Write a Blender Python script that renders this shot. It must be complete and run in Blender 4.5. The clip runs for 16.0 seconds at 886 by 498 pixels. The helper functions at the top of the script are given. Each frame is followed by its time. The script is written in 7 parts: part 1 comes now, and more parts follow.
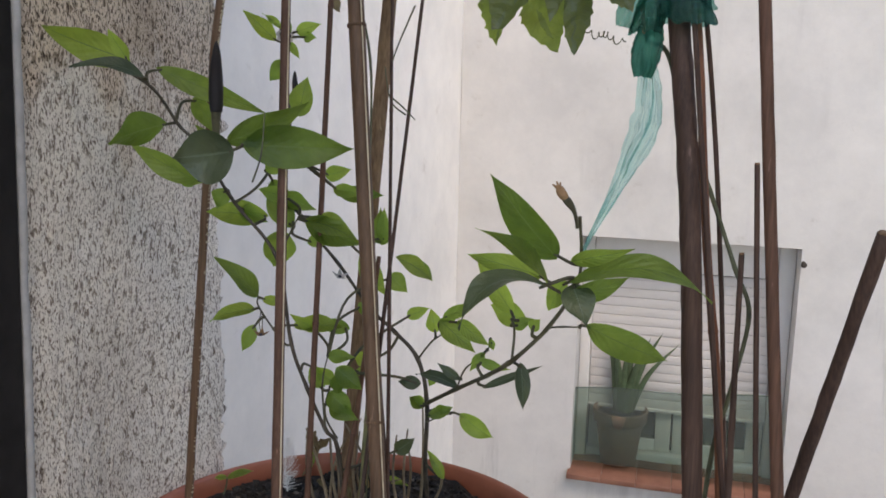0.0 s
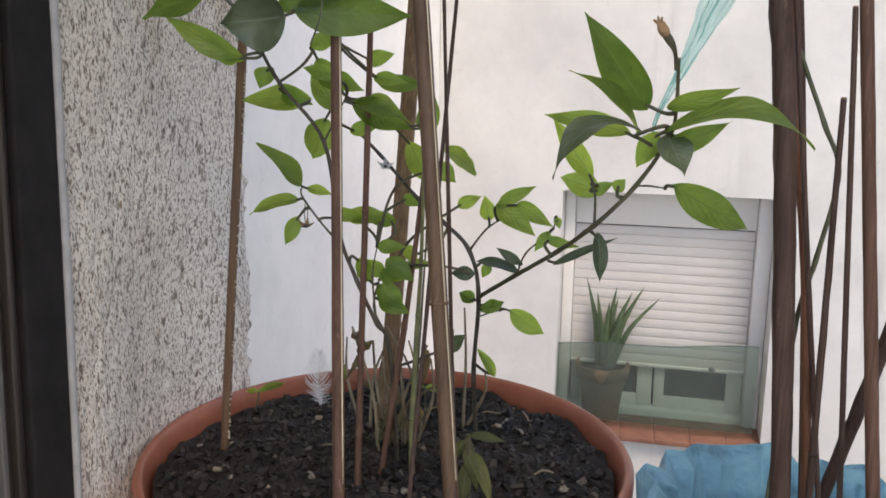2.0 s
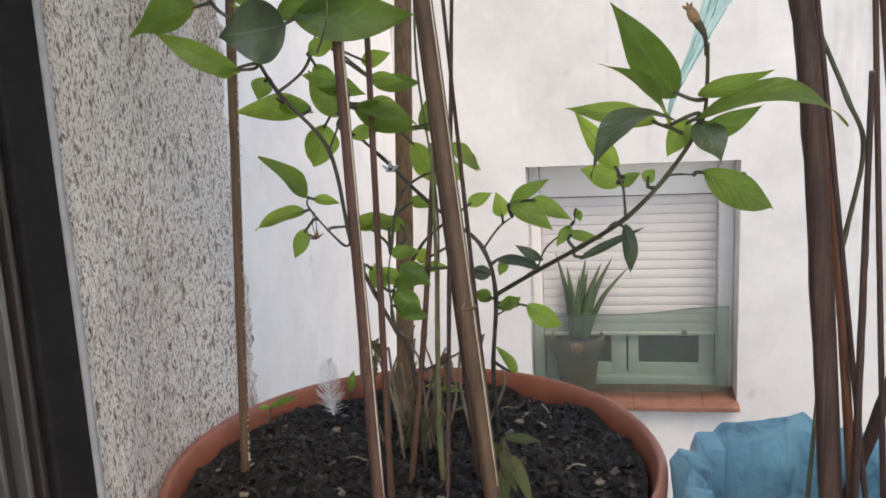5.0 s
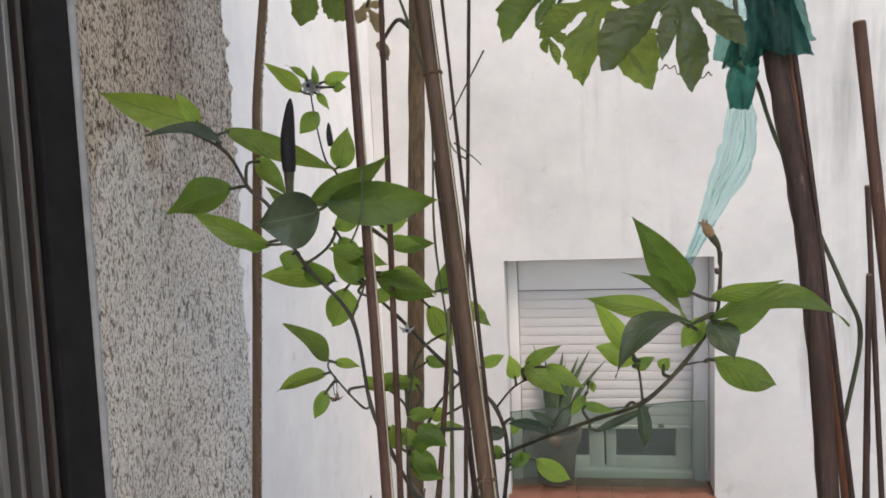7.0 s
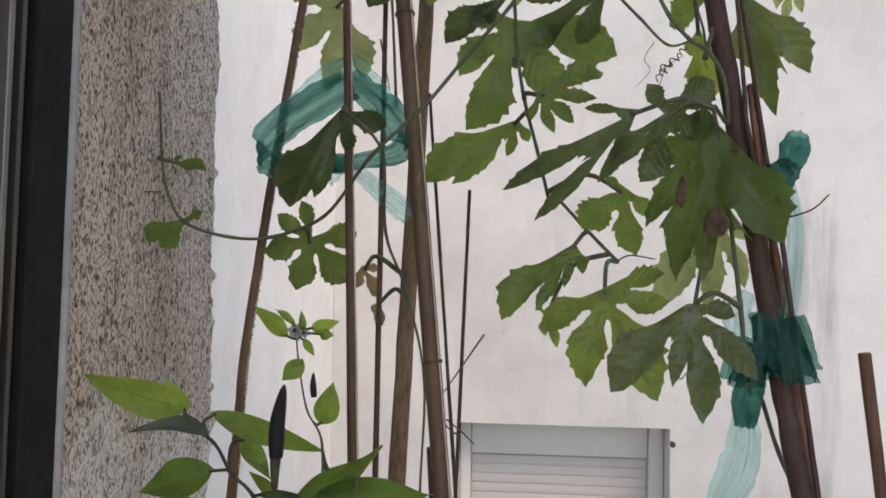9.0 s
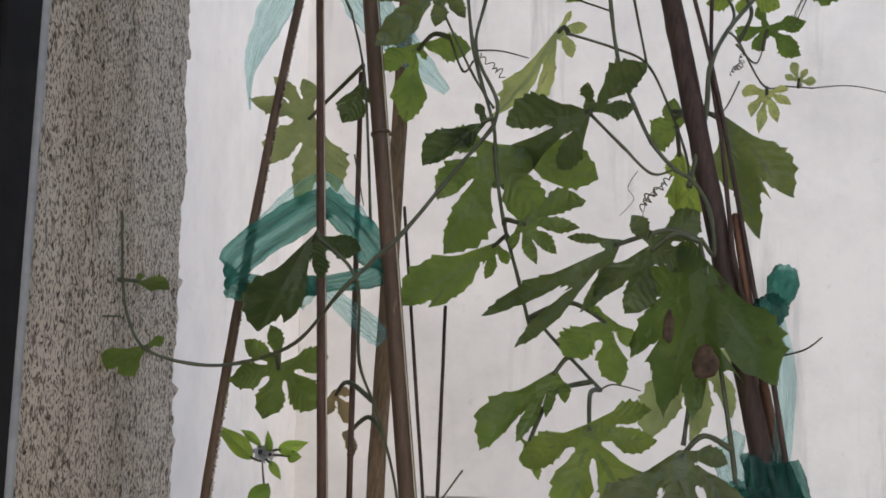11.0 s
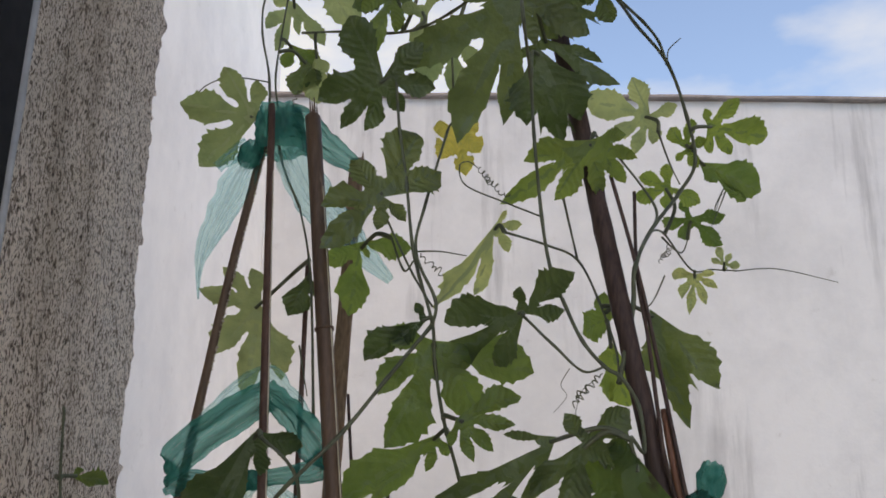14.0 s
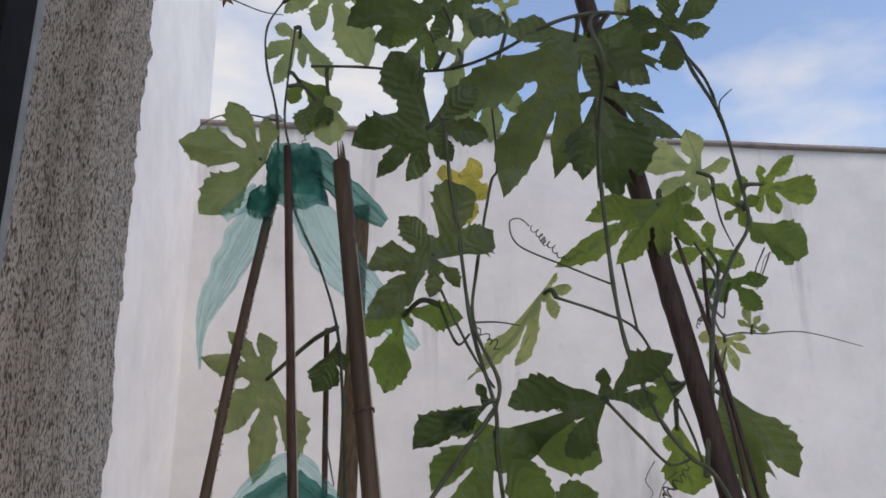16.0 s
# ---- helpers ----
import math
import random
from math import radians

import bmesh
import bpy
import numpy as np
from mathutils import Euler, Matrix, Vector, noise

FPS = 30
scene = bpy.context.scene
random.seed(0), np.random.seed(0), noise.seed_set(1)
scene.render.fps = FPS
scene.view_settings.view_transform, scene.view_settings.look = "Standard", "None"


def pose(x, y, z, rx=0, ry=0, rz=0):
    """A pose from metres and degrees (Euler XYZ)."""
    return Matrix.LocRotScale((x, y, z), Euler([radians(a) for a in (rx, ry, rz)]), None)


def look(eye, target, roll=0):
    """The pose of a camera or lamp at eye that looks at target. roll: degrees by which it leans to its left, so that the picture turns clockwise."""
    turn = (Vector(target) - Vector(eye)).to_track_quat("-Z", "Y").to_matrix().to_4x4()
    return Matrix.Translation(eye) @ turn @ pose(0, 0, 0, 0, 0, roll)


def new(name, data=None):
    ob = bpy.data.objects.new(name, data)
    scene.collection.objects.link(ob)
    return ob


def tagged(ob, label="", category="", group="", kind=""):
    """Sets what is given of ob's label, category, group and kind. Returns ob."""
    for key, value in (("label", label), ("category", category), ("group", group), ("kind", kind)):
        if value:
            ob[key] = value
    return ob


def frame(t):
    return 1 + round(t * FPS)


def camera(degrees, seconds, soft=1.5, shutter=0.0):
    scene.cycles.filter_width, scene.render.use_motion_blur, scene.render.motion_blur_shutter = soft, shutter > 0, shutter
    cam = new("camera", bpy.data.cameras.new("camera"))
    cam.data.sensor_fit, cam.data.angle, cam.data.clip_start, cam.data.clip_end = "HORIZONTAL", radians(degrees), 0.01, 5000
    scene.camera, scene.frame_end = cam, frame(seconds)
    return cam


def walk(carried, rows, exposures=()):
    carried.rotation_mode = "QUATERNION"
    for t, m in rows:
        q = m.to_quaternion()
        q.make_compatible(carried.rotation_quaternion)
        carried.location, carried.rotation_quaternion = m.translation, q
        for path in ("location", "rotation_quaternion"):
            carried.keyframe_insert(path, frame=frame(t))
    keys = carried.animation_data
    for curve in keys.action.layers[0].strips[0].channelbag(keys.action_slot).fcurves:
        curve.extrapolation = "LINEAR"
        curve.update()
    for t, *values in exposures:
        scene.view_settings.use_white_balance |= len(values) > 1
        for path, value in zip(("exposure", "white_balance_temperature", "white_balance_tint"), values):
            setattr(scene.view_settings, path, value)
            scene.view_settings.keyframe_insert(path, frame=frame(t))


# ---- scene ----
cam = camera(54.5, 16.0, soft=1.7)
PATH = [
    (0, (0.154, -0.033, 0.537), (-0.377, 1.867, 0.208), 1.3),
    (0.5, (0.151, -0.029, 0.527), (-0.367, 1.871, 0.177), 1.2),
    (1, (0.124, -0.033, 0.483), (-0.375, 1.87, 0.121), 1.3),
    (1.5, (0.105, -0.03, 0.457), (-0.379, 1.876, 0.092), 1.3),
    (2, (0.076, -0.033, 0.455), (-0.373, 1.877, 0.066), 0.8),
    (2.5, (0.027, -0.01, 0.455), (-0.388, 1.903, 0.047), 0.3),
    (3, (0.003, 0.017, 0.452), (-0.38, 1.933, 0.022), -0.8),
    (3.5, (-0.014, 0.045, 0.445), (-0.36, 1.963, -0.004), -1.8),
    (3.7, (-0.013, 0.057, 0.446), (-0.368, 1.97, -0.016), -2.3),
    (5.8, (0.04, -0.084, 0.488), (-0.304, 1.854, 0.136), -3.3),
    (6, (0.037, -0.09, 0.492), (-0.305, 1.854, 0.17), -3.2),
    (6.5, (0.031, -0.076, 0.503), (-0.289, 1.878, 0.224), -3.1),
    (6.7, (0.02, -0.062, 0.516), (-0.289, 1.896, 0.247), -2.8),
    (7, (-0.007, -0.047, 0.55), (-0.288, 1.915, 0.29), -2.5),
    (7.5, (-0.025, -0.025, 0.6), (-0.256, 1.953, 0.41), -1.3),
    (8, (-0.035, -0.021, 0.641), (-0.252, 1.962, 0.494), -0.5),
    (8.5, (-0.042, -0.023, 0.657), (-0.237, 1.966, 0.586), 0.4),
    (8.7, (-0.043, -0.025, 0.662), (-0.226, 1.966, 0.644), 0.7),
    (10.8, (-0.052, 0.0, 0.72), (-0.157, 1.991, 0.875), 1.0),
    (11, (-0.056, 0.001, 0.726), (-0.145, 1.991, 0.901), 1.0),
    (11.5, (-0.053, -0.001, 0.741), (-0.122, 1.986, 0.966), 0.9),
    (12, (-0.047, -0.002, 0.747), (-0.092, 1.979, 1.019), 1.1),
    (12.5, (-0.042, -0.005, 0.753), (-0.062, 1.972, 1.059), 1.0),
    (13, (-0.041, -0.012, 0.759), (-0.043, 1.957, 1.109), 0.9),
    (13.5, (-0.04, -0.018, 0.761), (-0.037, 1.937, 1.181), 0.6),
    (14, (-0.044, -0.031, 0.764), (-0.033, 1.906, 1.262), 0.4),
    (14.5, (-0.048, -0.046, 0.771), (-0.033, 1.88, 1.313), 0.0),
    (15, (-0.059, -0.052, 0.772), (-0.037, 1.862, 1.353), -0.2),
    (15.5, (-0.077, -0.026, 0.772), (-0.051, 1.884, 1.365), -0.2),
    (16, (-0.147, 0.052, 0.812), (0.062, 1.958, 1.381), -0.2),
]
walk(cam, [(t, look(eye, target, roll)) for t, eye, target, roll in PATH],
     exposures=((0, 0.15, 8600, 14), (1.5, 0.36, 8650, 14), (2.5, 0.57, 8800, 14), (3, 0.62, 8800, 14), (6, 0.42, 8600, 13), (8.5, 0.15, 8750, 14), (11, -0.05, 8600, 14), (12.5, -0.14, 8600, 15), (14, -0.22, 8450, 15), (14.5, -0.34, 8150, 16), (16, -0.36, 8050, 16)))

from mathutils.geometry import delaunay_2d_cdt

# ---- light and sky ----
SUN_ELEVATION, SUN_AZIMUTH = 50.0, 142.0      # degrees; azimuth from +y towards +x
world = bpy.data.worlds.new("sky")
scene.world = world
world.use_nodes = True
wn, wl = world.node_tree.nodes, world.node_tree.links
wn.clear()
sky = wn.new("ShaderNodeTexSky")
sky.sky_type, sky.sun_disc = "NISHITA", False
sky.sun_elevation, sky.sun_rotation = radians(SUN_ELEVATION), radians(SUN_AZIMUTH)
sky.air_density, sky.dust_density, sky.ozone_density = 1.0, 0.6, 1.4
wc = wn.new("ShaderNodeTexCoord")
wnoise = wn.new("ShaderNodeTexNoise")
wnoise.inputs["Scale"].default_value, wnoise.inputs["Detail"].default_value = 2.6, 7.0
wramp = wn.new("ShaderNodeValToRGB")
wramp.color_ramp.elements[0].position, wramp.color_ramp.elements[1].position = 0.565, 0.75
wmap = wn.new("ShaderNodeMapping")
wmap.inputs["Scale"].default_value = (1.0, 1.0, 2.2)
wmap.inputs["Location"].default_value = (0.35, 0.0, 0.30)
wmap.inputs["Rotation"].default_value = (0, 0, radians(17))
wtint = wn.new("ShaderNodeMixRGB")
wtint.blend_type = "MULTIPLY"
wtint.inputs["Fac"].default_value, wtint.inputs["Color2"].default_value = 1.0, (1.86, 2.06, 2.30, 1)
wmix = wn.new("ShaderNodeMixRGB")
wmix.inputs["Color2"].default_value = (6.4, 7.2, 8.2, 1)
wbg = wn.new("ShaderNodeBackground")
wbg.inputs["Strength"].default_value = 0.15
wout = wn.new("ShaderNodeOutputWorld")
wl.new(wc.outputs["Generated"], wmap.inputs["Vector"])
wl.new(wmap.outputs["Vector"], wnoise.inputs["Vector"])
wsep = wn.new("ShaderNodeSeparateXYZ")
wbank = wn.new("ShaderNodeMapRange")
wbank.interpolation_type = "SMOOTHSTEP"
for key, value in (("From Min", 0.24), ("From Max", -0.06), ("To Min", 0.0), ("To Max", 0.30)):
    wbank.inputs[key].default_value = value
wnorth = wn.new("ShaderNodeMapRange")
wnorth.interpolation_type = "SMOOTHSTEP"
wnorth.inputs["From Min"].default_value, wnorth.inputs["From Max"].default_value = 0.72, 0.88
wadd = wn.new("ShaderNodeMath")
wadd.operation = "MULTIPLY_ADD"
wl.new(wc.outputs["Generated"], wsep.inputs["Vector"])
wl.new(wsep.outputs["X"], wbank.inputs["Value"])
wl.new(wbank.outputs["Result"], wadd.inputs[0])
wl.new(wsep.outputs["Y"], wnorth.inputs["Value"])
wl.new(wnorth.outputs["Result"], wadd.inputs[1])
wl.new(wnoise.outputs["Fac"], wadd.inputs[2])
wl.new(wadd.outputs[0], wramp.inputs["Fac"])
wl.new(wramp.outputs["Color"], wmix.inputs["Fac"])
wl.new(sky.outputs["Color"], wtint.inputs["Color1"])
wl.new(wtint.outputs["Color"], wmix.inputs["Color1"])
wl.new(wmix.outputs["Color"], wbg.inputs["Color"])
wl.new(wbg.outputs["Background"], wout.inputs["Surface"])

sun_data = bpy.data.lights.new("sun", "SUN")
sun_data.energy, sun_data.angle, sun_data.color = 1.3, radians(24), (1.0, 0.93, 0.84)
sun = new("sun", sun_data)
_el, _az = radians(SUN_ELEVATION), radians(SUN_AZIMUTH)
_dir = Vector((math.cos(_el) * math.sin(_az), math.cos(_el) * math.cos(_az), math.sin(_el)))
sun.matrix_world = look(_dir * 20, (0, 0, 0))


# ---- materials ----
def material(name, roughness=0.6, metallic=0.0):
    m = bpy.data.materials.new(name)
    m.use_nodes = True
    n, l = m.node_tree.nodes, m.node_tree.links
    b = n["Principled BSDF"]
    b.inputs["Roughness"].default_value, b.inputs["Metallic"].default_value = roughness, metallic
    return m, n, l, b


def noise_node(n, l, scale, detail=5.0, coord="Object", stretch=(1, 1, 1), rough=0.55):
    tc = n.new("ShaderNodeTexCoord")
    mp = n.new("ShaderNodeMapping")
    mp.inputs["Scale"].default_value = stretch
    tx = n.new("ShaderNodeTexNoise")
    tx.inputs["Scale"].default_value, tx.inputs["Detail"].default_value = scale, detail
    tx.inputs["Roughness"].default_value = rough
    l.new(tc.outputs[coord], mp.inputs["Vector"])
    l.new(mp.outputs["Vector"], tx.inputs["Vector"])
    return tx.outputs["Fac"]


def ramp(n, l, fac, *stops):
    r = n.new("ShaderNodeValToRGB")
    e = r.color_ramp.elements
    while len(e) < len(stops):
        e.new(0.5)
    for k, (p, c) in enumerate(stops):
        e[k].position, e[k].color = p, (*c, 1) if len(c) == 3 else c
    l.new(fac, r.inputs["Fac"])
    return r.outputs["Color"]


def mix(n, l, kind, fac, a, b):
    m = n.new("ShaderNodeMixRGB")
    m.blend_type = kind
    for sock, v in ((m.inputs["Fac"], fac), (m.inputs["Color1"], a), (m.inputs["Color2"], b)):
        if isinstance(v, (int, float)):
            sock.default_value = v
        elif isinstance(v, tuple):
            sock.default_value = (*v, 1)
        else:
            l.new(v, sock)
    return m.outputs["Color"]


def bump(n, l, b, height, strength=0.4, distance=0.002):
    k = n.new("ShaderNodeBump")
    k.inputs["Strength"].default_value, k.inputs["Distance"].default_value = strength, distance
    l.new(height, k.inputs["Height"])
    l.new(k.outputs["Normal"], b.inputs["Normal"])
    return k.outputs["Normal"]


def mat_stucco():
    m, n, l, b = material("rough_stucco", 0.95)
    big = noise_node(n, l, 5.0, 5, stretch=(1, 1, 0.6), rough=0.6)
    grain = noise_node(n, l, 620.0, 3, stretch=(1, 1, 0.42), rough=0.52)
    coarse = noise_node(n, l, 230.0, 3, stretch=(1, 1, 0.40), rough=0.55)
    fine = noise_node(n, l, 900.0, 3)
    base = ramp(n, l, big, (0.30, (0.86, 0.79, 0.71)), (0.48, (0.94, 0.88, 0.81)), (0.75, (0.95, 0.905, 0.84)))
    # base, pits and streaks turn darker and browner with height, with a noisy border
    tc = n.new("ShaderNodeTexCoord")
    sep = n.new("ShaderNodeSeparateXYZ")
    l.new(tc.outputs["Object"], sep.inputs["Vector"])
    height_noise = n.new("ShaderNodeMath")
    height_noise.operation = "MULTIPLY_ADD"
    l.new(noise_node(n, l, 2.6, 5, stretch=(1, 1, 0.5), rough=0.62), height_noise.inputs[0])
    height_noise.inputs[1].default_value = 0.9
    l.new(sep.outputs["Z"], height_noise.inputs[2])
    high_zone = ramp(n, l, height_noise.outputs[0], (0.96, (0, 0, 0)), (1.44, (1, 1, 1)))
    base = mix(n, l, "MIX", high_zone, base, mix(n, l, "MULTIPLY", 1.0, base, (0.86, 0.79, 0.73)))
    low_pits = ramp(n, l, grain, (0.37, (0.26, 0.215, 0.18)), (0.43, (0.60, 0.55, 0.505)), (0.468, (1, 1, 1)))
    high_pits = ramp(n, l, grain, (0.385, (0.11, 0.085, 0.068)), (0.44, (0.42, 0.355, 0.305)), (0.472, (1, 0.985, 0.96)))
    c = mix(n, l, "MULTIPLY", 0.95, base, mix(n, l, "MIX", high_zone, low_pits, high_pits))
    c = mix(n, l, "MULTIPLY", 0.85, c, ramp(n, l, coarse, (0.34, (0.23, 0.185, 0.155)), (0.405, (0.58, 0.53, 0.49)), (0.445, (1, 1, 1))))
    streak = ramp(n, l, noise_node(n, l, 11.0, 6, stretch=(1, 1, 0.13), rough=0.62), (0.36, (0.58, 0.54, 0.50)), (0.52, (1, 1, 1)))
    c = mix(n, l, "MULTIPLY", ramp(n, l, high_zone, (0.0, (0.22,) * 3), (1.0, (0.8,) * 3)), c, streak)
    c = mix(n, l, "MULTIPLY", 0.4, c, ramp(n, l, fine, (0.35, (0.72, 0.70, 0.68)), (0.6, (1.04, 1.04, 1.04))))
    moss = ramp(n, l, noise_node(n, l, 6.0, 5, stretch=(1, 1, 0.3)), (0.60, (0, 0, 0)), (0.74, (1, 1, 1)))
    c = mix(n, l, "MIX", mix(n, l, "MULTIPLY", 1.0, moss, (0.30, 0.30, 0.30)), c, (0.16, 0.20, 0.10))
    l.new(c, b.inputs["Base Color"])
    bump(n, l, b, mix(n, l, "ADD", 0.4, mix(n, l, "ADD", 0.6, grain, coarse), fine), 0.55, 0.003)
    return m


def mat_plaster(name, light=(0.78, 0.765, 0.75), dark=(0.66, 0.645, 0.63), streaks=0.0):
    m, n, l, b = material(name, 0.9)
    big = noise_node(n, l, 0.9, 6, rough=0.62)
    c = ramp(n, l, big, (0.34, dark), (0.58, light))
    spots = ramp(n, l, noise_node(n, l, 9.0, 6, rough=0.7), (0.62, (1, 1, 1)), (0.72, (0.82, 0.80, 0.78)))
    c = mix(n, l, "MULTIPLY", 0.8, c, spots)
    mottle = ramp(n, l, noise_node(n, l, 3.4, 7, rough=0.72), (0.36, (0.87, 0.875, 0.885)), (0.60, (1, 1, 1)))
    c = mix(n, l, "MULTIPLY", 0.8, c, mottle)
    if streaks:
        run = noise_node(n, l, 4.6, 6, stretch=(1, 1, 0.09), rough=0.66)
        gate = noise_node(n, l, 0.8, 3)
        s = mix(n, l, "MULTIPLY", 1.0, ramp(n, l, run, (0.53, (0, 0, 0)), (0.70, (1, 1, 1))),
                ramp(n, l, gate, (0.45, (0, 0, 0)), (0.62, (1, 1, 1))))
        c = mix(n, l, "MIX", mix(n, l, "MULTIPLY", 1.0, s, (streaks,) * 3), c, (0.30, 0.29, 0.29))
    l.new(c, b.inputs["Base Color"])
    bump(n, l, b, mix(n, l, "ADD", 0.5, noise_node(n, l, 14, 5), noise_node(n, l, 70, 3)), 0.16, 0.006)
    return m


def mat_speckled(name, c0, c1, scale, roughness=0.6, stretch=(1, 1, 1), metallic=0.0, relief=0.3, distance=0.001, spec=0.5):
    m, n, l, b = material(name, roughness, metallic)
    b.inputs["Specular IOR Level"].default_value = spec
    f = noise_node(n, l, scale, 6, stretch=stretch, rough=0.62)
    c = ramp(n, l, f, (0.32, c0), (0.68, c1))
    l.new(c, b.inputs["Base Color"])
    bump(n, l, b, f, relief, distance)
    return m


def mat_leaf(name, top, glow, rough=0.42, veined=1.0, spots=None, thin=0.55, relief_depth=0.0024, midrib=0.022):
    """Blade with side veins along the uv, thin enough for light to come through."""
    m, n, l, b = material(name, rough)
    uv = n.new("ShaderNodeUVMap")
    uv.uv_map = "uv"
    sep = n.new("ShaderNodeSeparateXYZ")
    l.new(uv.outputs["UV"], sep.inputs["Vector"])

    def op(kind, a, c=None):
        k = n.new("ShaderNodeMath")
        k.operation = kind
        for i, v in enumerate((a, c)):
            if v is None:
                continue
            if isinstance(v, (int, float)):
                k.inputs[i].default_value = v
            else:
                l.new(v, k.inputs[i])
        return k.outputs[0]
    side = op("ABSOLUTE", op("SUBTRACT", sep.outputs["Y"], 0.5))
    mid = op("LESS_THAN", side, midrib)
    warp = noise_node(n, l, 45.0, 2)
    phase = op("ADD", op("SUBTRACT", op("MULTIPLY", sep.outputs["X"], 8.0), op("MULTIPLY", side, 5.0)), op("MULTIPLY", warp, 1.6))
    ribs = op("LESS_THAN", op("ABSOLUTE", op("SUBTRACT", op("FRACT", phase), 0.5)), 0.06)
    veins = op("MAXIMUM", mid, op("MULTIPLY", ribs, 0.55 * veined))
    swell = op("ABSOLUTE", op("SUBTRACT", op("FRACT", phase), 0.5))
    info = n.new("ShaderNodeObjectInfo")
    mott = noise_node(n, l, 38.0, 4)
    vary = ramp(n, l, info.outputs["Random"], (0.0, (0.68, 0.75, 0.68)), (0.5, (1, 1, 1)), (1.0, (1.38, 1.28, 1.05)))

    def tone(c):
        k = mix(n, l, "MULTIPLY", 1.0, c, vary)
        k = mix(n, l, "MULTIPLY", 0.5, k, ramp(n, l, mott, (0.32, (0.45, 0.54, 0.42)), (0.68, (1.28, 1.24, 1.05))))
        if spots:
            k = mix(n, l, "MIX", ramp(n, l, noise_node(n, l, 26.0, 3), (0.60, (0, 0, 0)), (0.68, (1, 1, 1))), k, spots)
        return k
    a = mix(n, l, "MIX", mix(n, l, "MULTIPLY", 1.0, veins, (0.7,) * 3), tone(top), tuple(min(0.5, v * 2.2 + 0.02) for v in top))
    g = mix(n, l, "MIX", mix(n, l, "MULTIPLY", 1.0, veins, (0.8,) * 3), tone(glow), tuple(v * 0.6 for v in glow))
    l.new(a, b.inputs["Base Color"])
    b.inputs["Specular IOR Level"].default_value = 0.55
    relief = mix(n, l, "SUBTRACT", 0.75 * veined, mix(n, l, "ADD", 0.55, mott, noise_node(n, l, 120.0, 3)), swell)
    relief = mix(n, l, "SUBTRACT", 0.6, relief, mid)
    normal = bump(n, l, b, relief, 1.0, relief_depth)
    tr = n.new("ShaderNodeBsdfTranslucent")
    l.new(normal, tr.inputs["Normal"])
    l.new(g, tr.inputs["Color"])
    mx = n.new("ShaderNodeMixShader")
    mx.inputs["Fac"].default_value = thin
    out = n["Material Output"]
    l.new(b.outputs["BSDF"], mx.inputs[1])
    l.new(tr.outputs["BSDF"], mx.inputs[2])
    l.new(mx.outputs["Shader"], out.inputs["Surface"])
    return m


def mat_film(name, colour, clear, rough=0.25, crease_shade=1.0, fine=1.0):
    """Thin coloured plastic film, creased along its length."""
    m, n, l, b = material(name, rough)
    uv = n.new("ShaderNodeUVMap")
    uv.uv_map = "uv"
    mp = n.new("ShaderNodeMapping")
    mp.inputs["Scale"].default_value = (0.9 * fine, 2.0 * fine, 1.0)
    tx = n.new("ShaderNodeTexNoise")
    tx.inputs["Scale"].default_value, tx.inputs["Detail"].default_value, tx.inputs["Distortion"].default_value = 1.0, 3.0, 1.2
    l.new(uv.outputs["UV"], mp.inputs["Vector"])
    l.new(mp.outputs["Vector"], tx.inputs["Vector"])
    ty = n.new("ShaderNodeTexNoise")
    ty.inputs["Scale"].default_value, ty.inputs["Detail"].default_value, ty.inputs["Distortion"].default_value = 4.6, 3.0, 2.0
    l.new(mp.outputs["Vector"], ty.inputs["Vector"])
    mw = n.new("ShaderNodeMapping")
    mw.inputs["Scale"].default_value = (2.2 * fine, 15.0 * fine, 1.0)
    tz = n.new("ShaderNodeTexNoise")
    tz.inputs["Scale"].default_value, tz.inputs["Detail"].default_value, tz.inputs["Distortion"].default_value = 1.0, 4.0, 0.8
    l.new(uv.outputs["UV"], mw.inputs["Vector"])
    l.new(mw.outputs["Vector"], tz.inputs["Vector"])
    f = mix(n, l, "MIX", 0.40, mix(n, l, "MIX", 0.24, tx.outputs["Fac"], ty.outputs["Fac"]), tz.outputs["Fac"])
    # fold shade and ridge sheen are put into the film colour here
    c = ramp(n, l, f, (0.34, tuple(v * (1 - 0.5 * crease_shade) for v in colour)), (0.5, colour), (0.68, tuple(min(0.8, v * (1 + 0.25 * crease_shade) + 0.05 * crease_shade) for v in colour)))
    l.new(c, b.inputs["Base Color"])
    bump(n, l, b, f, 1.0, 0.011)
    tr = n.new("ShaderNodeBsdfTranslucent")
    l.new(c, tr.inputs["Color"])
    tp = n.new("ShaderNodeBsdfTransparent")
    tp.inputs["Color"].default_value = tuple(0.45 + 0.55 * v / max(colour) for v in colour) + (1,)
    m1, m2 = n.new("ShaderNodeMixShader"), n.new("ShaderNodeMixShader")
    m1.inputs["Fac"].default_value = 0.45
    l.new(ramp(n, l, f, (0.36, (clear * (1 - 0.65 * crease_shade),) * 3), (0.62, (min(0.9, clear * (1 + 0.5 * crease_shade)),) * 3)), m2.inputs["Fac"])
    l.new(b.outputs["BSDF"], m1.inputs[1])
    l.new(tr.outputs["BSDF"], m1.inputs[2])
    l.new(m1.outputs["Shader"], m2.inputs[1])
    l.new(tp.outputs["BSDF"], m2.inputs[2])
    l.new(m2.outputs["Shader"], n["Material Output"].inputs["Surface"])
    return m



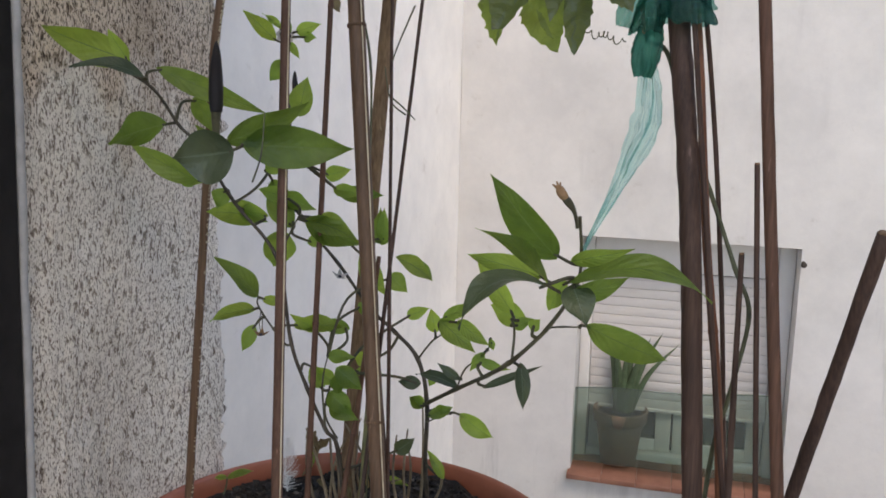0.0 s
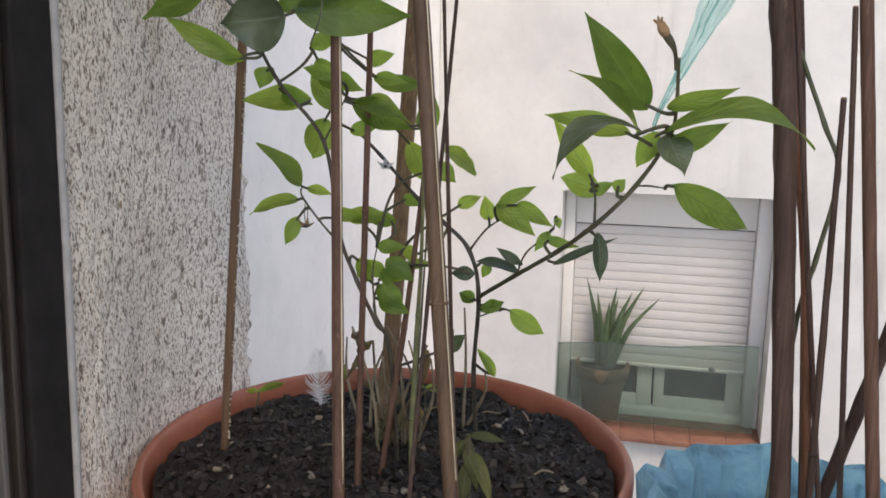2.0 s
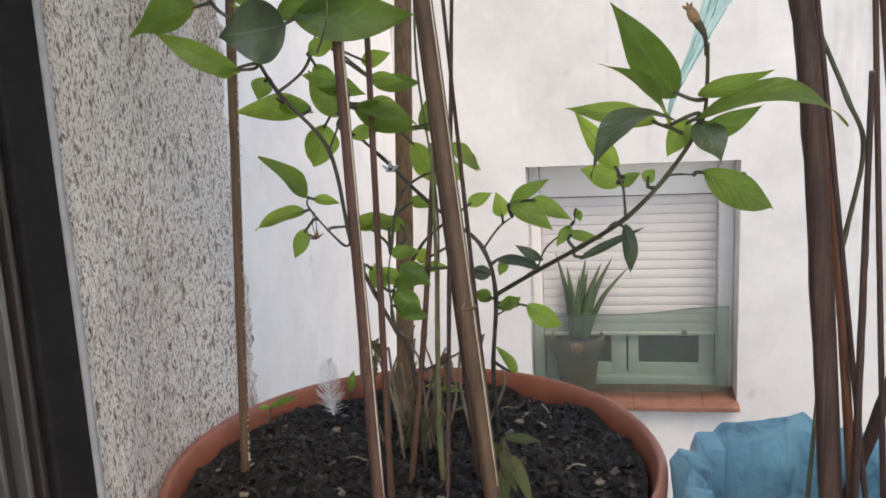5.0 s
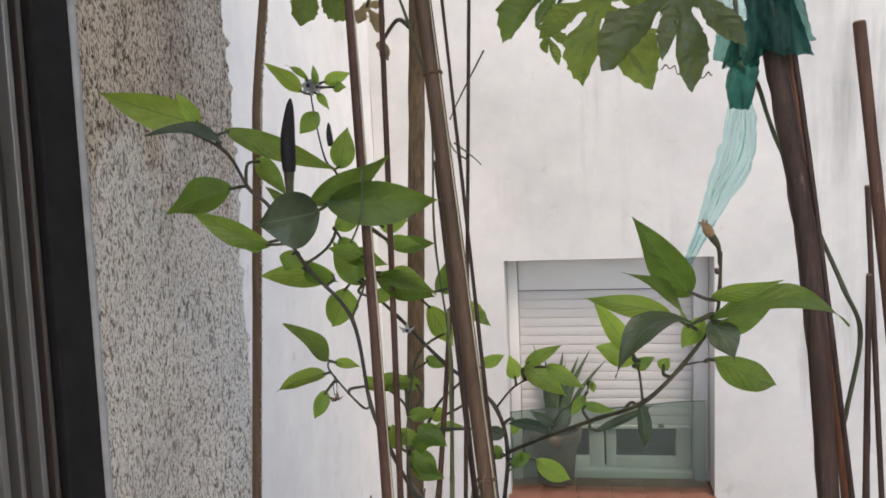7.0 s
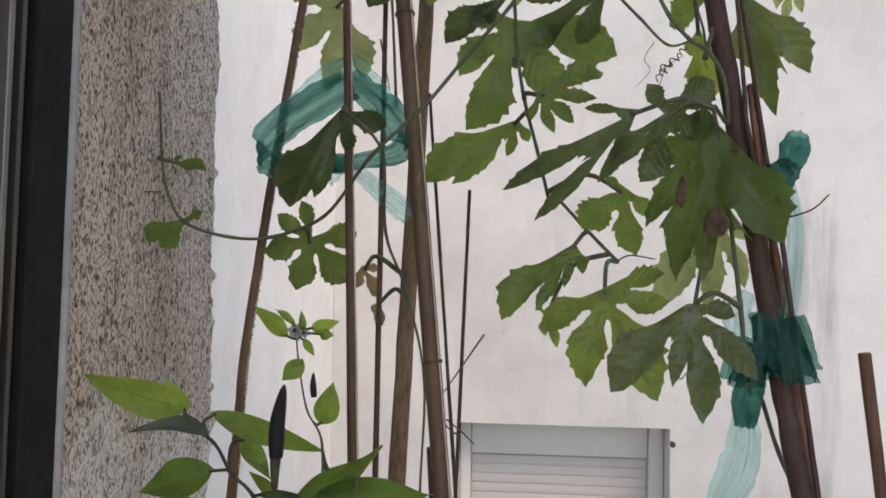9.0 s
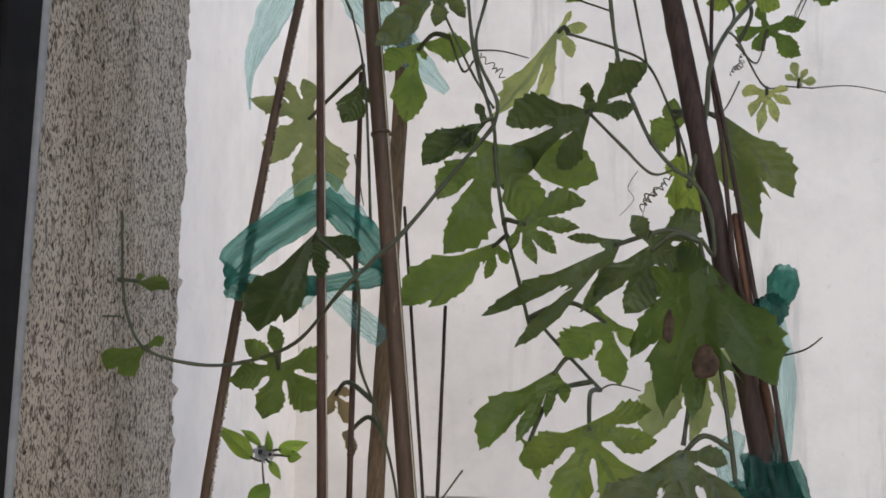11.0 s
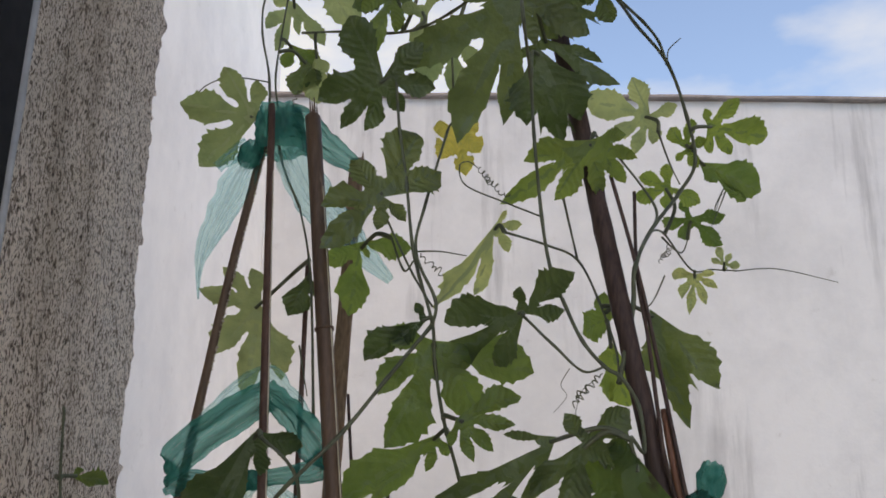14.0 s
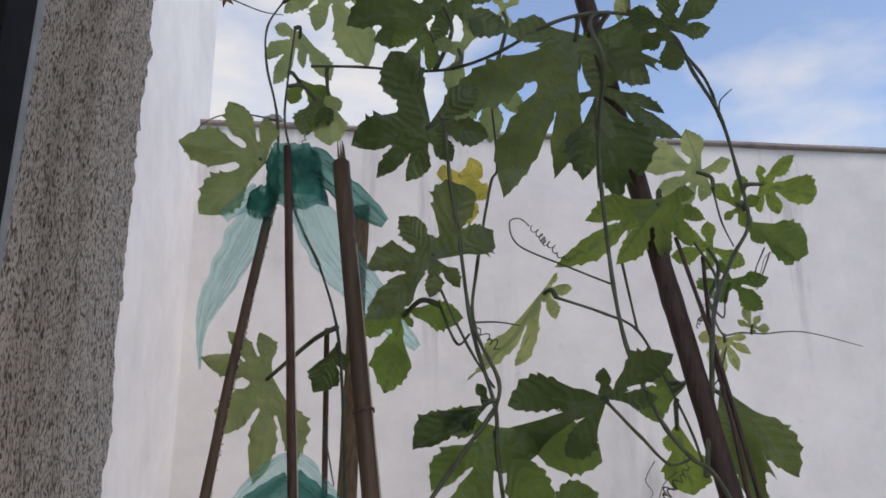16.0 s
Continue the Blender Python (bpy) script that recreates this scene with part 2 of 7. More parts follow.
STUCCO = mat_stucco()
FAR_PLASTER = mat_plaster("weathered_white_plaster", (0.73, 0.712, 0.70), (0.63, 0.613, 0.60), streaks=0.8)
SIDE_PLASTER = mat_plaster("white_plaster", (0.90, 0.865, 0.825), (0.835, 0.80, 0.76))
ROOM_PAINT = mat_plaster("room_paint", (0.84, 0.82, 0.79), (0.78, 0.76, 0.73))
ROOM_FLOOR = mat_speckled("tiled_floor", (0.42, 0.38, 0.33), (0.55, 0.50, 0.45), 8)
CONCRETE = mat_speckled("concrete", (0.14, 0.135, 0.13), (0.22, 0.215, 0.205), 12, 0.9)
COPING = mat_speckled("coping_clay", (0.20, 0.165, 0.15), (0.33, 0.28, 0.255), 14, 0.85)
ALU_DARK = mat_speckled("dark_bronze_aluminium", (0.080, 0.066, 0.060), (0.112, 0.094, 0.086), 40, 0.42, (1, 1, 0.05), 0.5, 0.1)
ALU_BLACK = mat_speckled("black_rubber_and_room_darkness", (0.015, 0.014, 0.0145), (0.024, 0.0225, 0.023), 40, 0.85, spec=0.2)
ALU_GREY = mat_speckled("grey_aluminium", (0.19, 0.18, 0.175), (0.26, 0.25, 0.245), 40, 0.4, (1, 1, 0.05), 0.6, 0.1)
GASKET = mat_speckled("pale_sealant", (0.34, 0.34, 0.345), (0.48, 0.48, 0.485), 60, 0.6)
TERRACOTTA = mat_speckled("terracotta_plastic", (0.29, 0.085, 0.048), (0.39, 0.125, 0.072), 22, 0.38, relief=0.08)
SILL_TILE = mat_speckled("sill_tile", (0.22, 0.095, 0.064), (0.32, 0.145, 0.098), 10, 0.55)
CLAY_POT = mat_speckled("weathered_clay", (0.20, 0.112, 0.074), (0.30, 0.180, 0.122), 16, 0.85)
SOIL = mat_speckled("potting_soil", (0.006, 0.0045, 0.0035), (0.030, 0.022, 0.017), 90, 0.95, relief=1.0, distance=0.006)
def mat_chips():
    m, n, l, b = material("soil_chips", 0.85)
    geo = n.new("ShaderNodeNewGeometry")
    c = ramp(n, l, geo.outputs["Random Per Island"], (0.0, (0.006, 0.005, 0.004)), (0.6, (0.014, 0.010, 0.0078)), (0.90, (0.032, 0.024, 0.019)), (0.98, (0.075, 0.058, 0.046)), (1.0, (0.24, 0.20, 0.16)))
    f = noise_node(n, l, 160, 4)
    l.new(mix(n, l, "MULTIPLY", 0.6, c, ramp(n, l, f, (0.35, (0.5, 0.5, 0.5)), (0.65, (1.3, 1.3, 1.3)))), b.inputs["Base Color"])
    b.inputs["Specular IOR Level"].default_value = 0.38
    b.inputs["Roughness"].default_value = 0.6
    bump(n, l, b, f, 0.6, 0.001)
    return m


def mat_cane(name, dark, light, rough=0.55, spec=0.3):
    """Weathered cane: long fibres, darker blotches, a few pale scuffs."""
    m, n, l, b = material(name, rough)
    b.inputs["Specular IOR Level"].default_value = spec
    fibre = noise_node(n, l, 420, 4, stretch=(1, 1, 0.012), rough=0.6)
    blotch = noise_node(n, l, 38, 5, stretch=(1, 1, 0.22), rough=0.65)
    scuff = noise_node(n, l, 150, 4, stretch=(1, 1, 0.10), rough=0.6)
    c = ramp(n, l, fibre, (0.20, dark), (0.80, light))
    c = mix(n, l, "MULTIPLY", 0.6, c, ramp(n, l, blotch, (0.34, (0.48, 0.44, 0.42)), (0.60, (1.15, 1.12, 1.1))))
    c = mix(n, l, "MIX", ramp(n, l, scuff, (0.66, (0, 0, 0)), (0.74, (0.55, 0.55, 0.55))), c, tuple(min(0.6, v * 1.8 + 0.05) for v in light))
    info = n.new("ShaderNodeObjectInfo")
    hs = n.new("ShaderNodeHueSaturation")
    mr = n.new("ShaderNodeMapRange")
    mr.inputs["To Min"].default_value, mr.inputs["To Max"].default_value = 0.85, 1.15
    l.new(info.outputs["Random"], mr.inputs["Value"])
    l.new(mr.outputs["Result"], hs.inputs["Value"])
    l.new(c, hs.inputs["Color"])
    l.new(hs.outputs["Color"], b.inputs["Base Color"])
    bump(n, l, b, mix(n, l, "ADD", 0.7, fibre, blotch), 0.4, 0.0008)
    return m


BARK = mat_chips()
CANE_BROWN = mat_cane("brown_cane", (0.070, 0.034, 0.024), (0.165, 0.086, 0.06), 0.55, 0.25)
CANE_DARK = mat_cane("dark_cane", (0.036, 0.021, 0.017), (0.112, 0.066, 0.052), 0.6, 0.25)
CANE_TAN = mat_cane("bamboo_cane", (0.088, 0.050, 0.032), (0.175, 0.105, 0.066), 0.50, 0.28)
CANE_RED = mat_cane("reddish_cane", (0.12, 0.044, 0.026), (0.28, 0.12, 0.066), 0.5, 0.3)
CANE_PALE = mat_cane("split_wood", (0.12, 0.07, 0.04), (0.33, 0.215, 0.135), 0.65, 0.25)
PITH = mat_speckled("pale_cane_fibre", (0.42, 0.34, 0.24), (0.62, 0.53, 0.40), 60, 0.8)
CRUMB = mat_speckled("pale_crumb", (0.16, 0.12, 0.085), (0.36, 0.29, 0.21), 200, 0.85)
STEM_DARK = mat_speckled("purple_green_stem", (0.036, 0.033, 0.020), (0.095, 0.090, 0.048), 60, 0.55)
STEM_WOOD = mat_speckled("woody_stem", (0.036, 0.030, 0.023), (0.095, 0.078, 0.058), 60, 0.7, relief=0.7)
STEM_VINE = mat_speckled("vine_stem", (0.056, 0.060, 0.032), (0.125, 0.130, 0.070), 60, 0.6)
STEM_GREEN = mat_speckled("fresh_green_stalk", (0.11, 0.115, 0.045), (0.21, 0.20, 0.085), 60, 0.6)
STEM_DRY = mat_speckled("dry_stem", (0.14, 0.105, 0.07), (0.31, 0.245, 0.165), 60, 0.8)
LEAF = mat_leaf("pepper_leaf_green", (0.060, 0.108, 0.030), (0.42, 0.60, 0.11), 0.38, 0.28, thin=0.56)
# greyer, duller tone for single pepper leaves
LEAF_DEEP = mat_leaf("grey_leaf_green", (0.062, 0.086, 0.056), (0.12, 0.17, 0.07), 0.42, 0.15, thin=0.25)
LEAF_WILTED = mat_leaf("wilted_leaf_green", (0.085, 0.095, 0.035), (0.22, 0.23, 0.06), 0.6, 0.3, thin=0.35)
LEAF_LIGHT = mat_leaf("young_leaf_green", (0.10, 0.18, 0.038), (0.48, 0.68, 0.13), 0.4, 0.16)
VINE_LEAF = mat_leaf("vine_leaf_green", (0.056, 0.082, 0.036), (0.38, 0.50, 0.10), 0.42, 0.5, thin=0.55, relief_depth=0.0024, midrib=0.042)
# darker copy of the vine leaf: backlit shade is put into its colours
VINE_DARK = mat_leaf("vine_leaf_shaded", (0.056, 0.074, 0.042), (0.25, 0.32, 0.08), 0.40, 0.5, thin=0.42, relief_depth=0.0024, midrib=0.042)
VINE_LIGHT = mat_leaf("vine_leaf_light", (0.16, 0.20, 0.08), (0.66, 0.70, 0.30), 0.5, 0.34, thin=0.62, relief_depth=0.0024, midrib=0.042)
VINE_SPOT = mat_leaf("vine_leaf_spotted", (0.056, 0.086, 0.040), (0.33, 0.44, 0.09), 0.45, 0.34, spots=(0.09, 0.06, 0.03), thin=0.5, relief_depth=0.0024, midrib=0.042)
LEAF_YELLOW = mat_leaf("yellow_leaf", (0.42, 0.36, 0.08), (0.80, 0.68, 0.16), 0.6)
LEAF_DRY = mat_leaf("dry_leaf", (0.27, 0.21, 0.14), (0.36, 0.27, 0.17), 0.85, 0.3, relief_depth=0.0015)
PEPPER = mat_speckled("black_pepper_skin", (0.010, 0.008, 0.011), (0.022, 0.018, 0.022), 30, 0.5, relief=0.1, spec=0.35)
PETAL = mat_leaf("pale_petal", (0.62, 0.58, 0.64), (0.7, 0.66, 0.72), 0.6)
WITHERED = mat_speckled("withered_petal", (0.16, 0.08, 0.035), (0.36, 0.22, 0.12), 80, 0.9)
LEAF_BROWN = mat_speckled("dead_leaf_tissue", (0.045, 0.026, 0.016), (0.15, 0.088, 0.05), 160, 0.8, relief=0.6)
ANTHER = mat_speckled("anther", (0.03, 0.03, 0.05), (0.08, 0.08, 0.10), 80, 0.7)
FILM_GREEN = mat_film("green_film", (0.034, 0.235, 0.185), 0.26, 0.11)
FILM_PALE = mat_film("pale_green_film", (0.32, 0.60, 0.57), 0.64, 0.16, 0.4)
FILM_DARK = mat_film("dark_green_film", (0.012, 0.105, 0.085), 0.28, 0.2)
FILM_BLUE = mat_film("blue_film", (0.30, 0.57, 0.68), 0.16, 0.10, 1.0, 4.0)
PVC = mat_speckled("white_pvc", (0.75, 0.715, 0.69), (0.81, 0.775, 0.75), 5, 0.4, relief=0.03)
SHUTTER = mat_speckled("shutter_pvc", (0.61, 0.575, 0.56), (0.67, 0.635, 0.62), 6, 0.5, (1, 1, 3), relief=0.03)
ALOE = mat_speckled("aloe_skin", (0.065, 0.105, 0.055), (0.12, 0.17, 0.09), 30, 0.5)
FEATHER = mat_speckled("white_feather", (0.80, 0.79, 0.78), (0.92, 0.91, 0.90), 60, 0.9)
IRON = mat_speckled("rusty_iron", (0.03, 0.025, 0.022), (0.08, 0.06, 0.05), 50, 0.7)


def mat_glass(name, tint, clear, rough=0.03, body=0.25):
    m, n, l, b = material(name, rough)
    b.inputs["Base Color"].default_value = (*[v * body for v in tint], 1)
    tp = n.new("ShaderNodeBsdfTransparent")
    tp.inputs["Color"].default_value = (*tint, 1)
    mx = n.new("ShaderNodeMixShader")
    mx.inputs["Fac"].default_value = clear
    l.new(b.outputs["BSDF"], mx.inputs[1])
    l.new(tp.outputs["BSDF"], mx.inputs[2])
    l.new(mx.outputs["Shader"], n["Material Output"].inputs["Surface"])
    return m


PANE = mat_glass("window_glass", (0.55, 0.68, 0.66), 0.55)
SCREEN = mat_glass("smoked_green_screen", (0.70, 0.78, 0.745), 0.86, 0.35, 0.42)


# ---- building blocks ----
ORIGIN = {}


def thing(name, base, label, category, group="", kind=""):
    ob = new(name)
    ob.location = base
    ob.empty_display_size = 0.02
    ORIGIN[ob.name] = Vector(base)
    return tagged(ob, label, category, group, kind)


def part(name, bm, mat, parent=None, label="", smooth=True):
    """One mesh object from a bmesh in world metres, under a thing or a part."""
    me = bpy.data.meshes.new(name)
    shift = ORIGIN[parent.name] if parent else Vector((0, 0, 0))
    bmesh.ops.translate(bm, verts=bm.verts, vec=-shift)
    if smooth:
        for f in bm.faces:
            f.smooth = True
    bm.to_mesh(me)
    bm.free()
    for k in (mat if isinstance(mat, (list, tuple)) else [mat]):
        me.materials.append(k)
    ob = new(name, me)
    if parent:
        ob.parent = parent
        ORIGIN[ob.name] = shift
    return tagged(ob, label)


def box(bm, x0, x1, y0, y1, z0, z1, bevel=0.0):
    m = Matrix.LocRotScale(((x0 + x1) / 2, (y0 + y1) / 2, (z0 + z1) / 2), None, (x1 - x0, y1 - y0, z1 - z0))
    made = bmesh.ops.create_cube(bm, size=1.0, matrix=m)["verts"]
    if bevel:
        edges = list({e for v in made for e in v.link_edges})
        bmesh.ops.bevel(bm, geom=edges, offset=bevel, segments=2, affect="EDGES", profile=0.5)
    return bm


def smooth_path(points, per=6):
    pts = [Vector(p) for p in points]
    if len(pts) == 2:
        return [pts[0].lerp(pts[1], k / (per * 2)) for k in range(per * 2 + 1)]
    out = []
    for i in range(len(pts) - 1):
        p0, p1, p2, p3 = pts[max(i - 1, 0)], pts[i], pts[i + 1], pts[min(i + 2, len(pts) - 1)]
        for k in range(per):
            t = k / per
            out.append(0.5 * ((2 * p1) + (p2 - p0) * t + (2 * p0 - 5 * p1 + 4 * p2 - p3) * t * t + (3 * p1 - p0 - 3 * p2 + p3) * t ** 3))
    out.append(pts[-1])
    return out


def tube(bm, path, radius, sides=8, flat=1.0, rough=0.0, cap=True):
    """Skin along a path; radius(k) from 0 to 1, flat squeezes the section, rough makes it uneven."""
    rings = []
    side = None
    for i, p in enumerate(path):
        d = (path[min(i + 1, len(path) - 1)] - path[max(i - 1, 0)])
        d = d.normalized() if d.length > 1e-9 else Vector((0, 0, 1))
        if side is None:
            side = d.cross(Vector((0.3, 1, 0.2))).normalized()
        side = (side - d * side.dot(d)).normalized()
        up = d.cross(side)
        r = radius(i / (len(path) - 1))
        ring = []
        for k in range(sides):
            a = 2 * math.pi * k / sides
            q = 1 + (rough * noise.noise((p + side * math.cos(a) * 0.02 + up * math.sin(a) * 0.02) * 90) if rough else 0)
            ring.append(bm.verts.new(p + (side * math.cos(a) + up * math.sin(a) * flat) * r * q))
        rings.append(ring)
    for a, b in zip(rings, rings[1:]):
        for k in range(sides):
            bm.faces.new((a[k], a[(k + 1) % sides], b[(k + 1) % sides], b[k]))
    if cap:
        bm.faces.new(rings[0][::-1])
        bm.faces.new(rings[-1])
    return bm


def lathe(bm, profile, cx, cy, sides=64, wobble=0.0):
    rings = []
    for r, z in profile:
        ring = []
        for k in range(sides):
            a = 2 * math.pi * k / sides
            q = r * (1 + wobble * noise.noise(Vector((math.cos(a) * 2, math.sin(a) * 2, z * 6))))
            ring.append(bm.verts.new((cx + q * math.cos(a), cy + q * math.sin(a), z)))
        rings.append(ring)
    for a, b in zip(rings, rings[1:]):
        for k in range(sides):
            bm.faces.new((a[k], a[(k + 1) % sides], b[(k + 1) % sides], b[k]))
    bm.faces.new(rings[0][::-1])
    return bm


# ---- setting: the courtyard ----
EDGE_Y, REVEAL_X = 0.835, -0.350     # outer corner and face of the stucco jamb
FAR_Y, CORNER_X = 4.0, -0.90
LEDGE_Z, GROUND_Z, HEAD_Z = -0.24, -3.2, 2.9


def stucco_jamb():
    """Rough stucco coat on the side of the window opening, turning the corner to the outside of the house."""
    loop = []
    for k in range(150):                                  # reveal, from the frame outwards
        loop.append((REVEAL_X, 0.5 + (EDGE_Y - 0.012 - 0.5) * k / 149))
    for k in range(1, 7):                                 # worn corner
        a = math.pi / 2 * k / 6
        loop.append((REVEAL_X - 0.012 + 0.012 * math.cos(a), EDGE_Y - 0.012 + 0.012 * math.sin(a)))
    for k in range(1, 26):
        loop.append((REVEAL_X - 0.012 - 0.9 * (k / 25) ** 1.5, EDGE_Y))
    back = [(loop[-1][0], 0.5), ]
    rows = 700
    z0, z1 = LEDGE_Z, HEAD_Z
    bm = bmesh.new()
    grid = []
    for j in range(rows + 1):
        z = z0 + (z1 - z0) * (j / rows) ** 1.35
        row = []
        for i, (x, y) in enumerate(loop):
            lean = max(0.0, min(1.0, (0.52 - z) / 0.36)) if i < 150 else 0.0
            x -= 0.019 * lean * lean * (3 - 2 * lean) * (0.5 + 0.5 * math.cos(math.pi * min(1.0, abs(y - 0.678) / 0.142)))
            p = Vector((x, y, z))
            n = noise.noise(p * 95) * 0.0016 + noise.noise(p * 210) * 0.0012 + noise.noise(p * 11) * 0.003
            lump = max(0.0, noise.noise(p * 66 + Vector((7, 1, 3))) - 0.24) * 0.026
            if i < 150:
                fade = min(1.0, i / 8)
                row.append(bm.verts.new((x + (n + lump * 0.05) * fade, y, z)))
            elif i < 156:
                row.append(bm.verts.new((x + n, y + n * 1.8 + lump * 1.5, z)))
            else:
                row.append(bm.verts.new((x, y + n, z)))
        for x, y in back:
            row.append(bm.verts.new((x, y, z)))
        grid.append(row)
    m = len(grid[0])
    for a, b in zip(grid, grid[1:]):
        for i in range(m):
            bm.faces.new((a[i], a[(i + 1) % m], b[(i + 1) % m], b[i]))
    bm.faces.new(grid[0][::-1])
    bm.faces.new(grid[-1])
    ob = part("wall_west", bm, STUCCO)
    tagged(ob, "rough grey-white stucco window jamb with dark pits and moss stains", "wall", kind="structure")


def plain_wall(name, boxes, mat, label, category="wall"):
    bm = bmesh.new()
    for b in boxes:
        box(bm, *b)
    ob = part(name, bm, mat, smooth=False)
    return tagged(ob, label, category, kind="structure")


def uneven_sheet(name, origin, ux, uz, nx, nz, thick, mat, label, hole=None, relief=0.006):
    """A plastered wall: a slightly wavy front, real thickness, and an opening cut through where there is one."""
    o, ux, uz = Vector(origin), Vector(ux), Vector(uz)
    nrm = ux.cross(uz).normalized()
    us, vs = [i / nx for i in range(nx + 1)], [j / nz for j in range(nz + 1)]
    if hole:
        us, vs = sorted(set(us) | {hole[0], hole[1]}), sorted(set(vs) | {hole[2], hole[3]})
    bm = bmesh.new()
    front, rear = {}, {}
    for i, u in enumerate(us):
        for j, v in enumerate(vs):
            p = o + ux * u + uz * v
            front[i, j] = bm.verts.new(p + nrm * relief * (noise.noise(p * 1.7) + 0.4 * noise.noise(p * 6)))
            rear[i, j] = bm.verts.new(p - nrm * thick)
    keep = set()
    for i in range(len(us) - 1):
        for j in range(len(vs) - 1):
            um, vm = (us[i] + us[i + 1]) / 2, (vs[j] + vs[j + 1]) / 2
            if not (hole and hole[0] < um < hole[1] and hole[2] < vm < hole[3]):
                keep.add((i, j))
    for i, j in keep:
        for d, flip in ((front, False), (rear, True)):
            q = [d[i, j], d[i + 1, j], d[i + 1, j + 1], d[i, j + 1]]
            bm.faces.new(q[::-1] if flip else q)
        for (di, dj), (a, b) in {(-1, 0): ((i, j), (i, j + 1)), (1, 0): ((i + 1, j), (i + 1, j + 1)),
                                 (0, -1): ((i, j), (i + 1, j)), (0, 1): ((i, j + 1), (i + 1, j + 1))}.items():
            if (i + di, j + dj) not in keep:
                bm.faces.new((front[a], front[b], rear[b], rear[a]))
    bmesh.ops.recalc_face_normals(bm, faces=bm.faces)
    ob = part(name, bm, mat, smooth=False)
    return tagged(ob, label, "wall", kind="structure")


WIN_X0, WIN_X1, WIN_Z0, WIN_Z1 = -0.298, 0.672, -1.215, -0.052


def courtyard():
    far_w, far_h = 8.0, 2.585 - GROUND_Z
    u = [(WIN_X0 - CORNER_X) / far_w, (WIN_X1 - CORNER_X) / far_w]
    v = [(WIN_Z0 - GROUND_Z) / far_h, (WIN_Z1 - GROUND_Z) / far_h]
    uneven_sheet("wall_north", (CORNER_X, FAR_Y, GROUND_Z), (far_w, 0, 0), (0, 0, far_h), 80, 60, 0.22, FAR_PLASTER,
                 "weathered white plaster courtyard wall with grey rain streaks", (u[0], u[1], v[0], v[1]))
    # coping along the top, slightly proud, with an uneven edge
    bm = bmesh.new()
    rows = []
    for i in range(121):
        x = CORNER_X - 0.01 + 7.9 * i / 120
        e = 0.006 * noise.noise(Vector((x * 3, 0, 0)))
        rows.append([bm.verts.new((x, y, z + e)) for y, z in ((FAR_Y - 0.025, 2.587), (FAR_Y - 0.025, 2.609), (FAR_Y + 0.10, 2.626), (FAR_Y + 0.25, 2.609), (FAR_Y + 0.25, 2.587))])
    for a, b in zip(rows, rows[1:]):
        for k in range(5):
            bm.faces.new((a[k], b[k], b[(k + 1) % 5], a[(k + 1) % 5]))
    bm.faces.new(rows[0])
    bm.faces.new(rows[-1][::-1])
    bmesh.ops.recalc_face_normals(bm, faces=bm.faces)
    tagged(part("trim_coping", bm, COPING), "dark weathered coping on the top of the courtyard wall", "coping", kind="structure")
    # taller neighbouring wall that meets it at the corner
    uneven_sheet("wall_northwest", (CORNER_X, EDGE_Y + 0.005, GROUND_Z), (0, 3.365, 0), (0, 0, 9.2), 40, 60, 0.3, SIDE_PLASTER,
                 "tall smooth white plaster wall of the neighbouring house")
    plain_wall("wall_east", [(7.1, 7.3, 0.9, 4.0, GROUND_Z, 3.2)], SIDE_PLASTER, "white plaster wall closing the courtyard")
    plain_wall("ground", [(-60, 60, -60, 90, GROUND_Z - 0.3, GROUND_Z)], CONCRETE, "grey concrete courtyard ground", "ground")
    # mortar lump on the coping
    bm = bmesh.new()
    bmesh.ops.create_icosphere(bm, subdivisions=3, radius=1.0)
    for w in bm.verts:
        w.co = Vector((w.co.x * 0.055, w.co.y * 0.04, max(w.co.z, -0.3) * 0.035)) * (1 + 0.25 * noise.noise(w.co * 2)) + Vector((-0.555, FAR_Y + 0.04, 2.64))
    tagged(part("mortar_lump", bm, CONCRETE), "grey lump of old mortar stuck on the coping", "mortar")


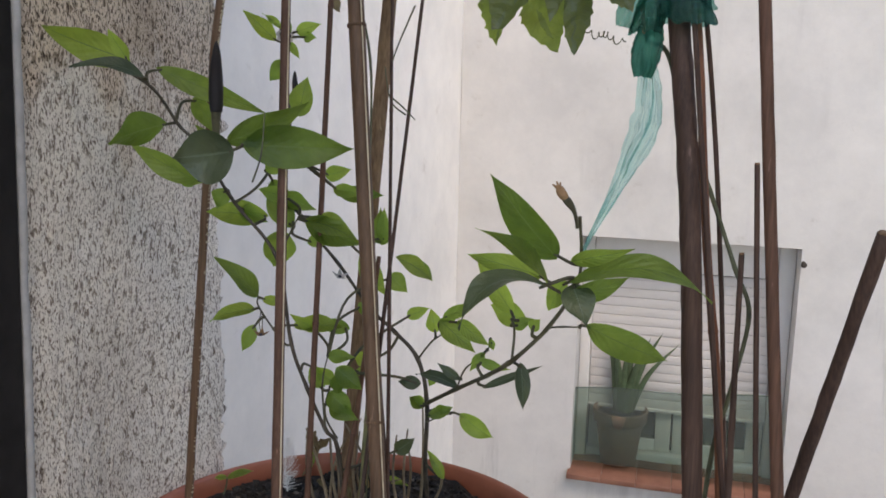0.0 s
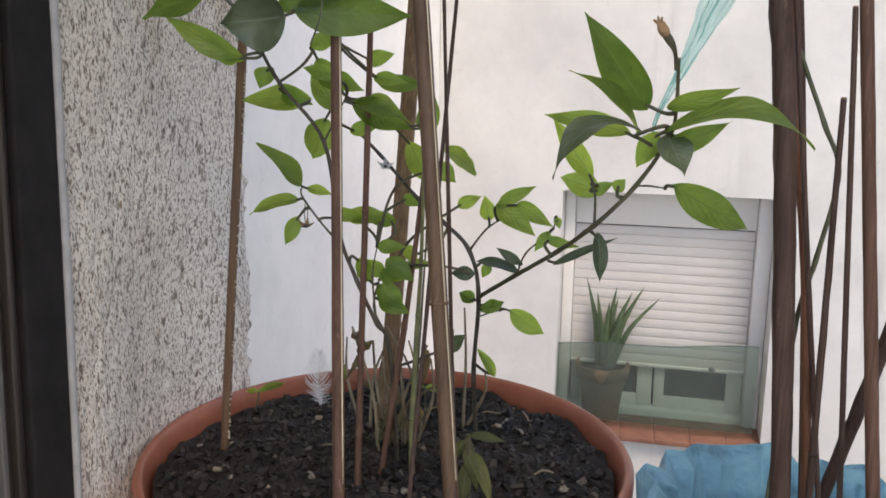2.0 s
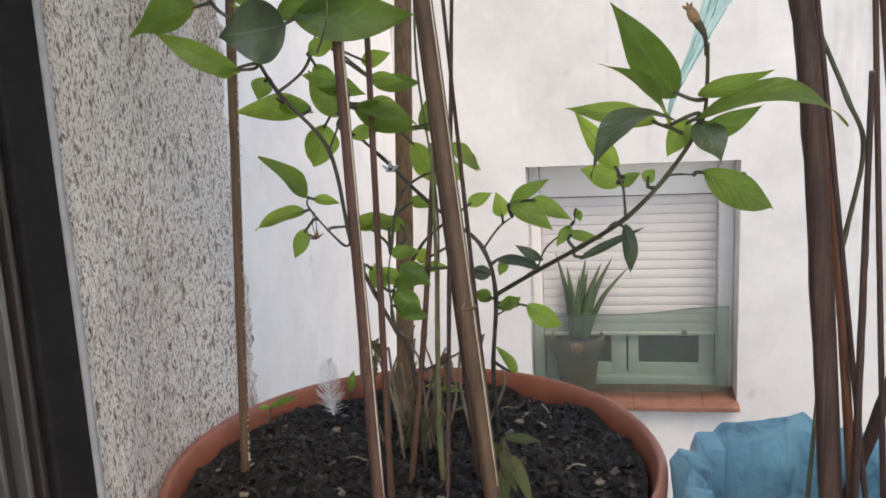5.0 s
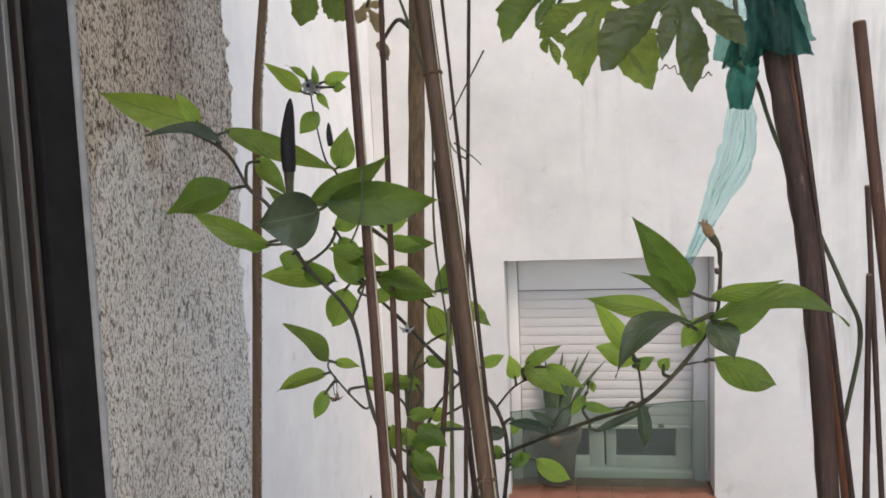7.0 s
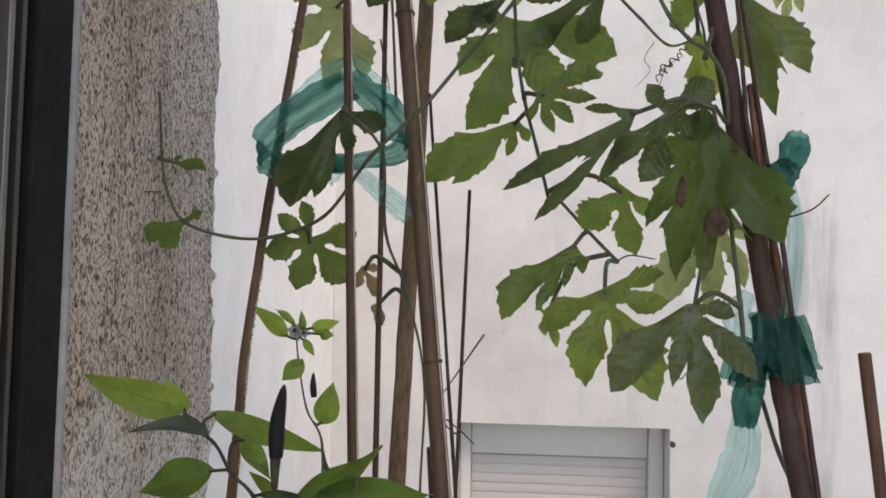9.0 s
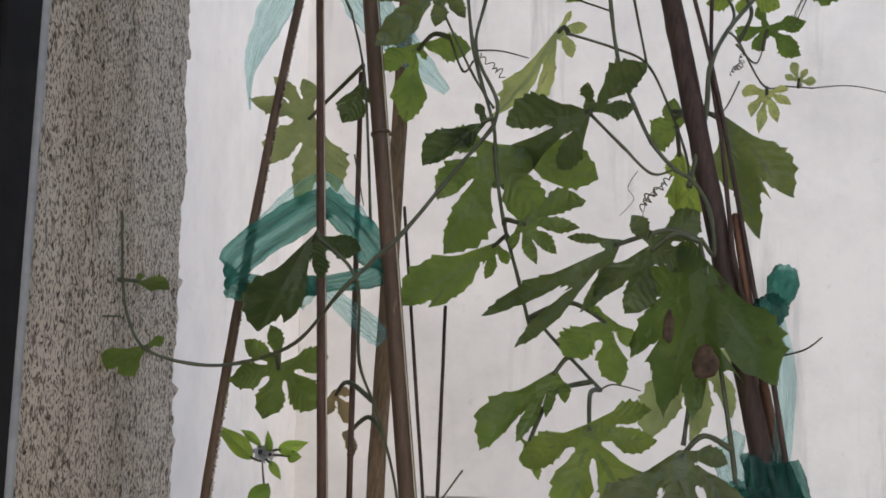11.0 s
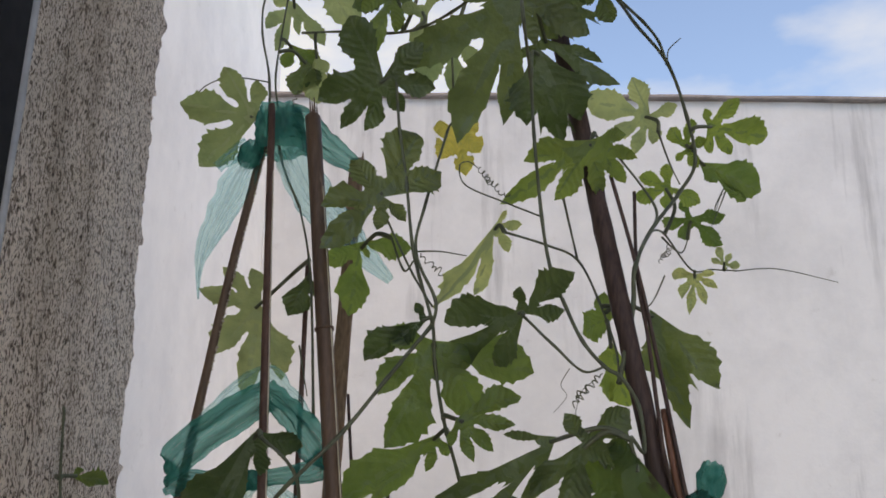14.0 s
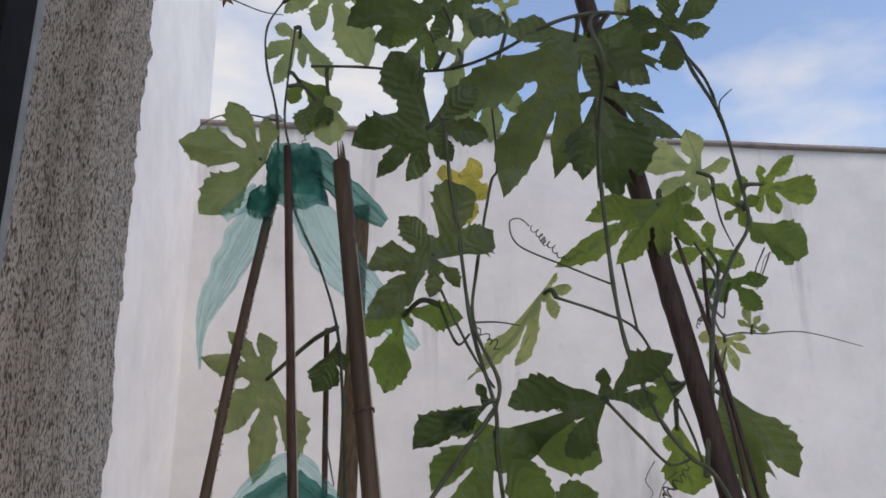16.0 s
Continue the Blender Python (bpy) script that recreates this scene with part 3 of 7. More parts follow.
def home():
    """The house with the window from which the plants are seen; plain inside, its unseen back left open for fill light.
    """
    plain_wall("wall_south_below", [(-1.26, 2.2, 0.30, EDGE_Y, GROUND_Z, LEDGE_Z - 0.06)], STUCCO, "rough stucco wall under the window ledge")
    # the ledge is out of view; white is chosen to reflect light upwards
    plain_wall("window_ledge", [(REVEAL_X - 0.0, 2.0, 0.535, 0.93, LEDGE_Z - 0.06, LEDGE_Z)], SIDE_PLASTER, "unseen window ledge that carries the pots, made white to bounce light up", "ledge")
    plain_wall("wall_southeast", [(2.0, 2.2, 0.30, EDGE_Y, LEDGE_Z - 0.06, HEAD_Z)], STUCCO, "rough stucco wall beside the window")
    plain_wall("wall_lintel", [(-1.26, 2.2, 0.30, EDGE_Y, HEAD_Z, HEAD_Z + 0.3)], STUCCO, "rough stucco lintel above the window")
    # unseen room, added: low back wall and short ceiling admit light from behind
    plain_wall("wall_room", [(-1.26, REVEAL_X - 0.047, 0.26, 0.495, LEDGE_Z - 0.06, HEAD_Z), (-2.3, -2.2, -3.4, 0.30, -1.1, HEAD_Z), (2.2, 2.3, -3.4, 0.30, -1.1, HEAD_Z),
                             (-2.3, 2.3, -3.5, -3.4, -1.1, -0.25), (-2.2, -1.26, 0.30, 0.4, -1.1, HEAD_Z), (-1.26, 2.2, 0.26, 0.30, -1.1, LEDGE_Z - 0.06)], ROOM_PAINT, "added unseen white room walls, open at the back for fill light")
    plain_wall("floor", [(-2.3, 2.3, -3.5, 0.30, -1.2, -1.1)], ROOM_FLOOR, "pale tiled room floor", "floor")
    plain_wall("ceiling", [(-2.3, 2.3, -1.35, 0.30, HEAD_Z, HEAD_Z + 0.1)], ROOM_PAINT, "added unseen ceiling, cut short to let fill light in", "ceiling")


def near_window():
    """Sliding-window jamb: bronze ribs, a black rubber channel and a bead of pale sealant against the stucco."""
    root = thing("window_1", (-0.36, 0.45, LEDGE_Z), "dark bronze aluminium sliding window jamb with ribs and black seal", "window", kind="structure")
    z0, z1 = LEDGE_Z, HEAD_Z
    lean = 0.034                                          # the old jamb stands out of plumb

    def strip(name, x0, x1, y0, y1, mat, bevel=0.0015, label=""):
        bm = bmesh.new()
        box(bm, x0, x1, y0, y1, z0, z1, bevel)
        for v in bm.verts:
            v.co.y += lean * (v.co.z - 0.55)
        part(name, bm, mat, root, label, smooth=False)
    strip("jamb_frame", -0.395, -0.349, 0.30, 0.477, ALU_DARK)
    for y0, y1, x1, mat in ((0.405, 0.411, -0.339, ALU_GREY), (0.424, 0.428, -0.341, ALU_GREY), (0.444, 0.449, -0.340, ALU_GREY), (0.462, 0.466, -0.343, ALU_DARK),
                            (0.33, 0.336, -0.339, ALU_GREY), (0.36, 0.366, -0.341, ALU_GREY), (0.384, 0.388, -0.341, ALU_DARK)):
        strip("track_rib", -0.3495, x1, y0, y1, mat, 0.0008)
    strip("black_seal", -0.395, -0.3425, 0.4775, 0.520, ALU_BLACK, 0.002, "black rubber channel")
    bm = bmesh.new()
    path = [Vector((-0.3475, 0.5265 + lean * (z0 + (z1 - z0) * k / 120 - 0.55) + 0.0015 * noise.noise(Vector((0, 0, k * 0.6))), z0 + (z1 - z0) * k / 120)) for k in range(121)]
    tube(bm, path, lambda k: 0.0058, 10, 0.9, 0.12)
    part("sealant_bead", bm, GASKET, root, "pale grey sealant bead")


def far_window():
    """The neighbour's window: recess, roller shutter, two sashes, tiled sill."""
    root = thing("window_2", ((WIN_X0 + WIN_X1) / 2, FAR_Y + 0.2, WIN_Z0), "white window with its roller shutter almost fully down", "window", kind="structure")
    y = FAR_Y + 0.20
    # shutter box and outer frame
    for x0, x1, z0, z1 in ((WIN_X0 + 0.002, -0.246, WIN_Z0 + 0.002, WIN_Z1 - 0.002), (0.600, WIN_X1 - 0.002, WIN_Z0 + 0.002, WIN_Z1 - 0.002)):
        bm = bmesh.new()
        box(bm, x0, x1, y - 0.045, y + 0.05, z0, z1, 0.004)
        part("guide_rail", bm, PVC, root)
    bm = bmesh.new()
    box(bm, -0.244, 0.598, y - 0.03, y + 0.05, -0.228, WIN_Z1 - 0.002, 0.006)
    part("shutter_box", bm, PVC, root)
    bm = bmesh.new()
    box(bm, -0.244, 0.598, y - 0.02, y + 0.07, -1.213, -1.160, 0.005)
    part("bottom_rail", bm, PVC, root)
    # black sheet added behind the glass; its colour stands for the unlit room
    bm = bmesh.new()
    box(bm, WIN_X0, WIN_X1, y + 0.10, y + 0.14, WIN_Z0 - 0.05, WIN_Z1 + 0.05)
    part("dark_room_panel", bm, ALU_BLACK, root, "added black panel in place of the unlit room behind the panes")
    # roller shutter
    slats, top, pitch = 15, -0.236, 0.0462
    profile = ((0.0, 0.0), (-0.002, -0.005), (-0.0032, -0.022), (-0.002, -0.039), (0.0, -0.0445), (0.006, -0.0445), (0.006, 0.0))
    bm = bmesh.new()
    ends = []
    for x in (-0.243, 0.597):
        ends.append([bm.verts.new((x, y + a, b)) for a, b in profile])
    k = len(profile)
    for i in range(k):
        bm.faces.new((ends[0][i], ends[1][i], ends[1][(i + 1) % k], ends[0][(i + 1) % k]))
    bm.faces.new(ends[0][::-1])
    bm.faces.new(ends[1])
    bmesh.ops.recalc_face_normals(bm, faces=bm.faces)
    first = part("shutter_slat", bm, SHUTTER, root, smooth=False)
    first.location = (0, 0, top)
    for i in range(1, slats):
        ob = new("shutter_slat", first.data)
        ob.parent = root
        ob.location = (0, 0.001 * (i % 3), top - pitch * i)
        ORIGIN[ob.name] = ORIGIN[root.name]
    bm = bmesh.new()
    box(bm, -0.243, 0.597, y - 0.012, y + 0.012, top - pitch * slats - 0.014, top - pitch * slats + 0.002, 0.003)
    part("shutter_end_bar", bm, PVC, root)
    bm = bmesh.new()
    box(bm, 0.43, 0.46, y - 0.022, y - 0.010, top - pitch * slats - 0.006, top - pitch * slats + 0.014, 0.003)
    part("shutter_stop", bm, ALU_GREY, root, "small grey stop on the shutter")
    # two sashes
    for x0, x1 in ((-0.240, 0.165), (0.175, 0.595)):
        bm = bmesh.new()
        z0, z1 = -1.158, -0.80
        for a in ((x0, x0 + 0.05, z0, z1), (x1 - 0.075, x1, z0, z1), (x0 + 0.05, x1 - 0.075, z0, z0 + 0.058), (x0 + 0.05, x1 - 0.075, z1 - 0.05, z1)):
            box(bm, a[0], a[1], y + 0.022, y + 0.062, a[2], a[3], 0.003)
        sash = part("window_sash", bm, PVC, root)
        bm = bmesh.new()
        box(bm, x0 + 0.045, x1 - 0.07, y + 0.038, y + 0.044, z0 + 0.05, z1 - 0.04)
        part("pane", bm, PANE, sash, "greenish dark glass pane")
    # tiled sill, each tile a piece
    n = 6
    w = (WIN_X1 - WIN_X0 + 0.02) / n
    for i in range(n):
        x0 = WIN_X0 - 0.012 + w * i
        bm = bmesh.new()
        box(bm, x0 + 0.0005, x0 + w - 0.0005, FAR_Y - 0.055, FAR_Y + 0.176, WIN_Z0 - 0.024, WIN_Z0 + 0.002, 0.003)
        for q in bm.verts:
            q.co.z += (q.co.y - FAR_Y) * 0.10
        part("sill_tile", bm, SILL_TILE, root)


def balcony_screen():
    bm = bmesh.new()
    rows = []
    for i in range(25):
        u = i / 24
        x = -0.292 + 0.925 * u
        y = FAR_Y + 0.010 + 0.004 * math.sin(u * 7)
        zt = -0.800 + 0.055 * u + 0.006 * math.sin(u * 9)
        rows.append([bm.verts.new((x, y + d, z)) for z, d in ((WIN_Z0 + 0.045, 0), (-1.0, 0.003), (zt, 0), (zt, 0.004), (-1.0, 0.007), (WIN_Z0 + 0.045, 0.004))])
    for a, b in zip(rows, rows[1:]):
        for k in range(6):
            bm.faces.new((a[k], b[k], b[(k + 1) % 6], a[(k + 1) % 6]))
    bm.faces.new(rows[0])
    bm.faces.new(rows[-1][::-1])
    bmesh.ops.recalc_face_normals(bm, faces=bm.faces)
    root = thing("plastic_screen", (0.17, FAR_Y + 0.012, WIN_Z0), "see-through greenish plastic screen standing on the tiled sill", "screen")
    part("sheet", bm, SCREEN, root)
    bm = bmesh.new()
    tube(bm, [Vector((-0.292 + 0.925 * k / 24, FAR_Y + 0.012 + 0.004 * math.sin(k / 24 * 7), -0.800 + 0.055 * k / 24 + 0.006 * math.sin(k / 24 * 9))) for k in range(25)], lambda k: 0.0035, 6)
    part("top_edge", bm, SCREEN, root, "folded top edge")


def aloe():
    cx, cy, z0, z1 = -0.080, FAR_Y + 0.15, WIN_Z0 + 0.014, -0.925
    root = thing("aloe_plant", (cx, cy, z0), "green aloe in a weathered clay pot on the sill", "potted plant")
    h = z1 - z0
    bm = bmesh.new()
    lathe(bm, ((0.055, z0), (0.088, z0), (0.100, z0 + h * 0.4), (0.114, z0 + h * 0.74), (0.116, z0 + h * 0.76), (0.130, z0 + h * 0.77), (0.135, z1 - 0.004), (0.132, z1), (0.124, z1), (0.119, z1 - 0.03), (0.02, z1 - 0.032)), cx, cy, 40)
    pot = part("clay_pot", bm, CLAY_POT, root, "weathered brown clay pot")
    bm = bmesh.new()
    lathe(bm, ((0.001, z1 - 0.03), (0.116, z1 - 0.028), (0.06, z1 - 0.018), (0.005, z1 - 0.012)), cx, cy, 30, 0.1)
    part("soil", bm, SOIL, pot)
    random.seed(11)
    for ex, ey, ez, r in ((-0.176, 0.0, -0.498, 0.016), (0.180, -0.01, -0.572, 0.013), (0.100, -0.03, -0.520, 0.017), (0.045, -0.05, -0.545, 0.018), (-0.020, -0.02, -0.585, 0.019), (-0.060, -0.06, -0.600, 0.018),
                          (-0.120, -0.03, -0.560, 0.018), (-0.100, -0.05, -0.640, 0.018), (0.010, -0.07, -0.660, 0.018), (-0.150, 0.03, -0.60, 0.016), (0.07, 0.03, -0.60, 0.016), (-0.03, 0.05, -0.54, 0.017)):
        b = Vector((cx + (ex - cx) * 0.16, cy + ey * 0.3, z1 - 0.02))
        t = Vector((ex, cy + ey, ez))
        m = b.lerp(t, 0.5) + Vector((-(ex - cx) * 0.10, 0, 0.02))
        path = smooth_path([b, m, t], 7)
        bm = bmesh.new()
        tube(bm, path, lambda k, r=r: max(0.001, 1.35 * r * (1 - k ** 1.6)), 8, 0.55, 0.08)
        part("aloe_leaf", bm, ALOE, root)


def wall_fixture():
    bm = bmesh.new()
    bmesh.ops.create_uvsphere(bm, u_segments=16, v_segments=10, radius=0.013, matrix=Matrix.Translation((0.680, FAR_Y - 0.028, -0.118)))
    tube(bm, [Vector((0.680, FAR_Y + 0.004, -0.112)), Vector((0.680, FAR_Y - 0.02, -0.116))], lambda k: 0.008, 10)
    tagged(part("iron_knob", bm, IRON), "small dark iron knob fixed to the white wall", "knob")


# ---- the pots on the ledge ----
POT_X, POT_Y, RIM_Z, RIM_R = -0.141, 0.678, 0.122, 0.2225
SOIL_Z = 0.105


def flower_pot():
    root = thing("flower_pot", (POT_X, POT_Y, LEDGE_Z), "round terracotta-coloured plastic flower pot with a thick rim", "flower pot")
    bm = bmesh.new()
    z = LEDGE_Z
    lathe(bm, ((0.14, z), (0.152, z + 0.004), (0.158, z + 0.02), (0.190, 0.04), (0.196, 0.066), (0.1965, 0.071), (0.188, 0.071), (0.150, z + 0.03), (0.02, z + 0.028)), POT_X, POT_Y, 96)
    part("body", bm, TERRACOTTA, root)
    bm = bmesh.new()
    lathe(bm, ((0.199, 0.069), (0.214, 0.072), (0.2195, 0.080), (RIM_R, RIM_Z - 0.012), (RIM_R, RIM_Z - 0.004), (RIM_R - 0.003, RIM_Z), (RIM_R - 0.006, RIM_Z + 0.001), (RIM_R - 0.009, RIM_Z - 0.003), (RIM_R - 0.0115, RIM_Z - 0.012), (0.206, 0.070)), POT_X, POT_Y, 96)
    part("rim", bm, TERRACOTTA, root)


def soil_bed(name, cx, cy, z, r, chips, label, seed):
    bm = bmesh.new()
    rings = [[bm.verts.new((cx, cy, z + 0.012))]]
    for i in range(1, 41):
        rr = r * i / 40
        ring = []
        for k in range(110):
            a = 2 * math.pi * k / 110
            p = Vector((cx + rr * math.cos(a), cy + rr * math.sin(a), 0))
            h = 0.010 * noise.noise(p * 14) + 0.007 * noise.noise(p * 45) + 0.004 * noise.noise(p * 120) + 0.010 * (1 - i / 40)
            ring.append(bm.verts.new((p.x, p.y, z + h)))
        rings.append(ring)
    for k in range(110):
        bm.faces.new((rings[0][0], rings[1][k], rings[1][(k + 1) % 110]))
    for a, b in zip(rings[1:], rings[2:]):
        for k in range(110):
            bm.faces.new((a[k], b[k], b[(k + 1) % 110], a[(k + 1) % 110]))
    low = [bm.verts.new((v.co.x, v.co.y, z - 0.06)) for v in rings[-1]]
    for k in range(110):
        bm.faces.new((rings[-1][k], low[k], low[(k + 1) % 110], rings[-1][(k + 1) % 110]))
    bed = tagged(part(name, bm, SOIL), label, "soil", kind="stuff")
    rng = random.Random(seed)
    verts, faces = [], []
    for _ in range(chips):
        rr, a = r * 0.97 * math.sqrt(rng.random()), rng.random() * 2 * math.pi
        s = 0.0014 + 0.0068 * rng.random() ** 2.6
        p = Vector((cx + rr * math.cos(a), cy + rr * math.sin(a), 0))
        h = 0.010 * noise.noise(p * 14) + 0.007 * noise.noise(p * 45) + 0.010 * (1 - rr / r)
        p.z = z + h + s * 0.2
        m = Matrix.LocRotScale(p, Euler([rng.uniform(-0.9, 0.9), rng.uniform(-0.9, 0.9), rng.uniform(0, 6.3)]), (s * rng.uniform(0.8, 1.8), s, s * rng.uniform(0.25, 0.60)))
        b = len(verts)
        for c in ((-1, -1, -1), (1, -0.8, -1), (1.1, 1, -1), (-0.9, 1, -1), (-0.7, -0.8, 1), (0.8, -0.6, 0.8), (0.6, 0.8, 1), (-0.8, 0.6, 0.7)):
            verts.append(m @ (Vector(c) * 0.5 + Vector([rng.uniform(-0.12, 0.12) for _ in range(3)])))
        faces += [tuple(b + q for q in f) for f in ((0, 3, 2, 1), (4, 5, 6, 7), (0, 1, 5, 4), (1, 2, 6, 5), (2, 3, 7, 6), (3, 0, 4, 7))]
    me = bpy.data.meshes.new(name + "_chips")
    me.from_pydata([tuple(v) for v in verts], [], faces)
    me.materials.append(BARK)
    ob = new("soil_chip", me)
    ob.parent = bed
    tagged(ob, "dark crumbs of compost and bark", kind="stuff")


BAG_X, BAG_Y = 0.205, 0.640


def blue_bag():
    """A stiff blue plastic sack with sharp upright creases that holds the canes."""
    root = thing("plastic_sack", (BAG_X, BAG_Y, LEDGE_Z), "crumpled glossy blue plastic sack used as a planter", "plastic bag")
    top = 0.106

    def skin(name, profile, label="", seed=0.0):
        """Profile of radius, height and how freely the film folds there; flat facets meet in sharp upright creases."""
        sides, per = 252, 5
        rng = random.Random(int(seed * 10) + 4)
        folds = 36
        at = sorted((k + rng.uniform(-0.36, 0.36)) / folds for k in range(folds))
        base = [(1 if k % 2 else -1) * rng.uniform(0.35, 1.0) for k in range(folds)]
        lifts = [rng.uniform(-1, 1) for _ in range(folds)]
        levels = [[v + rng.uniform(-0.45, 0.45) for v in base] for _ in profile]

        def along(values, u):
            for k in range(folds):
                a, b = at[k], at[(k + 1) % folds] + (1 if k == folds - 1 else 0)
                q = u + 1 if u < a and k == folds - 1 else u
                if a <= q <= b:
                    return values[k] + (values[(k + 1) % folds] - values[k]) * (q - a) / (b - a)
            return values[0]
        bm = bmesh.new()
        rings = []
        for i in range((len(profile) - 1) * per + 1):
            j, f = min(i // per, len(profile) - 2), i / per - min(i // per, len(profile) - 2)
            r, z, w = (profile[j][q] + (profile[j + 1][q] - profile[j][q]) * f for q in range(3))
            ring = []
            for m in range(sides):
                a = 2 * math.pi * m / sides
                fold = along(levels[j], m / sides) * (1 - f) + along(levels[j + 1], m / sides) * f
                fine = noise.noise(Vector((math.cos(a) * 5, math.sin(a) * 5, z * 30 + seed)))
                rr = r + w * (0.0072 * fold + 0.0016 * fine)
                ring.append(bm.verts.new((BAG_X + rr * math.cos(a), BAG_Y + rr * math.sin(a), z + 0.009 * w * w * along(lifts, m / sides))))
            rings.append(ring)
        sheet_faces(bm, rings, True, 0.3 + seed)
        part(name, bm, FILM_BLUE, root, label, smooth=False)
    skin("body", ((0.085, LEDGE_Z + 0.002, 0.05), (0.104, LEDGE_Z + 0.03, 0.5), (0.112, -0.14, 0.9), (0.114, -0.05, 1.0), (0.110, 0.03, 1.0), (0.106, 0.085, 0.8)))
    skin("mouth", ((0.108, top - 0.045, 0.6), (0.120, top - 0.016, 0.9), (0.117, top + 0.012, 1.0), (0.110, top + 0.024, 1.0), (0.101, top + 0.010, 1.0), (0.097, top - 0.020, 0.6), (0.094, 0.056, 0.2)),
         "creased folded mouth of the sack", 1.7)
    soil_bed("sack_soil", BAG_X, BAG_Y, 0.055, 0.092, 160, "dark soil inside the blue sack", 5)


# ---- canes ----
def cane(points, r0, r1, mat, label, nodes=(), flat=1.0, rough=0.10, splinter=0, fuzz=0, split=0.0):
    """A stake with worn, uneven sides; nodes are the swollen joints along it; splinter splits its top; fuzz frays one side."""
    path = smooth_path(points, 14)
    root = thing("plant_stake", path[0], label, "stake", "stakes in the pots")

    def radius(k):
        r = r0 + (r1 - r0) * k
        for q in nodes:
            r *= 1 + 0.13 * math.exp(-((k - q) / 0.007) ** 2)
        return r
    bm = bmesh.new()
    tube(bm, path, radius, 12, flat, rough)
    part("shaft", bm, mat, root)
    e = (path[-1] - path[-2]).normalized()
    bm = bmesh.new()
    tube(bm, [path[-1] - e * 0.0008, path[-1] + e * 0.0010], lambda k: r1 * (0.97 - 0.12 * k), 12, flat, rough)
    part("cut_end", bm, CANE_PALE, root, "pale cut end")
    for q in nodes:
        i = min(int(q * (len(path) - 1)), len(path) - 2)
        p = path[i].lerp(path[i + 1], q * (len(path) - 1) - i)
        d = (path[i + 1] - path[i]).normalized()
        bm = bmesh.new()
        tube(bm, [p - d * 0.0012, p + d * 0.0012], lambda k: radius(q) * 1.05, 12, flat)
        part("cane_joint", bm, mat, root, "swollen ring at the cane joint")
    rng = random.Random(int(r0 * 1e5) + len(points) * 7 + int(abs(path[0].x) * 1000))
    d = (path[-1] - path[-2]).normalized()
    for _ in range(splinter):
        a = rng.uniform(0, 6.28)
        o = Vector((math.cos(a), math.sin(a), 0)) * r1 * 0.75
        bm = bmesh.new()
        tube(bm, [path[-1] + o - d * 0.01, path[-1] + o * 1.05 + d * rng.uniform(0.006, 0.02)], lambda k: 0.0016 * (1 - 0.85 * k), 5)
        part("splinter", bm, mat, root)
    if split:
        # pale strip on the right: split edge and rim highlight in one
        bm = bmesh.new()
        line = [p + Vector((radius(i / (len(path) - 1)) * 0.86, -radius(i / (len(path) - 1)) * 0.52 * flat, 0)) for i, p in enumerate(path)]
        tube(bm, line[2:-2], lambda k: split * (1 + 0.35 * noise.noise(Vector((k * 14, r0 * 900, 0)))), 6, 1.0, 0.2)
        part("split_edge", bm, PITH, root, "pale split edge that also stands for the lit rim")
    if fuzz:
        bm = bmesh.new()
        for i in range(fuzz):
            k = rng.uniform(0.02, 0.98) * (len(path) - 1)
            i0 = int(k)
            p = path[i0].lerp(path[min(i0 + 1, len(path) - 1)], k - i0)
            r = radius(k / (len(path) - 1))
            q = p + Vector((r * 0.86, -r * 0.3, 0))
            tube(bm, [q - Vector((0.001, 0, 0)), q + Vector((rng.uniform(0.0006, 0.0022), rng.uniform(-0.001, 0.0005), rng.uniform(-0.0015, 0.0015)))], lambda k: 0.0008, 4)
        tagged(part("frayed_edge", bm, PITH, root, "pale frayed fibres along the split edge"), kind="stuff")
    return root


def through_heights(a, b, z_lo, z_hi):
    """Two points of a straight stake, from its places at heights 0.15 and 0.90."""
    f = lambda z: tuple(a[i] + (b[i] - a[i]) * (z - 0.15) / 0.75 for i in (0, 1)) + (z,)
    return [f(z_lo), f(z_hi)]


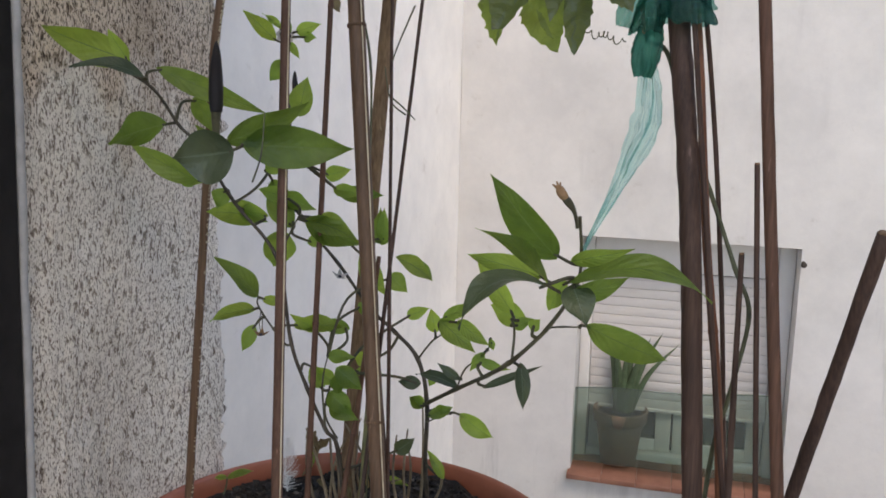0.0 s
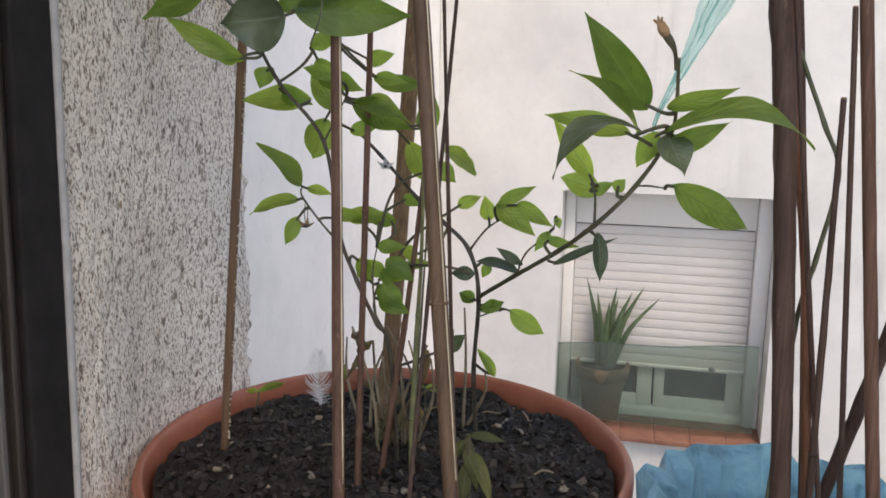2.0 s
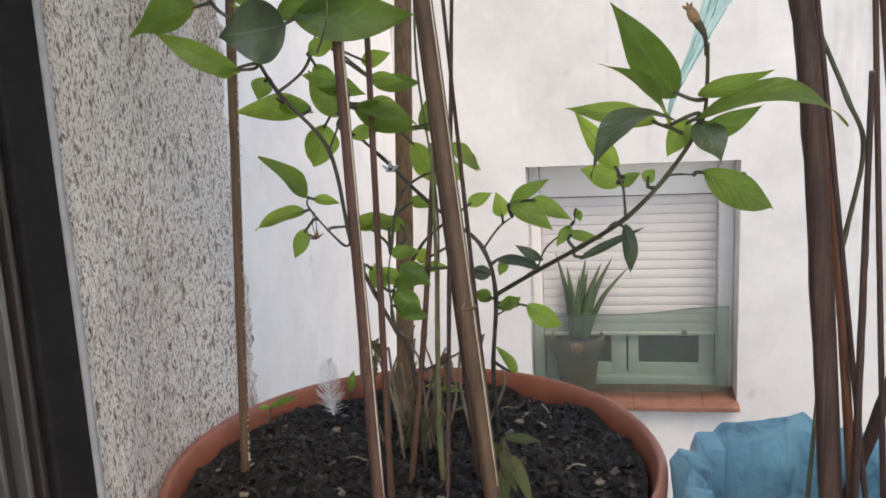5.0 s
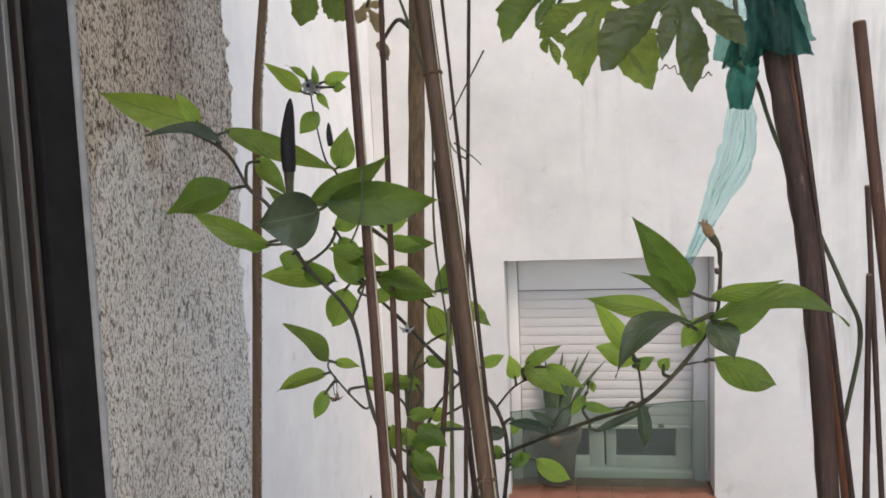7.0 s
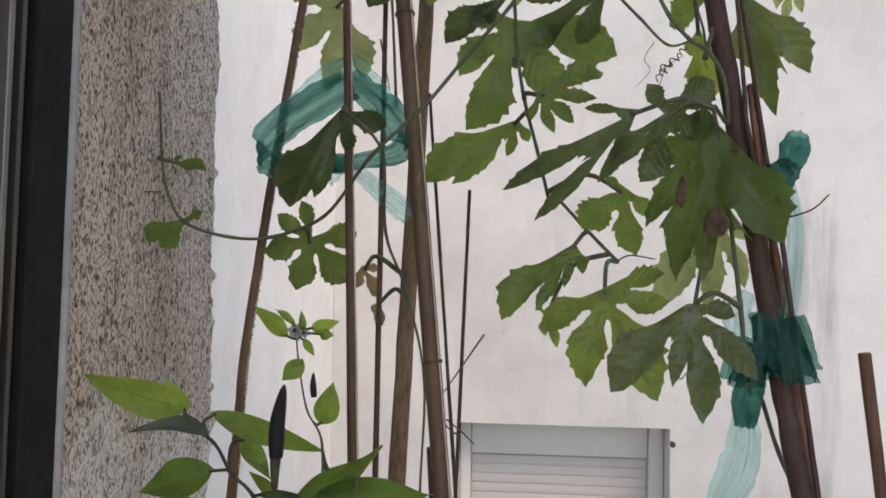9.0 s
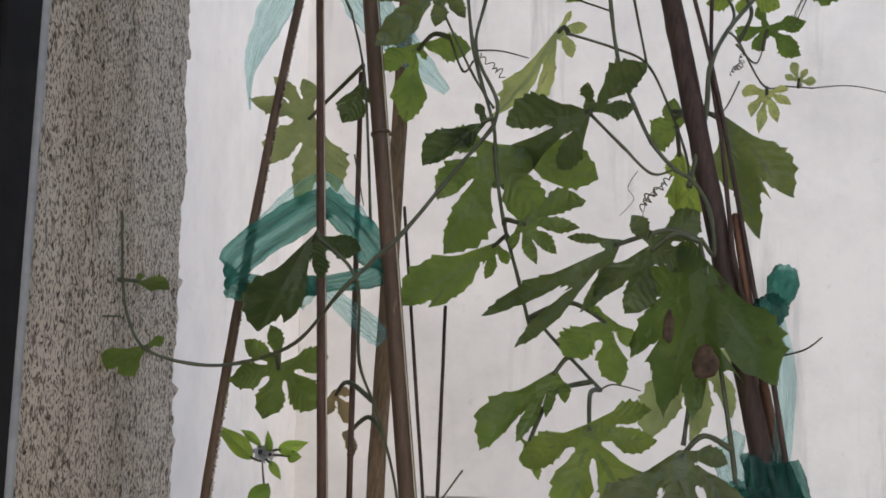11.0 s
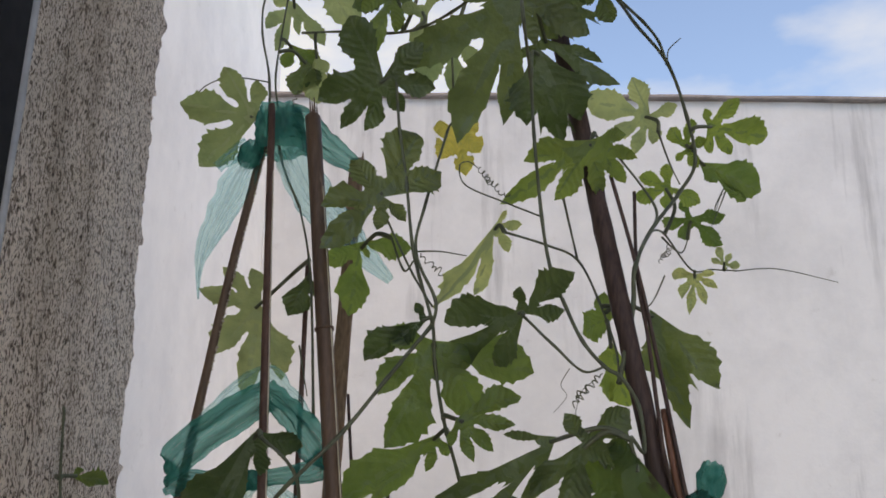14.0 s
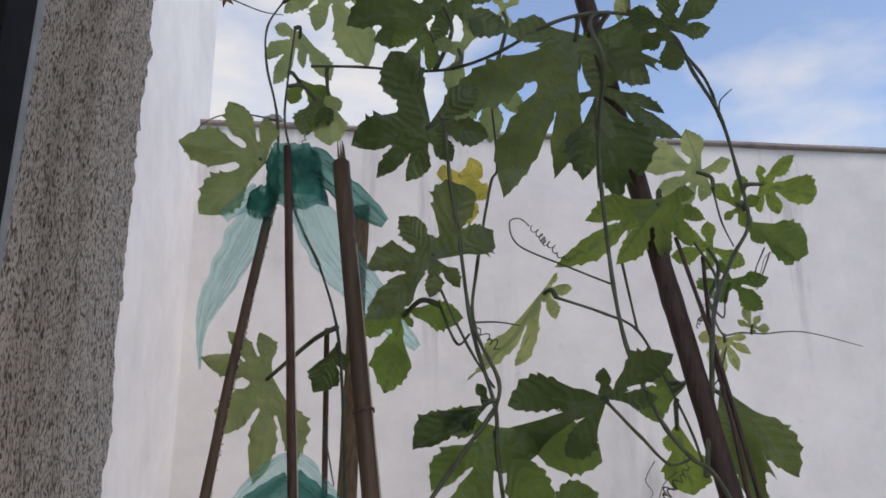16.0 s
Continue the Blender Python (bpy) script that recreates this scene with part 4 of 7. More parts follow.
def all_canes():
    low = SOIL_Z - 0.02
    cane([(-0.299, 0.662, low), (-0.277, 0.690, 0.513), (-0.271, 0.700, 0.620), (-0.242, 0.735, 0.885), (-0.214, 0.757, 1.075)], 0.0046, 0.0040, CANE_TAN,
         "thin split brown cane with one pale frayed edge", (), 0.8, 0.1, 0, 280)
    cane(through_heights((-0.134, 0.530), (-0.189, 0.688), low, 1.10), 0.0050, 0.0033, CANE_BROWN, "straight reddish-brown split stake with one pale edge", (), 0.9, 0.08, split=0.0007)
    cane(through_heights((-0.147, 0.614), (-0.165, 0.746), low, 0.95), 0.0028, 0.0022, CANE_BROWN, "slim reddish-brown stick stuck in the pot", (0.3, 0.62), 1.0, 0.12)
    cane(through_heights((-0.056, 0.564), (-0.139, 0.668), low, 1.072), 0.0064, 0.0069, CANE_TAN, "thick brown bamboo cane with a splintered top", (0.205, 0.52, 0.80), 1.0, 0.04, 5, split=0.0006)
    cane([(-0.077, 0.656, low), (-0.108, 0.640, 0.53)], 0.0028, 0.0022, CANE_DARK, "thin dark stick leaning on the bamboo cane", (), 1.0, 0.15)
    cane(through_heights((-0.162, 0.747), (-0.144, 0.874), low, 1.112), 0.0096, 0.0088, CANE_PALE, "wide flat strip of split wood with a rough face", (), 0.45, 0.14, 2)
    cane(through_heights((-0.095, 0.597), (-0.086, 0.833), low, 0.742), 0.0019, 0.0016, CANE_DARK, "very thin dark stick", (), 1.0, 0.15)
    cane(through_heights((-0.052, 0.561), (-0.133, 0.787), low, 0.830), 0.0017, 0.0014, CANE_DARK, "very thin dark twig with small side buds", (0.35, 0.6, 0.8), 1.0, 0.2)
    cane([(-0.140, 0.640, low), (-0.122, 0.665, 0.24), (-0.108, 0.69, 0.40)], 0.0030, 0.0020, CANE_BROWN, "slim reddish-brown stick leaning between the stakes", (0.5,), 1.0, 0.12)
    cane([(-0.108, 0.645, low), (-0.111, 0.652, 0.150), (-0.111, 0.656, 0.180), (-0.110, 0.665, 0.247), (-0.109, 0.672, 0.30), (-0.109, 0.680, 0.40)], 0.0030, 0.0014, STEM_GREEN, "pale green jointed stalk growing from the soil", (0.27, 0.62), 1.0, 0.12)
    # in the blue sack
    low = 0.045
    cane([(0.186, 0.552, low), (0.179, 0.556, 0.178), (0.161, 0.570, 0.441), (0.143, 0.600, 0.596), (0.1075, 0.642, 0.856), (0.0835, 0.690, 1.061), (0.051, 0.724, 1.285)], 0.0066, 0.0086, CANE_DARK,
         "thick dark old stake with peeling bark", (), 0.9, 0.16)
    cane([(0.206, 0.560, low), (0.190, 0.590, 0.30), (0.171, 0.600, 0.45), (0.155, 0.612, 0.60), (0.1324, 0.618, 0.751), (0.1287, 0.632, 0.809)], 0.0034, 0.0028, CANE_RED, "reddish cane tied against the dark stake", (0.3, 0.7), 1.0, 0.06)
    cane(through_heights((0.242, 0.561), (0.169, 0.612), low, 0.615), 0.0046, 0.0043, CANE_BROWN, "straight brown stake with a sawn top", (), 0.85, 0.08)
    cane(through_heights((0.226, 0.591), (0.170, 0.565), low, 0.503), 0.0022, 0.0018, CANE_DARK, "thin dark stick beside the brown stake", (), 1.0, 0.1)
    cane(through_heights((0.200, 0.567), (0.181, 0.525), low, 0.446), 0.0032, 0.0018, CANE_DARK, "thin dark stick with a pointed top", (0.4,), 1.0, 0.16)
    cane(through_heights((0.229, 0.645), (0.338, 0.411), low, 0.465), 0.0050, 0.0048, CANE_DARK, "dark slanting stake with chipped bark", (), 0.8, 0.2)
    cane([(0.226, 0.59, low), (0.190, 0.575, 0.30), (0.165, 0.580, 0.50), (0.148, 0.592, 0.64), (0.1420, 0.605, 0.709), (0.1355, 0.612, 0.751), (0.1278, 0.635, 0.842), (0.1192, 0.652, 0.921), (0.1046, 0.672, 1.011)], 0.0020, 0.0016, CANE_DARK, "long thin dark rod along the stake", (), 1.0, 0.1)
    cane([(0.214, 0.63, low), (0.186, 0.63, 0.40), (0.158, 0.620, 0.62), (0.1254, 0.615, 0.761), (0.1226, 0.625, 0.804), (0.1216, 0.640, 0.865), (0.1190, 0.655, 0.921), (0.1232, 0.668, 0.995)], 0.0019, 0.0015, CANE_DARK, "second long thin dark rod", (), 1.0, 0.1)


# ---- plants ----
SKELETON = {}


def stem(plant, kind, r0, r1, *points):
    path = smooth_path(points, 7)
    SKELETON.setdefault(plant.name, []).extend(path)
    mat = STEM_VINE if plant.name.startswith("bitter") else (STEM_WOOD if kind == "stem" else STEM_DARK)
    slim = 1.0 if mat is STEM_VINE else 0.82
    bm = bmesh.new()

    def radius(k):
        j = k * (len(points) - 1)
        return slim * (r0 + (r1 - r0) * k) * (1 + 0.22 * math.exp(-((j - round(j)) / 0.16) ** 2))
    tube(bm, path, radius, 8, 1.0, 0.14)
    part(kind, bm, mat, plant)


def petiole(leaf, plant, base, into, r):
    """The stalk from a blade to the nearest stem."""
    near = min(SKELETON[plant.name], key=lambda q: (q - base).length)
    gap = (near - base).length
    if 0.0015 < gap < 0.11:
        m = base.lerp(near, 0.5) - into * gap * 0.16 + Vector((0, 0, 0.04 * gap))
        bm = bmesh.new()
        tube(bm, smooth_path([base + into * 0.004, m, near], 6), lambda k: r * (1 + 0.4 * k), 6)
        part("petiole", bm, STEM_VINE if plant.name.startswith("bitter") else STEM_DARK, leaf)


def pepper_leaf(plant, base, tip, width, normal, bow, tone=""):
    """Ovate blade with a drawn-out tip, folded along its midrib and arched."""
    base, tip, n = Vector(base), Vector(tip), Vector(normal).normalized()
    a = tip - base
    length = a.length
    a.normalize()
    s = a.cross(n).normalized()
    rng = random.Random(int(abs(base.x * 7919 + base.z * 104729 + tip.x * 31337) * 100))
    fold, twist, ph = rng.uniform(0.18, 0.40), rng.uniform(-0.35, 0.35), rng.uniform(0, 6)
    bm = bmesh.new()
    uvl = bm.loops.layers.uv.new("uv")
    nu, nv = 22, 8
    grid = []
    for i in range(nu + 1):
        u = i / nu
        hw = 3.2 * u ** 0.76 * (1 - u) ** 1.24 if 0 < u < 1 else 0.0
        hw = max(hw, 0.02 if i == 0 else 0.006) * width * 0.5
        th = twist * u
        sd, nn = s * math.cos(th) + n * math.sin(th), n * math.cos(th) - s * math.sin(th)
        row = []
        for j in range(nv + 1):
            v = j / nv * 2 - 1
            wave = 0.06 * width * math.sin(u * 9 + ph + v * 1.3) * abs(v) + 0.009 * width * math.sin((u - 0.45 * abs(v)) * 34) * (1 - 0.6 * abs(v)) * abs(v) ** 0.5
            p = base + a * (u * length) + sd * (v * hw) + nn * (bow * length * 4 * u * (1 - u) + fold * abs(v) ** 1.4 * hw + wave)
            row.append((bm.verts.new(p), (u, (v + 1) / 2)))
        grid.append(row)
    for r0, r1 in zip(grid, grid[1:]):
        for j in range(nv):
            q = (r0[j], r0[j + 1], r1[j + 1], r1[j])
            f = bm.faces.new([w[0] for w in q])
            for lo, w in zip(f.loops, q):
                lo[uvl].uv = w[1]
    small = length < 0.035
    ob = part("leaf", bm, LEAF_WILTED if tone == "wilted" else LEAF_DEEP if tone == "dark" else LEAF_LIGHT if small or tone == "light" else LEAF, plant,
              "limp yellow-green leaf" if tone == "wilted" else "dull dark grey-green leaf" if tone == "dark" else "pale young green leaf" if small else "")
    petiole(ob, plant, base, a, 0.0011)
    return ob


LOBE_EDGE = ((0.20, 0.070), (0.30, 0.095), (0.38, 0.128), (0.44, 0.166), (0.475, 0.196), (0.503, 0.222), (0.522, 0.204), (0.565, 0.232), (0.61, 0.268), (0.63, 0.232), (0.67, 0.236),
             (0.72, 0.260), (0.74, 0.214), (0.78, 0.204), (0.825, 0.208), (0.842, 0.162), (0.875, 0.138), (0.91, 0.124), (0.925, 0.086), (0.955, 0.056), (0.98, 0.026))


def lobed_outline(rng, lobes, sinus, slim):
    """Outline of a bitter melon leaf round its junction: spoon-shaped lobes (angle, length) with blunt teeth and rounded bays between them."""
    n = len(lobes)
    gaps = [(lobes[(i + 1) % n][0] - lobes[i][0]) % (2 * math.pi) if n > 1 else 2 * math.pi for i in range(n)]
    heel = max(range(n), key=lambda i: gaps[i])
    pts = []
    for i, (t, ln) in enumerate(lobes):
        ax, ay = math.cos(t), math.sin(t)

        def side(gap, at_heel):
            if at_heel:
                return 1.06
            return max(0.40, min(1.22, 0.56 * math.tan(min(gap, 1.25) / 2) / 0.262))
        before, after = gaps[i - 1], gaps[i]
        wb, wa = side(before, (i - 1) % n == heel), side(after, i == heel)
        if n <= 2:
            wb, wa = 1.35, 1.35
        wb, wa = wb * slim, wa * slim
        lo_b = sinus * min(ln, lobes[i - 1][1]) / ln
        lo_a = sinus * min(ln, lobes[(i + 1) % n][1]) / ln
        edge = [(a + rng.uniform(-0.008, 0.008), -b * wb * rng.uniform(0.94, 1.06)) for a, b in LOBE_EDGE if rng.random() > 0.16 and a > (lo_b * 1.02 if (i - 1) % n != heel else 0.2)]
        edge.append((1.0, rng.uniform(-0.012, 0.012)))
        edge += [(a + rng.uniform(-0.008, 0.008), b * wa * rng.uniform(0.94, 1.06)) for a, b in reversed(LOBE_EDGE) if rng.random() > 0.16 and a > (lo_a * 1.02 if i != heel else 0.2)]
        pts += [((a * ax - b * ay) * ln, (a * ay + b * ax) * ln) for a, b in edge]
        if i == heel:
            tm = t + gaps[i] / 2
            pts.append((0.04 * ln * math.cos(tm), 0.04 * ln * math.sin(tm)))
        else:
            ln2 = lobes[(i + 1) % n][1]
            r = sinus * min(ln, ln2) * (1.35 if gaps[i] < 0.6 else 0.75 if gaps[i] > 1.5 else 1.0)
            tm = t + gaps[i] * ln2 / (ln + ln2)
            w = min(0.12, gaps[i] * 0.13)
            pts += [(r * q * math.cos(tm + k * w), r * q * math.sin(tm + k * w)) for k, q in ((-1, 1.13), (-0.5, 1.02), (0, 1.0), (0.5, 1.02), (1, 1.13))]
    return pts


def vine_leaf(plant, base, normal, sinus, slim, tone, *lobes):
    """Deeply lobed, toothed blade round the point where its stalk joins; lobes as degrees from +x in its plane and millimetres."""
    base, n = Vector(base), Vector(normal).normalized()
    a = Vector((1, 0, 0))
    a = (a - n * a.dot(n)).normalized()
    s = n.cross(a)
    size = max(ln for _, ln in lobes) / 1000
    fan = [(radians(t), ln / 1000 / size) for t, ln in lobes]
    rng = random.Random(int(abs(base.x * 7919 + base.z * 104729 + lobes[0][1] * 313)))
    ph, droop, cup = rng.uniform(0, 6), rng.uniform(0.10, 0.28), rng.uniform(0.25, 0.45)
    flat = [Vector(p) for p in lobed_outline(rng, fan, sinus, slim)]
    rim = len(flat)
    step = 0.075
    for i in range(-14, 15):
        for j in range(-16, 17):
            flat.append(Vector(((i + 0.5 * (j % 2)) * step, j * step * 0.87)))
    edges = [(k, (k + 1) % rim) for k in range(rim)]
    co, _, tris, _, _, _ = delaunay_2d_cdt(flat, edges, [], 1, 1e-5)
    bm = bmesh.new()
    uvl = bm.loops.layers.uv.new("uv")
    verts, uvs = [], []
    for p in co:
        r, t = p.length, math.atan2(p.y, p.x)
        turn = lambda lo: math.atan2(math.sin(t - lo[0]), math.cos(t - lo[0]))
        lobe = min(fan, key=lambda lo: abs(turn(lo)))
        d = turn(lobe)
        u, off = r * math.cos(d) / lobe[1], abs(r * math.sin(d)) / lobe[1]
        h = (-droop * r * r + cup * off * r + 0.045 * math.sin(t * 5 + ph + r * 3) * r + 0.13 * r * noise.noise(Vector((p.x * 4 + ph, p.y * 4, ph)))
             + 0.016 * noise.noise(Vector((p.x * 13, p.y * 13, ph))) - 0.005 * math.cos((u - 0.8 * off) * 42) * min(1.0, off * 6))
        verts.append(bm.verts.new(base + (a * p.x + s * p.y + n * h) * size))
        uvs.append((u, min(1.0, 0.5 + off * 1.6)))
    for tri in tris:
        f = bm.faces.new([verts[k] for k in tri])
        for lo, k in zip(f.loops, tri):
            lo[uvl].uv = uvs[k]
    for v in [v for v in bm.verts if not v.link_faces]:
        bm.verts.remove(v)
    mat, label = {"dark": (VINE_DARK, "thick green leaf, backlit shade put into its colour"), "light": (VINE_LIGHT, "pale yellow-green leaf"), "yellow": (LEAF_YELLOW, "yellowed leaf"),
                  "dry": (LEAF_DRY, "shrivelled brown leaf"), "mature": (VINE_SPOT, "large leaf with brown spots")}.get(tone, (VINE_LEAF, ""))
    ob = part("leaf", bm, mat, plant, label)
    mid = sum(((a * math.cos(t) + s * math.sin(t)) * ln for t, ln in fan), Vector())
    petiole(ob, plant, base, mid.normalized(), 0.0016)
    return ob


def tendril(plant, r, *points):
    bm = bmesh.new()
    tube(bm, smooth_path(points, 8), lambda k: r * (1.2 - 0.5 * k), 5)
    part("tendril", bm, STEM_VINE, plant)


def coiled_tendril(plant, p0, p1):
    p0, p1 = Vector(p0), Vector(p1)
    d = p1 - p0
    s = d.cross(Vector((0, 1, 0))).normalized()
    t = d.normalized().cross(s)
    turns = max(4, int(d.length / 0.0046))
    path = []
    for k in range(turns * 10 + 1):
        u = k / (turns * 10)
        wob = noise.noise(p0 * 40 + Vector((u * 5, 0, 0)))
        path.append(p0 + d * (u + 0.05 * math.sin(u * 9 + p0.x * 50)) + s * wob * 0.004 + (s * math.cos(k * 0.628) + t * math.sin(k * 0.628)) * 0.0024 * (0.45 + 0.55 * math.sin(math.pi * (0.1 + 0.8 * u)) + 0.5 * wob))
    bm = bmesh.new()
    tube(bm, path, lambda k: 0.00050, 4)
    part("tendril", bm, STEM_VINE, plant)


def flower(plant, centre, facing, size, mat, label, petals=6):
    c, n = Vector(centre), Vector(facing).normalized()
    s = n.cross(Vector((0.2, 0.3, 1))).normalized()
    t = n.cross(s)
    bm = bmesh.new()
    bmesh.ops.create_uvsphere(bm, u_segments=8, v_segments=6, radius=size * 0.22, matrix=Matrix.Translation(c))
    head = part("flower", bm, ANTHER, plant, label)
    for k in range(petals):
        a = 2 * math.pi * k / petals
        d = s * math.cos(a) + t * math.sin(a)
        w = n.cross(d)
        bm = bmesh.new()
        bm.loops.layers.uv.new("uv")
        rows = []
        for i in range(6):
            u = i / 5
            h = math.sin(math.pi * (0.15 + 0.85 * u) ** 0.9) * size * 0.26 if i < 5 else 0.0002
            rows.append([bm.verts.new(c + d * (u * size) + w * (v * h) + n * (size * 0.35 * u * u * -1 + abs(v) * h * 0.3)) for v in (-1, 0, 1)])
        for r0, r1 in zip(rows, rows[1:]):
            for j in (0, 1):
                bm.faces.new((r0[j], r0[j + 1], r1[j + 1], r1[j]))
        part("petal", bm, mat, head)


def pepper_fruit(plant, path, r, label):
    pts = smooth_path(path, 12)
    bm = bmesh.new()
    tube(bm, pts, lambda k: max(0.0006, r * (0.78 + 0.3 * math.sin(min(1, k * 1.7) * math.pi * 0.55)) * (1 - k ** 3.2) ** 0.7 * (1 - 0.25 * k)), 14, 1.0, 0.05)
    part("pepper", bm, PEPPER, plant, label)


# ---- plastic strips ----
def sheet_faces(bm, rows, closed=False, shift=0.0):
    """Faces between rows of points, with uv along (u) and across (v)."""
    uvl = bm.loops.layers.uv.new("uv")
    n = len(rows[0])
    for i, (a, b) in enumerate(zip(rows, rows[1:])):
        for m in range(n if closed else n - 1):
            k = (m + 1) % n
            f = bm.faces.new((a[m], a[k], b[k], b[m]))
            for lo, uv in zip(f.loops, ((i, m), (i, m + 1), (i + 1, m + 1), (i + 1, m))):
                lo[uvl].uv = (uv[0] / (len(rows) - 1) + shift, uv[1] / (n - 1) + shift * 1.7)


def film_strip(name, mat, parent, points, widths, twist=1.0, crumple=0.25, seed=0, across=(0, 0, 1)):
    """A strip of crumpled film along a path, pleated lengthwise, with a ragged edge."""
    path = smooth_path(points, 14)
    bm = bmesh.new()
    rows, nv = [], 26
    for i, p in enumerate(path):
        k = i / (len(path) - 1)
        d = (path[min(i + 1, len(path) - 1)] - path[max(i - 1, 0)]).normalized()
        up = Vector(across)
        up = (up - d * up.dot(d)).normalized()
        out = d.cross(up)
        j = k * (len(widths) - 1)
        w = widths[int(j)] + (widths[min(int(j) + 1, len(widths) - 1)] - widths[int(j)]) * (j - int(j))
        th = twist * math.sin(k * 4 + seed)
        u, o = up * math.cos(th) + out * math.sin(th), out * math.cos(th) - up * math.sin(th)
        row = []
        for m in range(nv + 1):
            v = m / nv * 2 - 1
            q = Vector((v * 2.6 + seed * 3.1, k * 1.3 * len(points) / 3, seed))
            ridge = (abs(noise.noise(q * 1.2)) - 0.22) + 0.45 * abs(noise.noise(q * 2.9)) + 0.16 * noise.noise(q * 6.5)
            pleat = 0.22 * math.sin(v * 9 + seed + 3 * k + 2 * noise.noise(q))
            ragged = 1 + 0.16 * noise.noise(Vector((k * 9 * len(points) / 3, seed * 2 + (3 if v > 0 else 0), 1)))
            row.append(bm.verts.new(p + u * (v * w * 0.5 * ragged) + o * w * crumple * (ridge + pleat)))
        rows.append(row)
    sheet_faces(bm, rows, False, seed * 0.37)
    return part(name, bm, mat, parent)


def knot(parent, centre, axis, r, h, seed=0, mat=None):
    """Film wound tightly round a cane: pleated, bulging, uneven."""
    c, d = Vector(centre), Vector(axis).normalized()
    s = d.cross(Vector((0, 1, 0.1))).normalized()
    t = d.cross(s)
    bm = bmesh.new()
    rings = []
    for i in range(17):
        k = i / 16
        ring = []
        for m in range(48):
            a = 2 * math.pi * m / 48
            q = Vector((math.cos(a) * 1.4, math.sin(a) * 1.4, k * 1.6 + seed * 5))
            rr = r * (0.60 + 0.38 * math.sin(math.pi * k) + 0.34 * abs(noise.noise(q * 1.5)) + 0.22 * abs(noise.noise(q * 4)))
            ring.append(bm.verts.new(c + d * ((k - 0.5) * h + 0.2 * r * noise.noise(q * 2 + Vector((5, 0, 0)))) + (s * math.cos(a) + t * math.sin(a)) * rr))
        rings.append(ring)
    sheet_faces(bm, rings, True, seed * 0.53)
    return part("knot", bm, mat or FILM_GREEN, parent)


def wrap(parent, top, foot, wide_top, wide_foot, deep, seed=0, mat=None):
    """A broad band of film wound round two canes, gathered above and flaring below, with an uneven hem."""
    a0, a1 = Vector(top), Vector(foot)
    bm = bmesh.new()
    rings = []
    for i in range(25):
        k = i / 24
        c = a0.lerp(a1, k)
        w = (wide_top + (wide_foot - wide_top) * k) * 0.5
        ring = []
        for m in range(72):
            a = 2 * math.pi * m / 72
            q = Vector((math.cos(a) * 1.7, math.sin(a) * 1.7, k * 0.9 + seed * 4))
            rr = 1 + 0.30 * (abs(noise.noise(q * 1.6)) - 0.2) + 0.20 * abs(noise.noise(q * 4.2)) + 0.06 * noise.noise(q * 9)
            hem = (0.006 * noise.noise(Vector((math.cos(a) * 2, math.sin(a) * 2, seed))) if k > 0.9 or k < 0.1 else 0.0)
            ring.append(bm.verts.new(c + Vector((math.cos(a) * w * rr, math.sin(a) * deep * rr * (0.8 + 0.4 * k), hem))))
        rings.append(ring)
    sheet_faces(bm, rings, True, seed * 0.41)
    return part("wrap", bm, mat or FILM_GREEN, parent)


